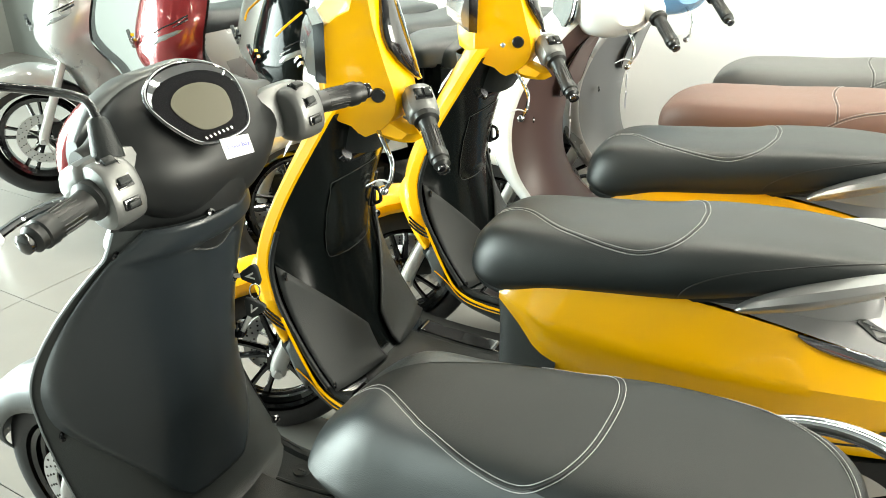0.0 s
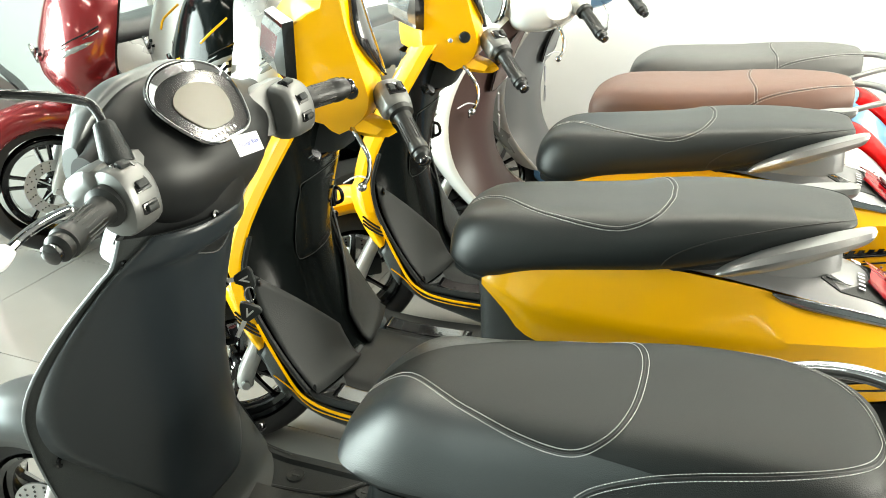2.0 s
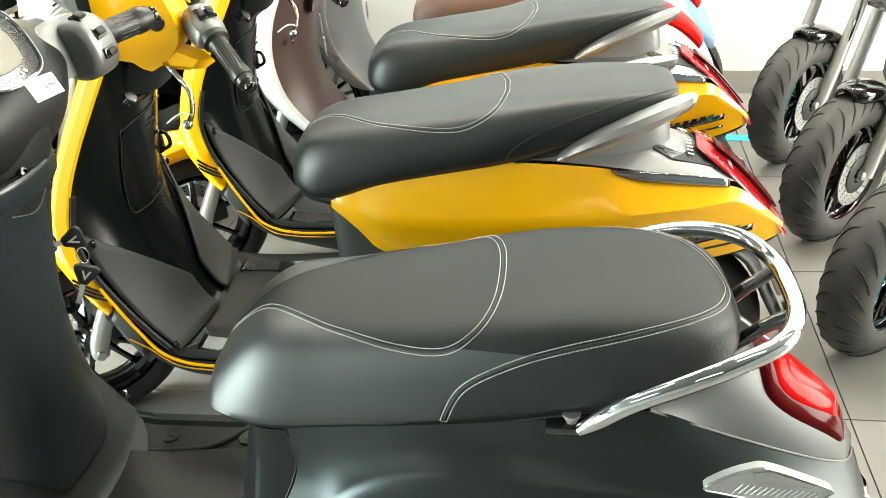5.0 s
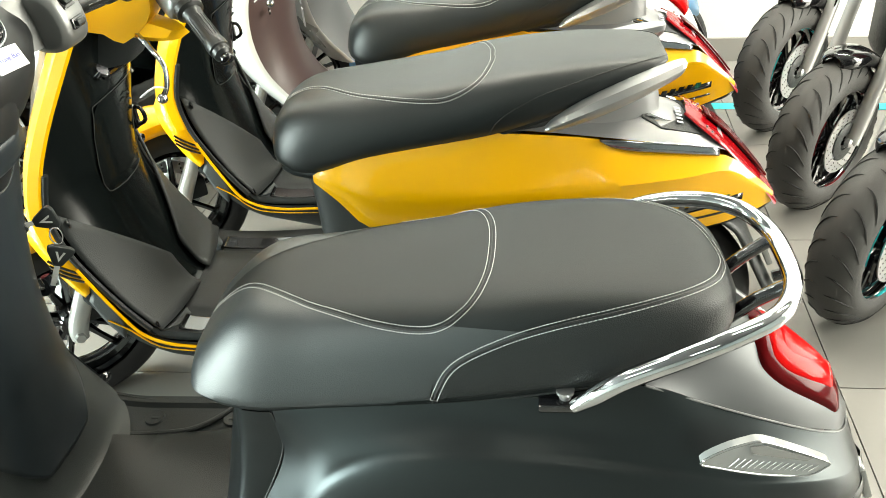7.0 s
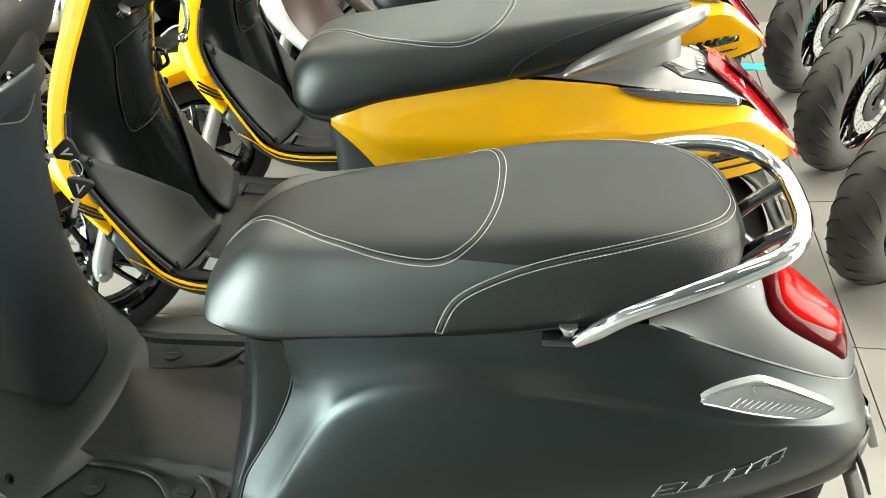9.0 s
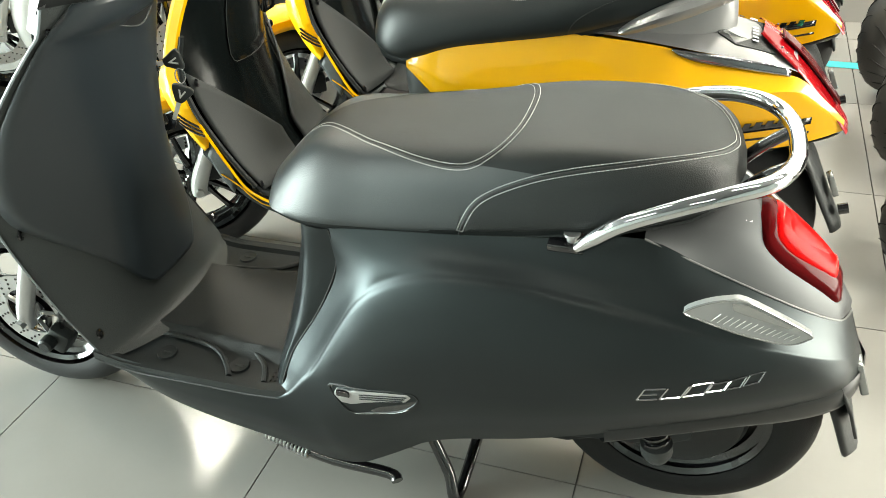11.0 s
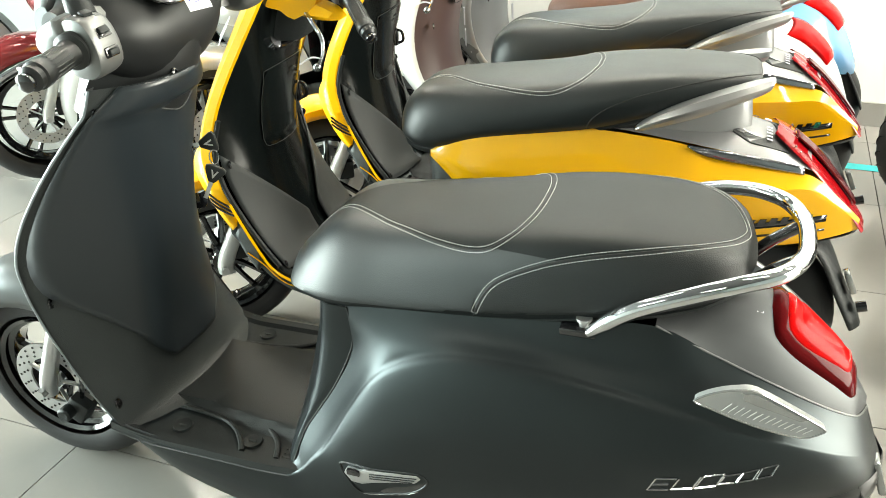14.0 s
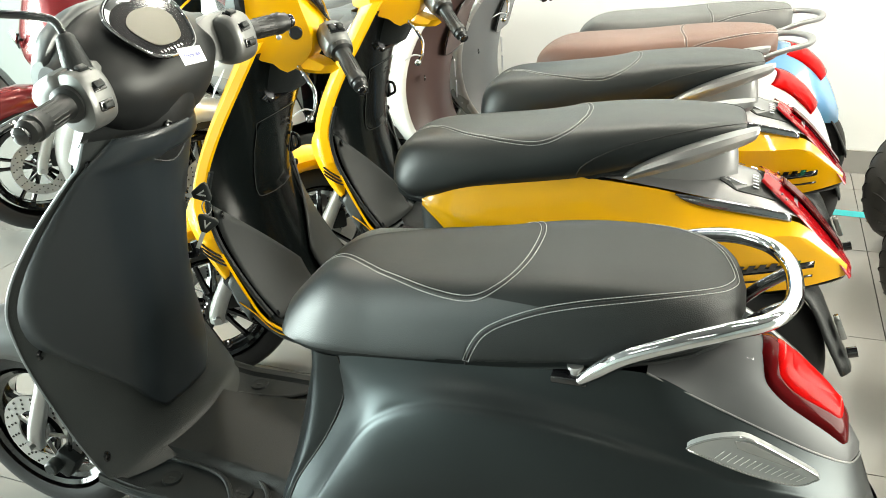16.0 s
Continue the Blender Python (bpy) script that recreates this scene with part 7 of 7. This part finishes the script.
    part("headlamp", skin([[(0.16 + abs(y) * 0.5, y, 0.80), (0.13 + abs(y) * 0.5, y, 0.88), (0.18 + abs(y) * 0.5, y, 0.97)] for y in (-0.11, -0.05, 0, 0.05, 0.11)], 3, 3), CLEAR_LENS, t, "clear headlamp", solid=0.02)
    part("lamp_shell", skin([[(0.20 + k * 0.16, a * (0.12 - 0.03 * k), 0.89 + b * (0.10 - 0.03 * k)) for a, b in ((1, 0), (0.7, 0.8), (0, 1), (-0.7, 0.8), (-1, 0), (-0.7, -0.8), (0, -1), (0.7, -0.8))] for k in (0, 0.5, 1)], 2, 2, closed=True, caps=True), GLOSS_BLACK, t, "black headlamp shell")
    bar = part("handlebar", tube([(0.42, -0.36, 1.03), (0.36, -0.24, 1.04), (0.32, 0, 1.02), (0.36, 0.24, 1.04), (0.42, 0.36, 1.03)], 0.012, 10, 5), GLOSS_BLACK, t, "black handlebar")
    for s in (-1, 1):
        handle_grip(bar, (0.375, s * 0.26, 1.04), (0.425, s * 0.38, 1.03))
    for ob in set(t.children) - before:
        turned(ob, 50.0, 0.14)
    tank = [(0.36, 0.08, 0.74, 0.90), (0.45, 0.16, 0.66, 0.97), (0.58, 0.18, 0.64, 1.0), (0.75, 0.15, 0.66, 0.94), (0.86, 0.10, 0.70, 0.84)]
    part("tank_cover", skin([[(x, a * w, (z0 + z1) / 2 + b * (z1 - z0) / 2) for a, b in ((0.5, -1), (1, -0.3), (0.9, 0.4), (0.4, 1), (-0.4, 1), (-0.9, 0.4), (-1, -0.3), (-0.5, -1))] for x, w, z0, z1 in tank], 3, 3, closed=True, caps=True), accent if accent is RED_PAINT else GLOSS_BLACK, t, "glossy tank cover")
    part("motor_block", box((0.62, 0, 0.46), (0.40, 0.26, 0.34), 0.05), BLACK_PLASTIC, t, "black motor and battery block")
    g = seat_grid([0.80, 0.83, 0.92, 1.1, 1.3, 1.36], [0.80, 0.83, 0.83, 0.85, 0.90, 0.88], [0.05, 0.10, 0.13, 0.13, 0.09, 0.04], [0.76, 0.75, 0.76, 0.79, 0.84, 0.85])
    seat_mesh(t, g, VINYL, [], "black vinyl saddle")
    part("tail_cover", skin([[(x, a * w, z + b * 0.05) for a, b in ((1, -1), (1, 0.6), (0, 1), (-1, 0.6), (-1, -1))] for x, z, w in ((0.86, 0.72, 0.12), (1.1, 0.76, 0.11), (1.36, 0.83, 0.06), (1.42, 0.86, 0.03))], 3, 2), GLOSS_BLACK, t, "glossy black tail cover")
    part("swing_arm", prism([(0.74, 0.42), (0.76, 0.34), (1.32, 0.25), (1.36, 0.28), (1.32, 0.31)], "xz", -0.12, -0.095, 0.006), GLOSS_BLACK, t, "black swing arm")
    wheel(t, 1.32, 0.28, 0.28, 0.14, 5, disc_r=0.11)
    part("side_stand", tube([(0.70, -0.13, 0.30), (0.76, -0.22, 0.12), (0.80, -0.30, 0.012)], 0.012, 8, 3), GLOSS_BLACK, t, "black side stand")
    return t


# paler, more mottled rubber for the motorcycles' front tyres
PALE_RUBBER = mat("pale_tyre_rubber", (0.0450, 0.0438, 0.0420), 0.6, bump=0.3, bump_scale=500, mottle=0.2)
FORK_GREY = mat("cast_alloy_grey", (0.34, 0.34, 0.33), 0.42, 0.5, grain=0.3)
SMALL = Matrix.Scale(0.8, 4)
GROOVE = mat("tread_groove", (0.004, 0.004, 0.004), 0.8)
motorcycle(pose(0.895, 2.115, 0) @ SMALL, CYAN, "black electric motorcycle with thin silver rim line")
motorcycle(pose(0.94, 1.585, 0) @ SMALL, RED_PAINT, "black electric motorcycle with deep red tank")
motorcycle(pose(0.96, 1.055, 0) @ SMALL, CYAN, "black electric motorcycle with treaded front tyre")

# ---- floor tiles ----
TILE = 0.6
yaw = radians(4.6)
base = Vector((-0.238, 0.0, 0))
off = 1.19
me = mesh_from("floor_tile", box((0, 0, -0.0075), (TILE - 0.003, TILE - 0.003, 0.015)), FLOOR_TILE, True)
floor_ob = bpy.data.objects["floor"]
cells = []
for i in range(-12, 12):
    for j in range(-14, 10):
        p = base + Matrix.Rotation(yaw, 3, "Z") @ Vector(((i + 0.5) * TILE, off + (j + 0.5) * TILE, 0))
        if X0 - 0.3 < p.x < X1 + 0.3 and Y0 - 0.3 < p.y < Y1 + 0.25:
            cells.append(((p - Vector((-0.3, 0.7, 0))).length, p))
cells.sort(key=lambda c: c[0])
rest = bmesh.new()
for n, (_, p) in enumerate(cells):
    if n < 290:
        ob = new("floor_tile", me)
        ob.parent = floor_ob
        ob.matrix_local = Matrix.Translation(p) @ Matrix.Rotation(yaw, 4, "Z")
    else:
        add_box(rest, (p.x, p.y, -0.0075), (TILE - 0.003, TILE - 0.003, 0.015), Matrix.Rotation(yaw, 3, "Z"))
if len(rest.verts):
    tagged(part("floor_tiles", rest, FLOOR_TILE, floor_ob, flat=True), kind="stuff")
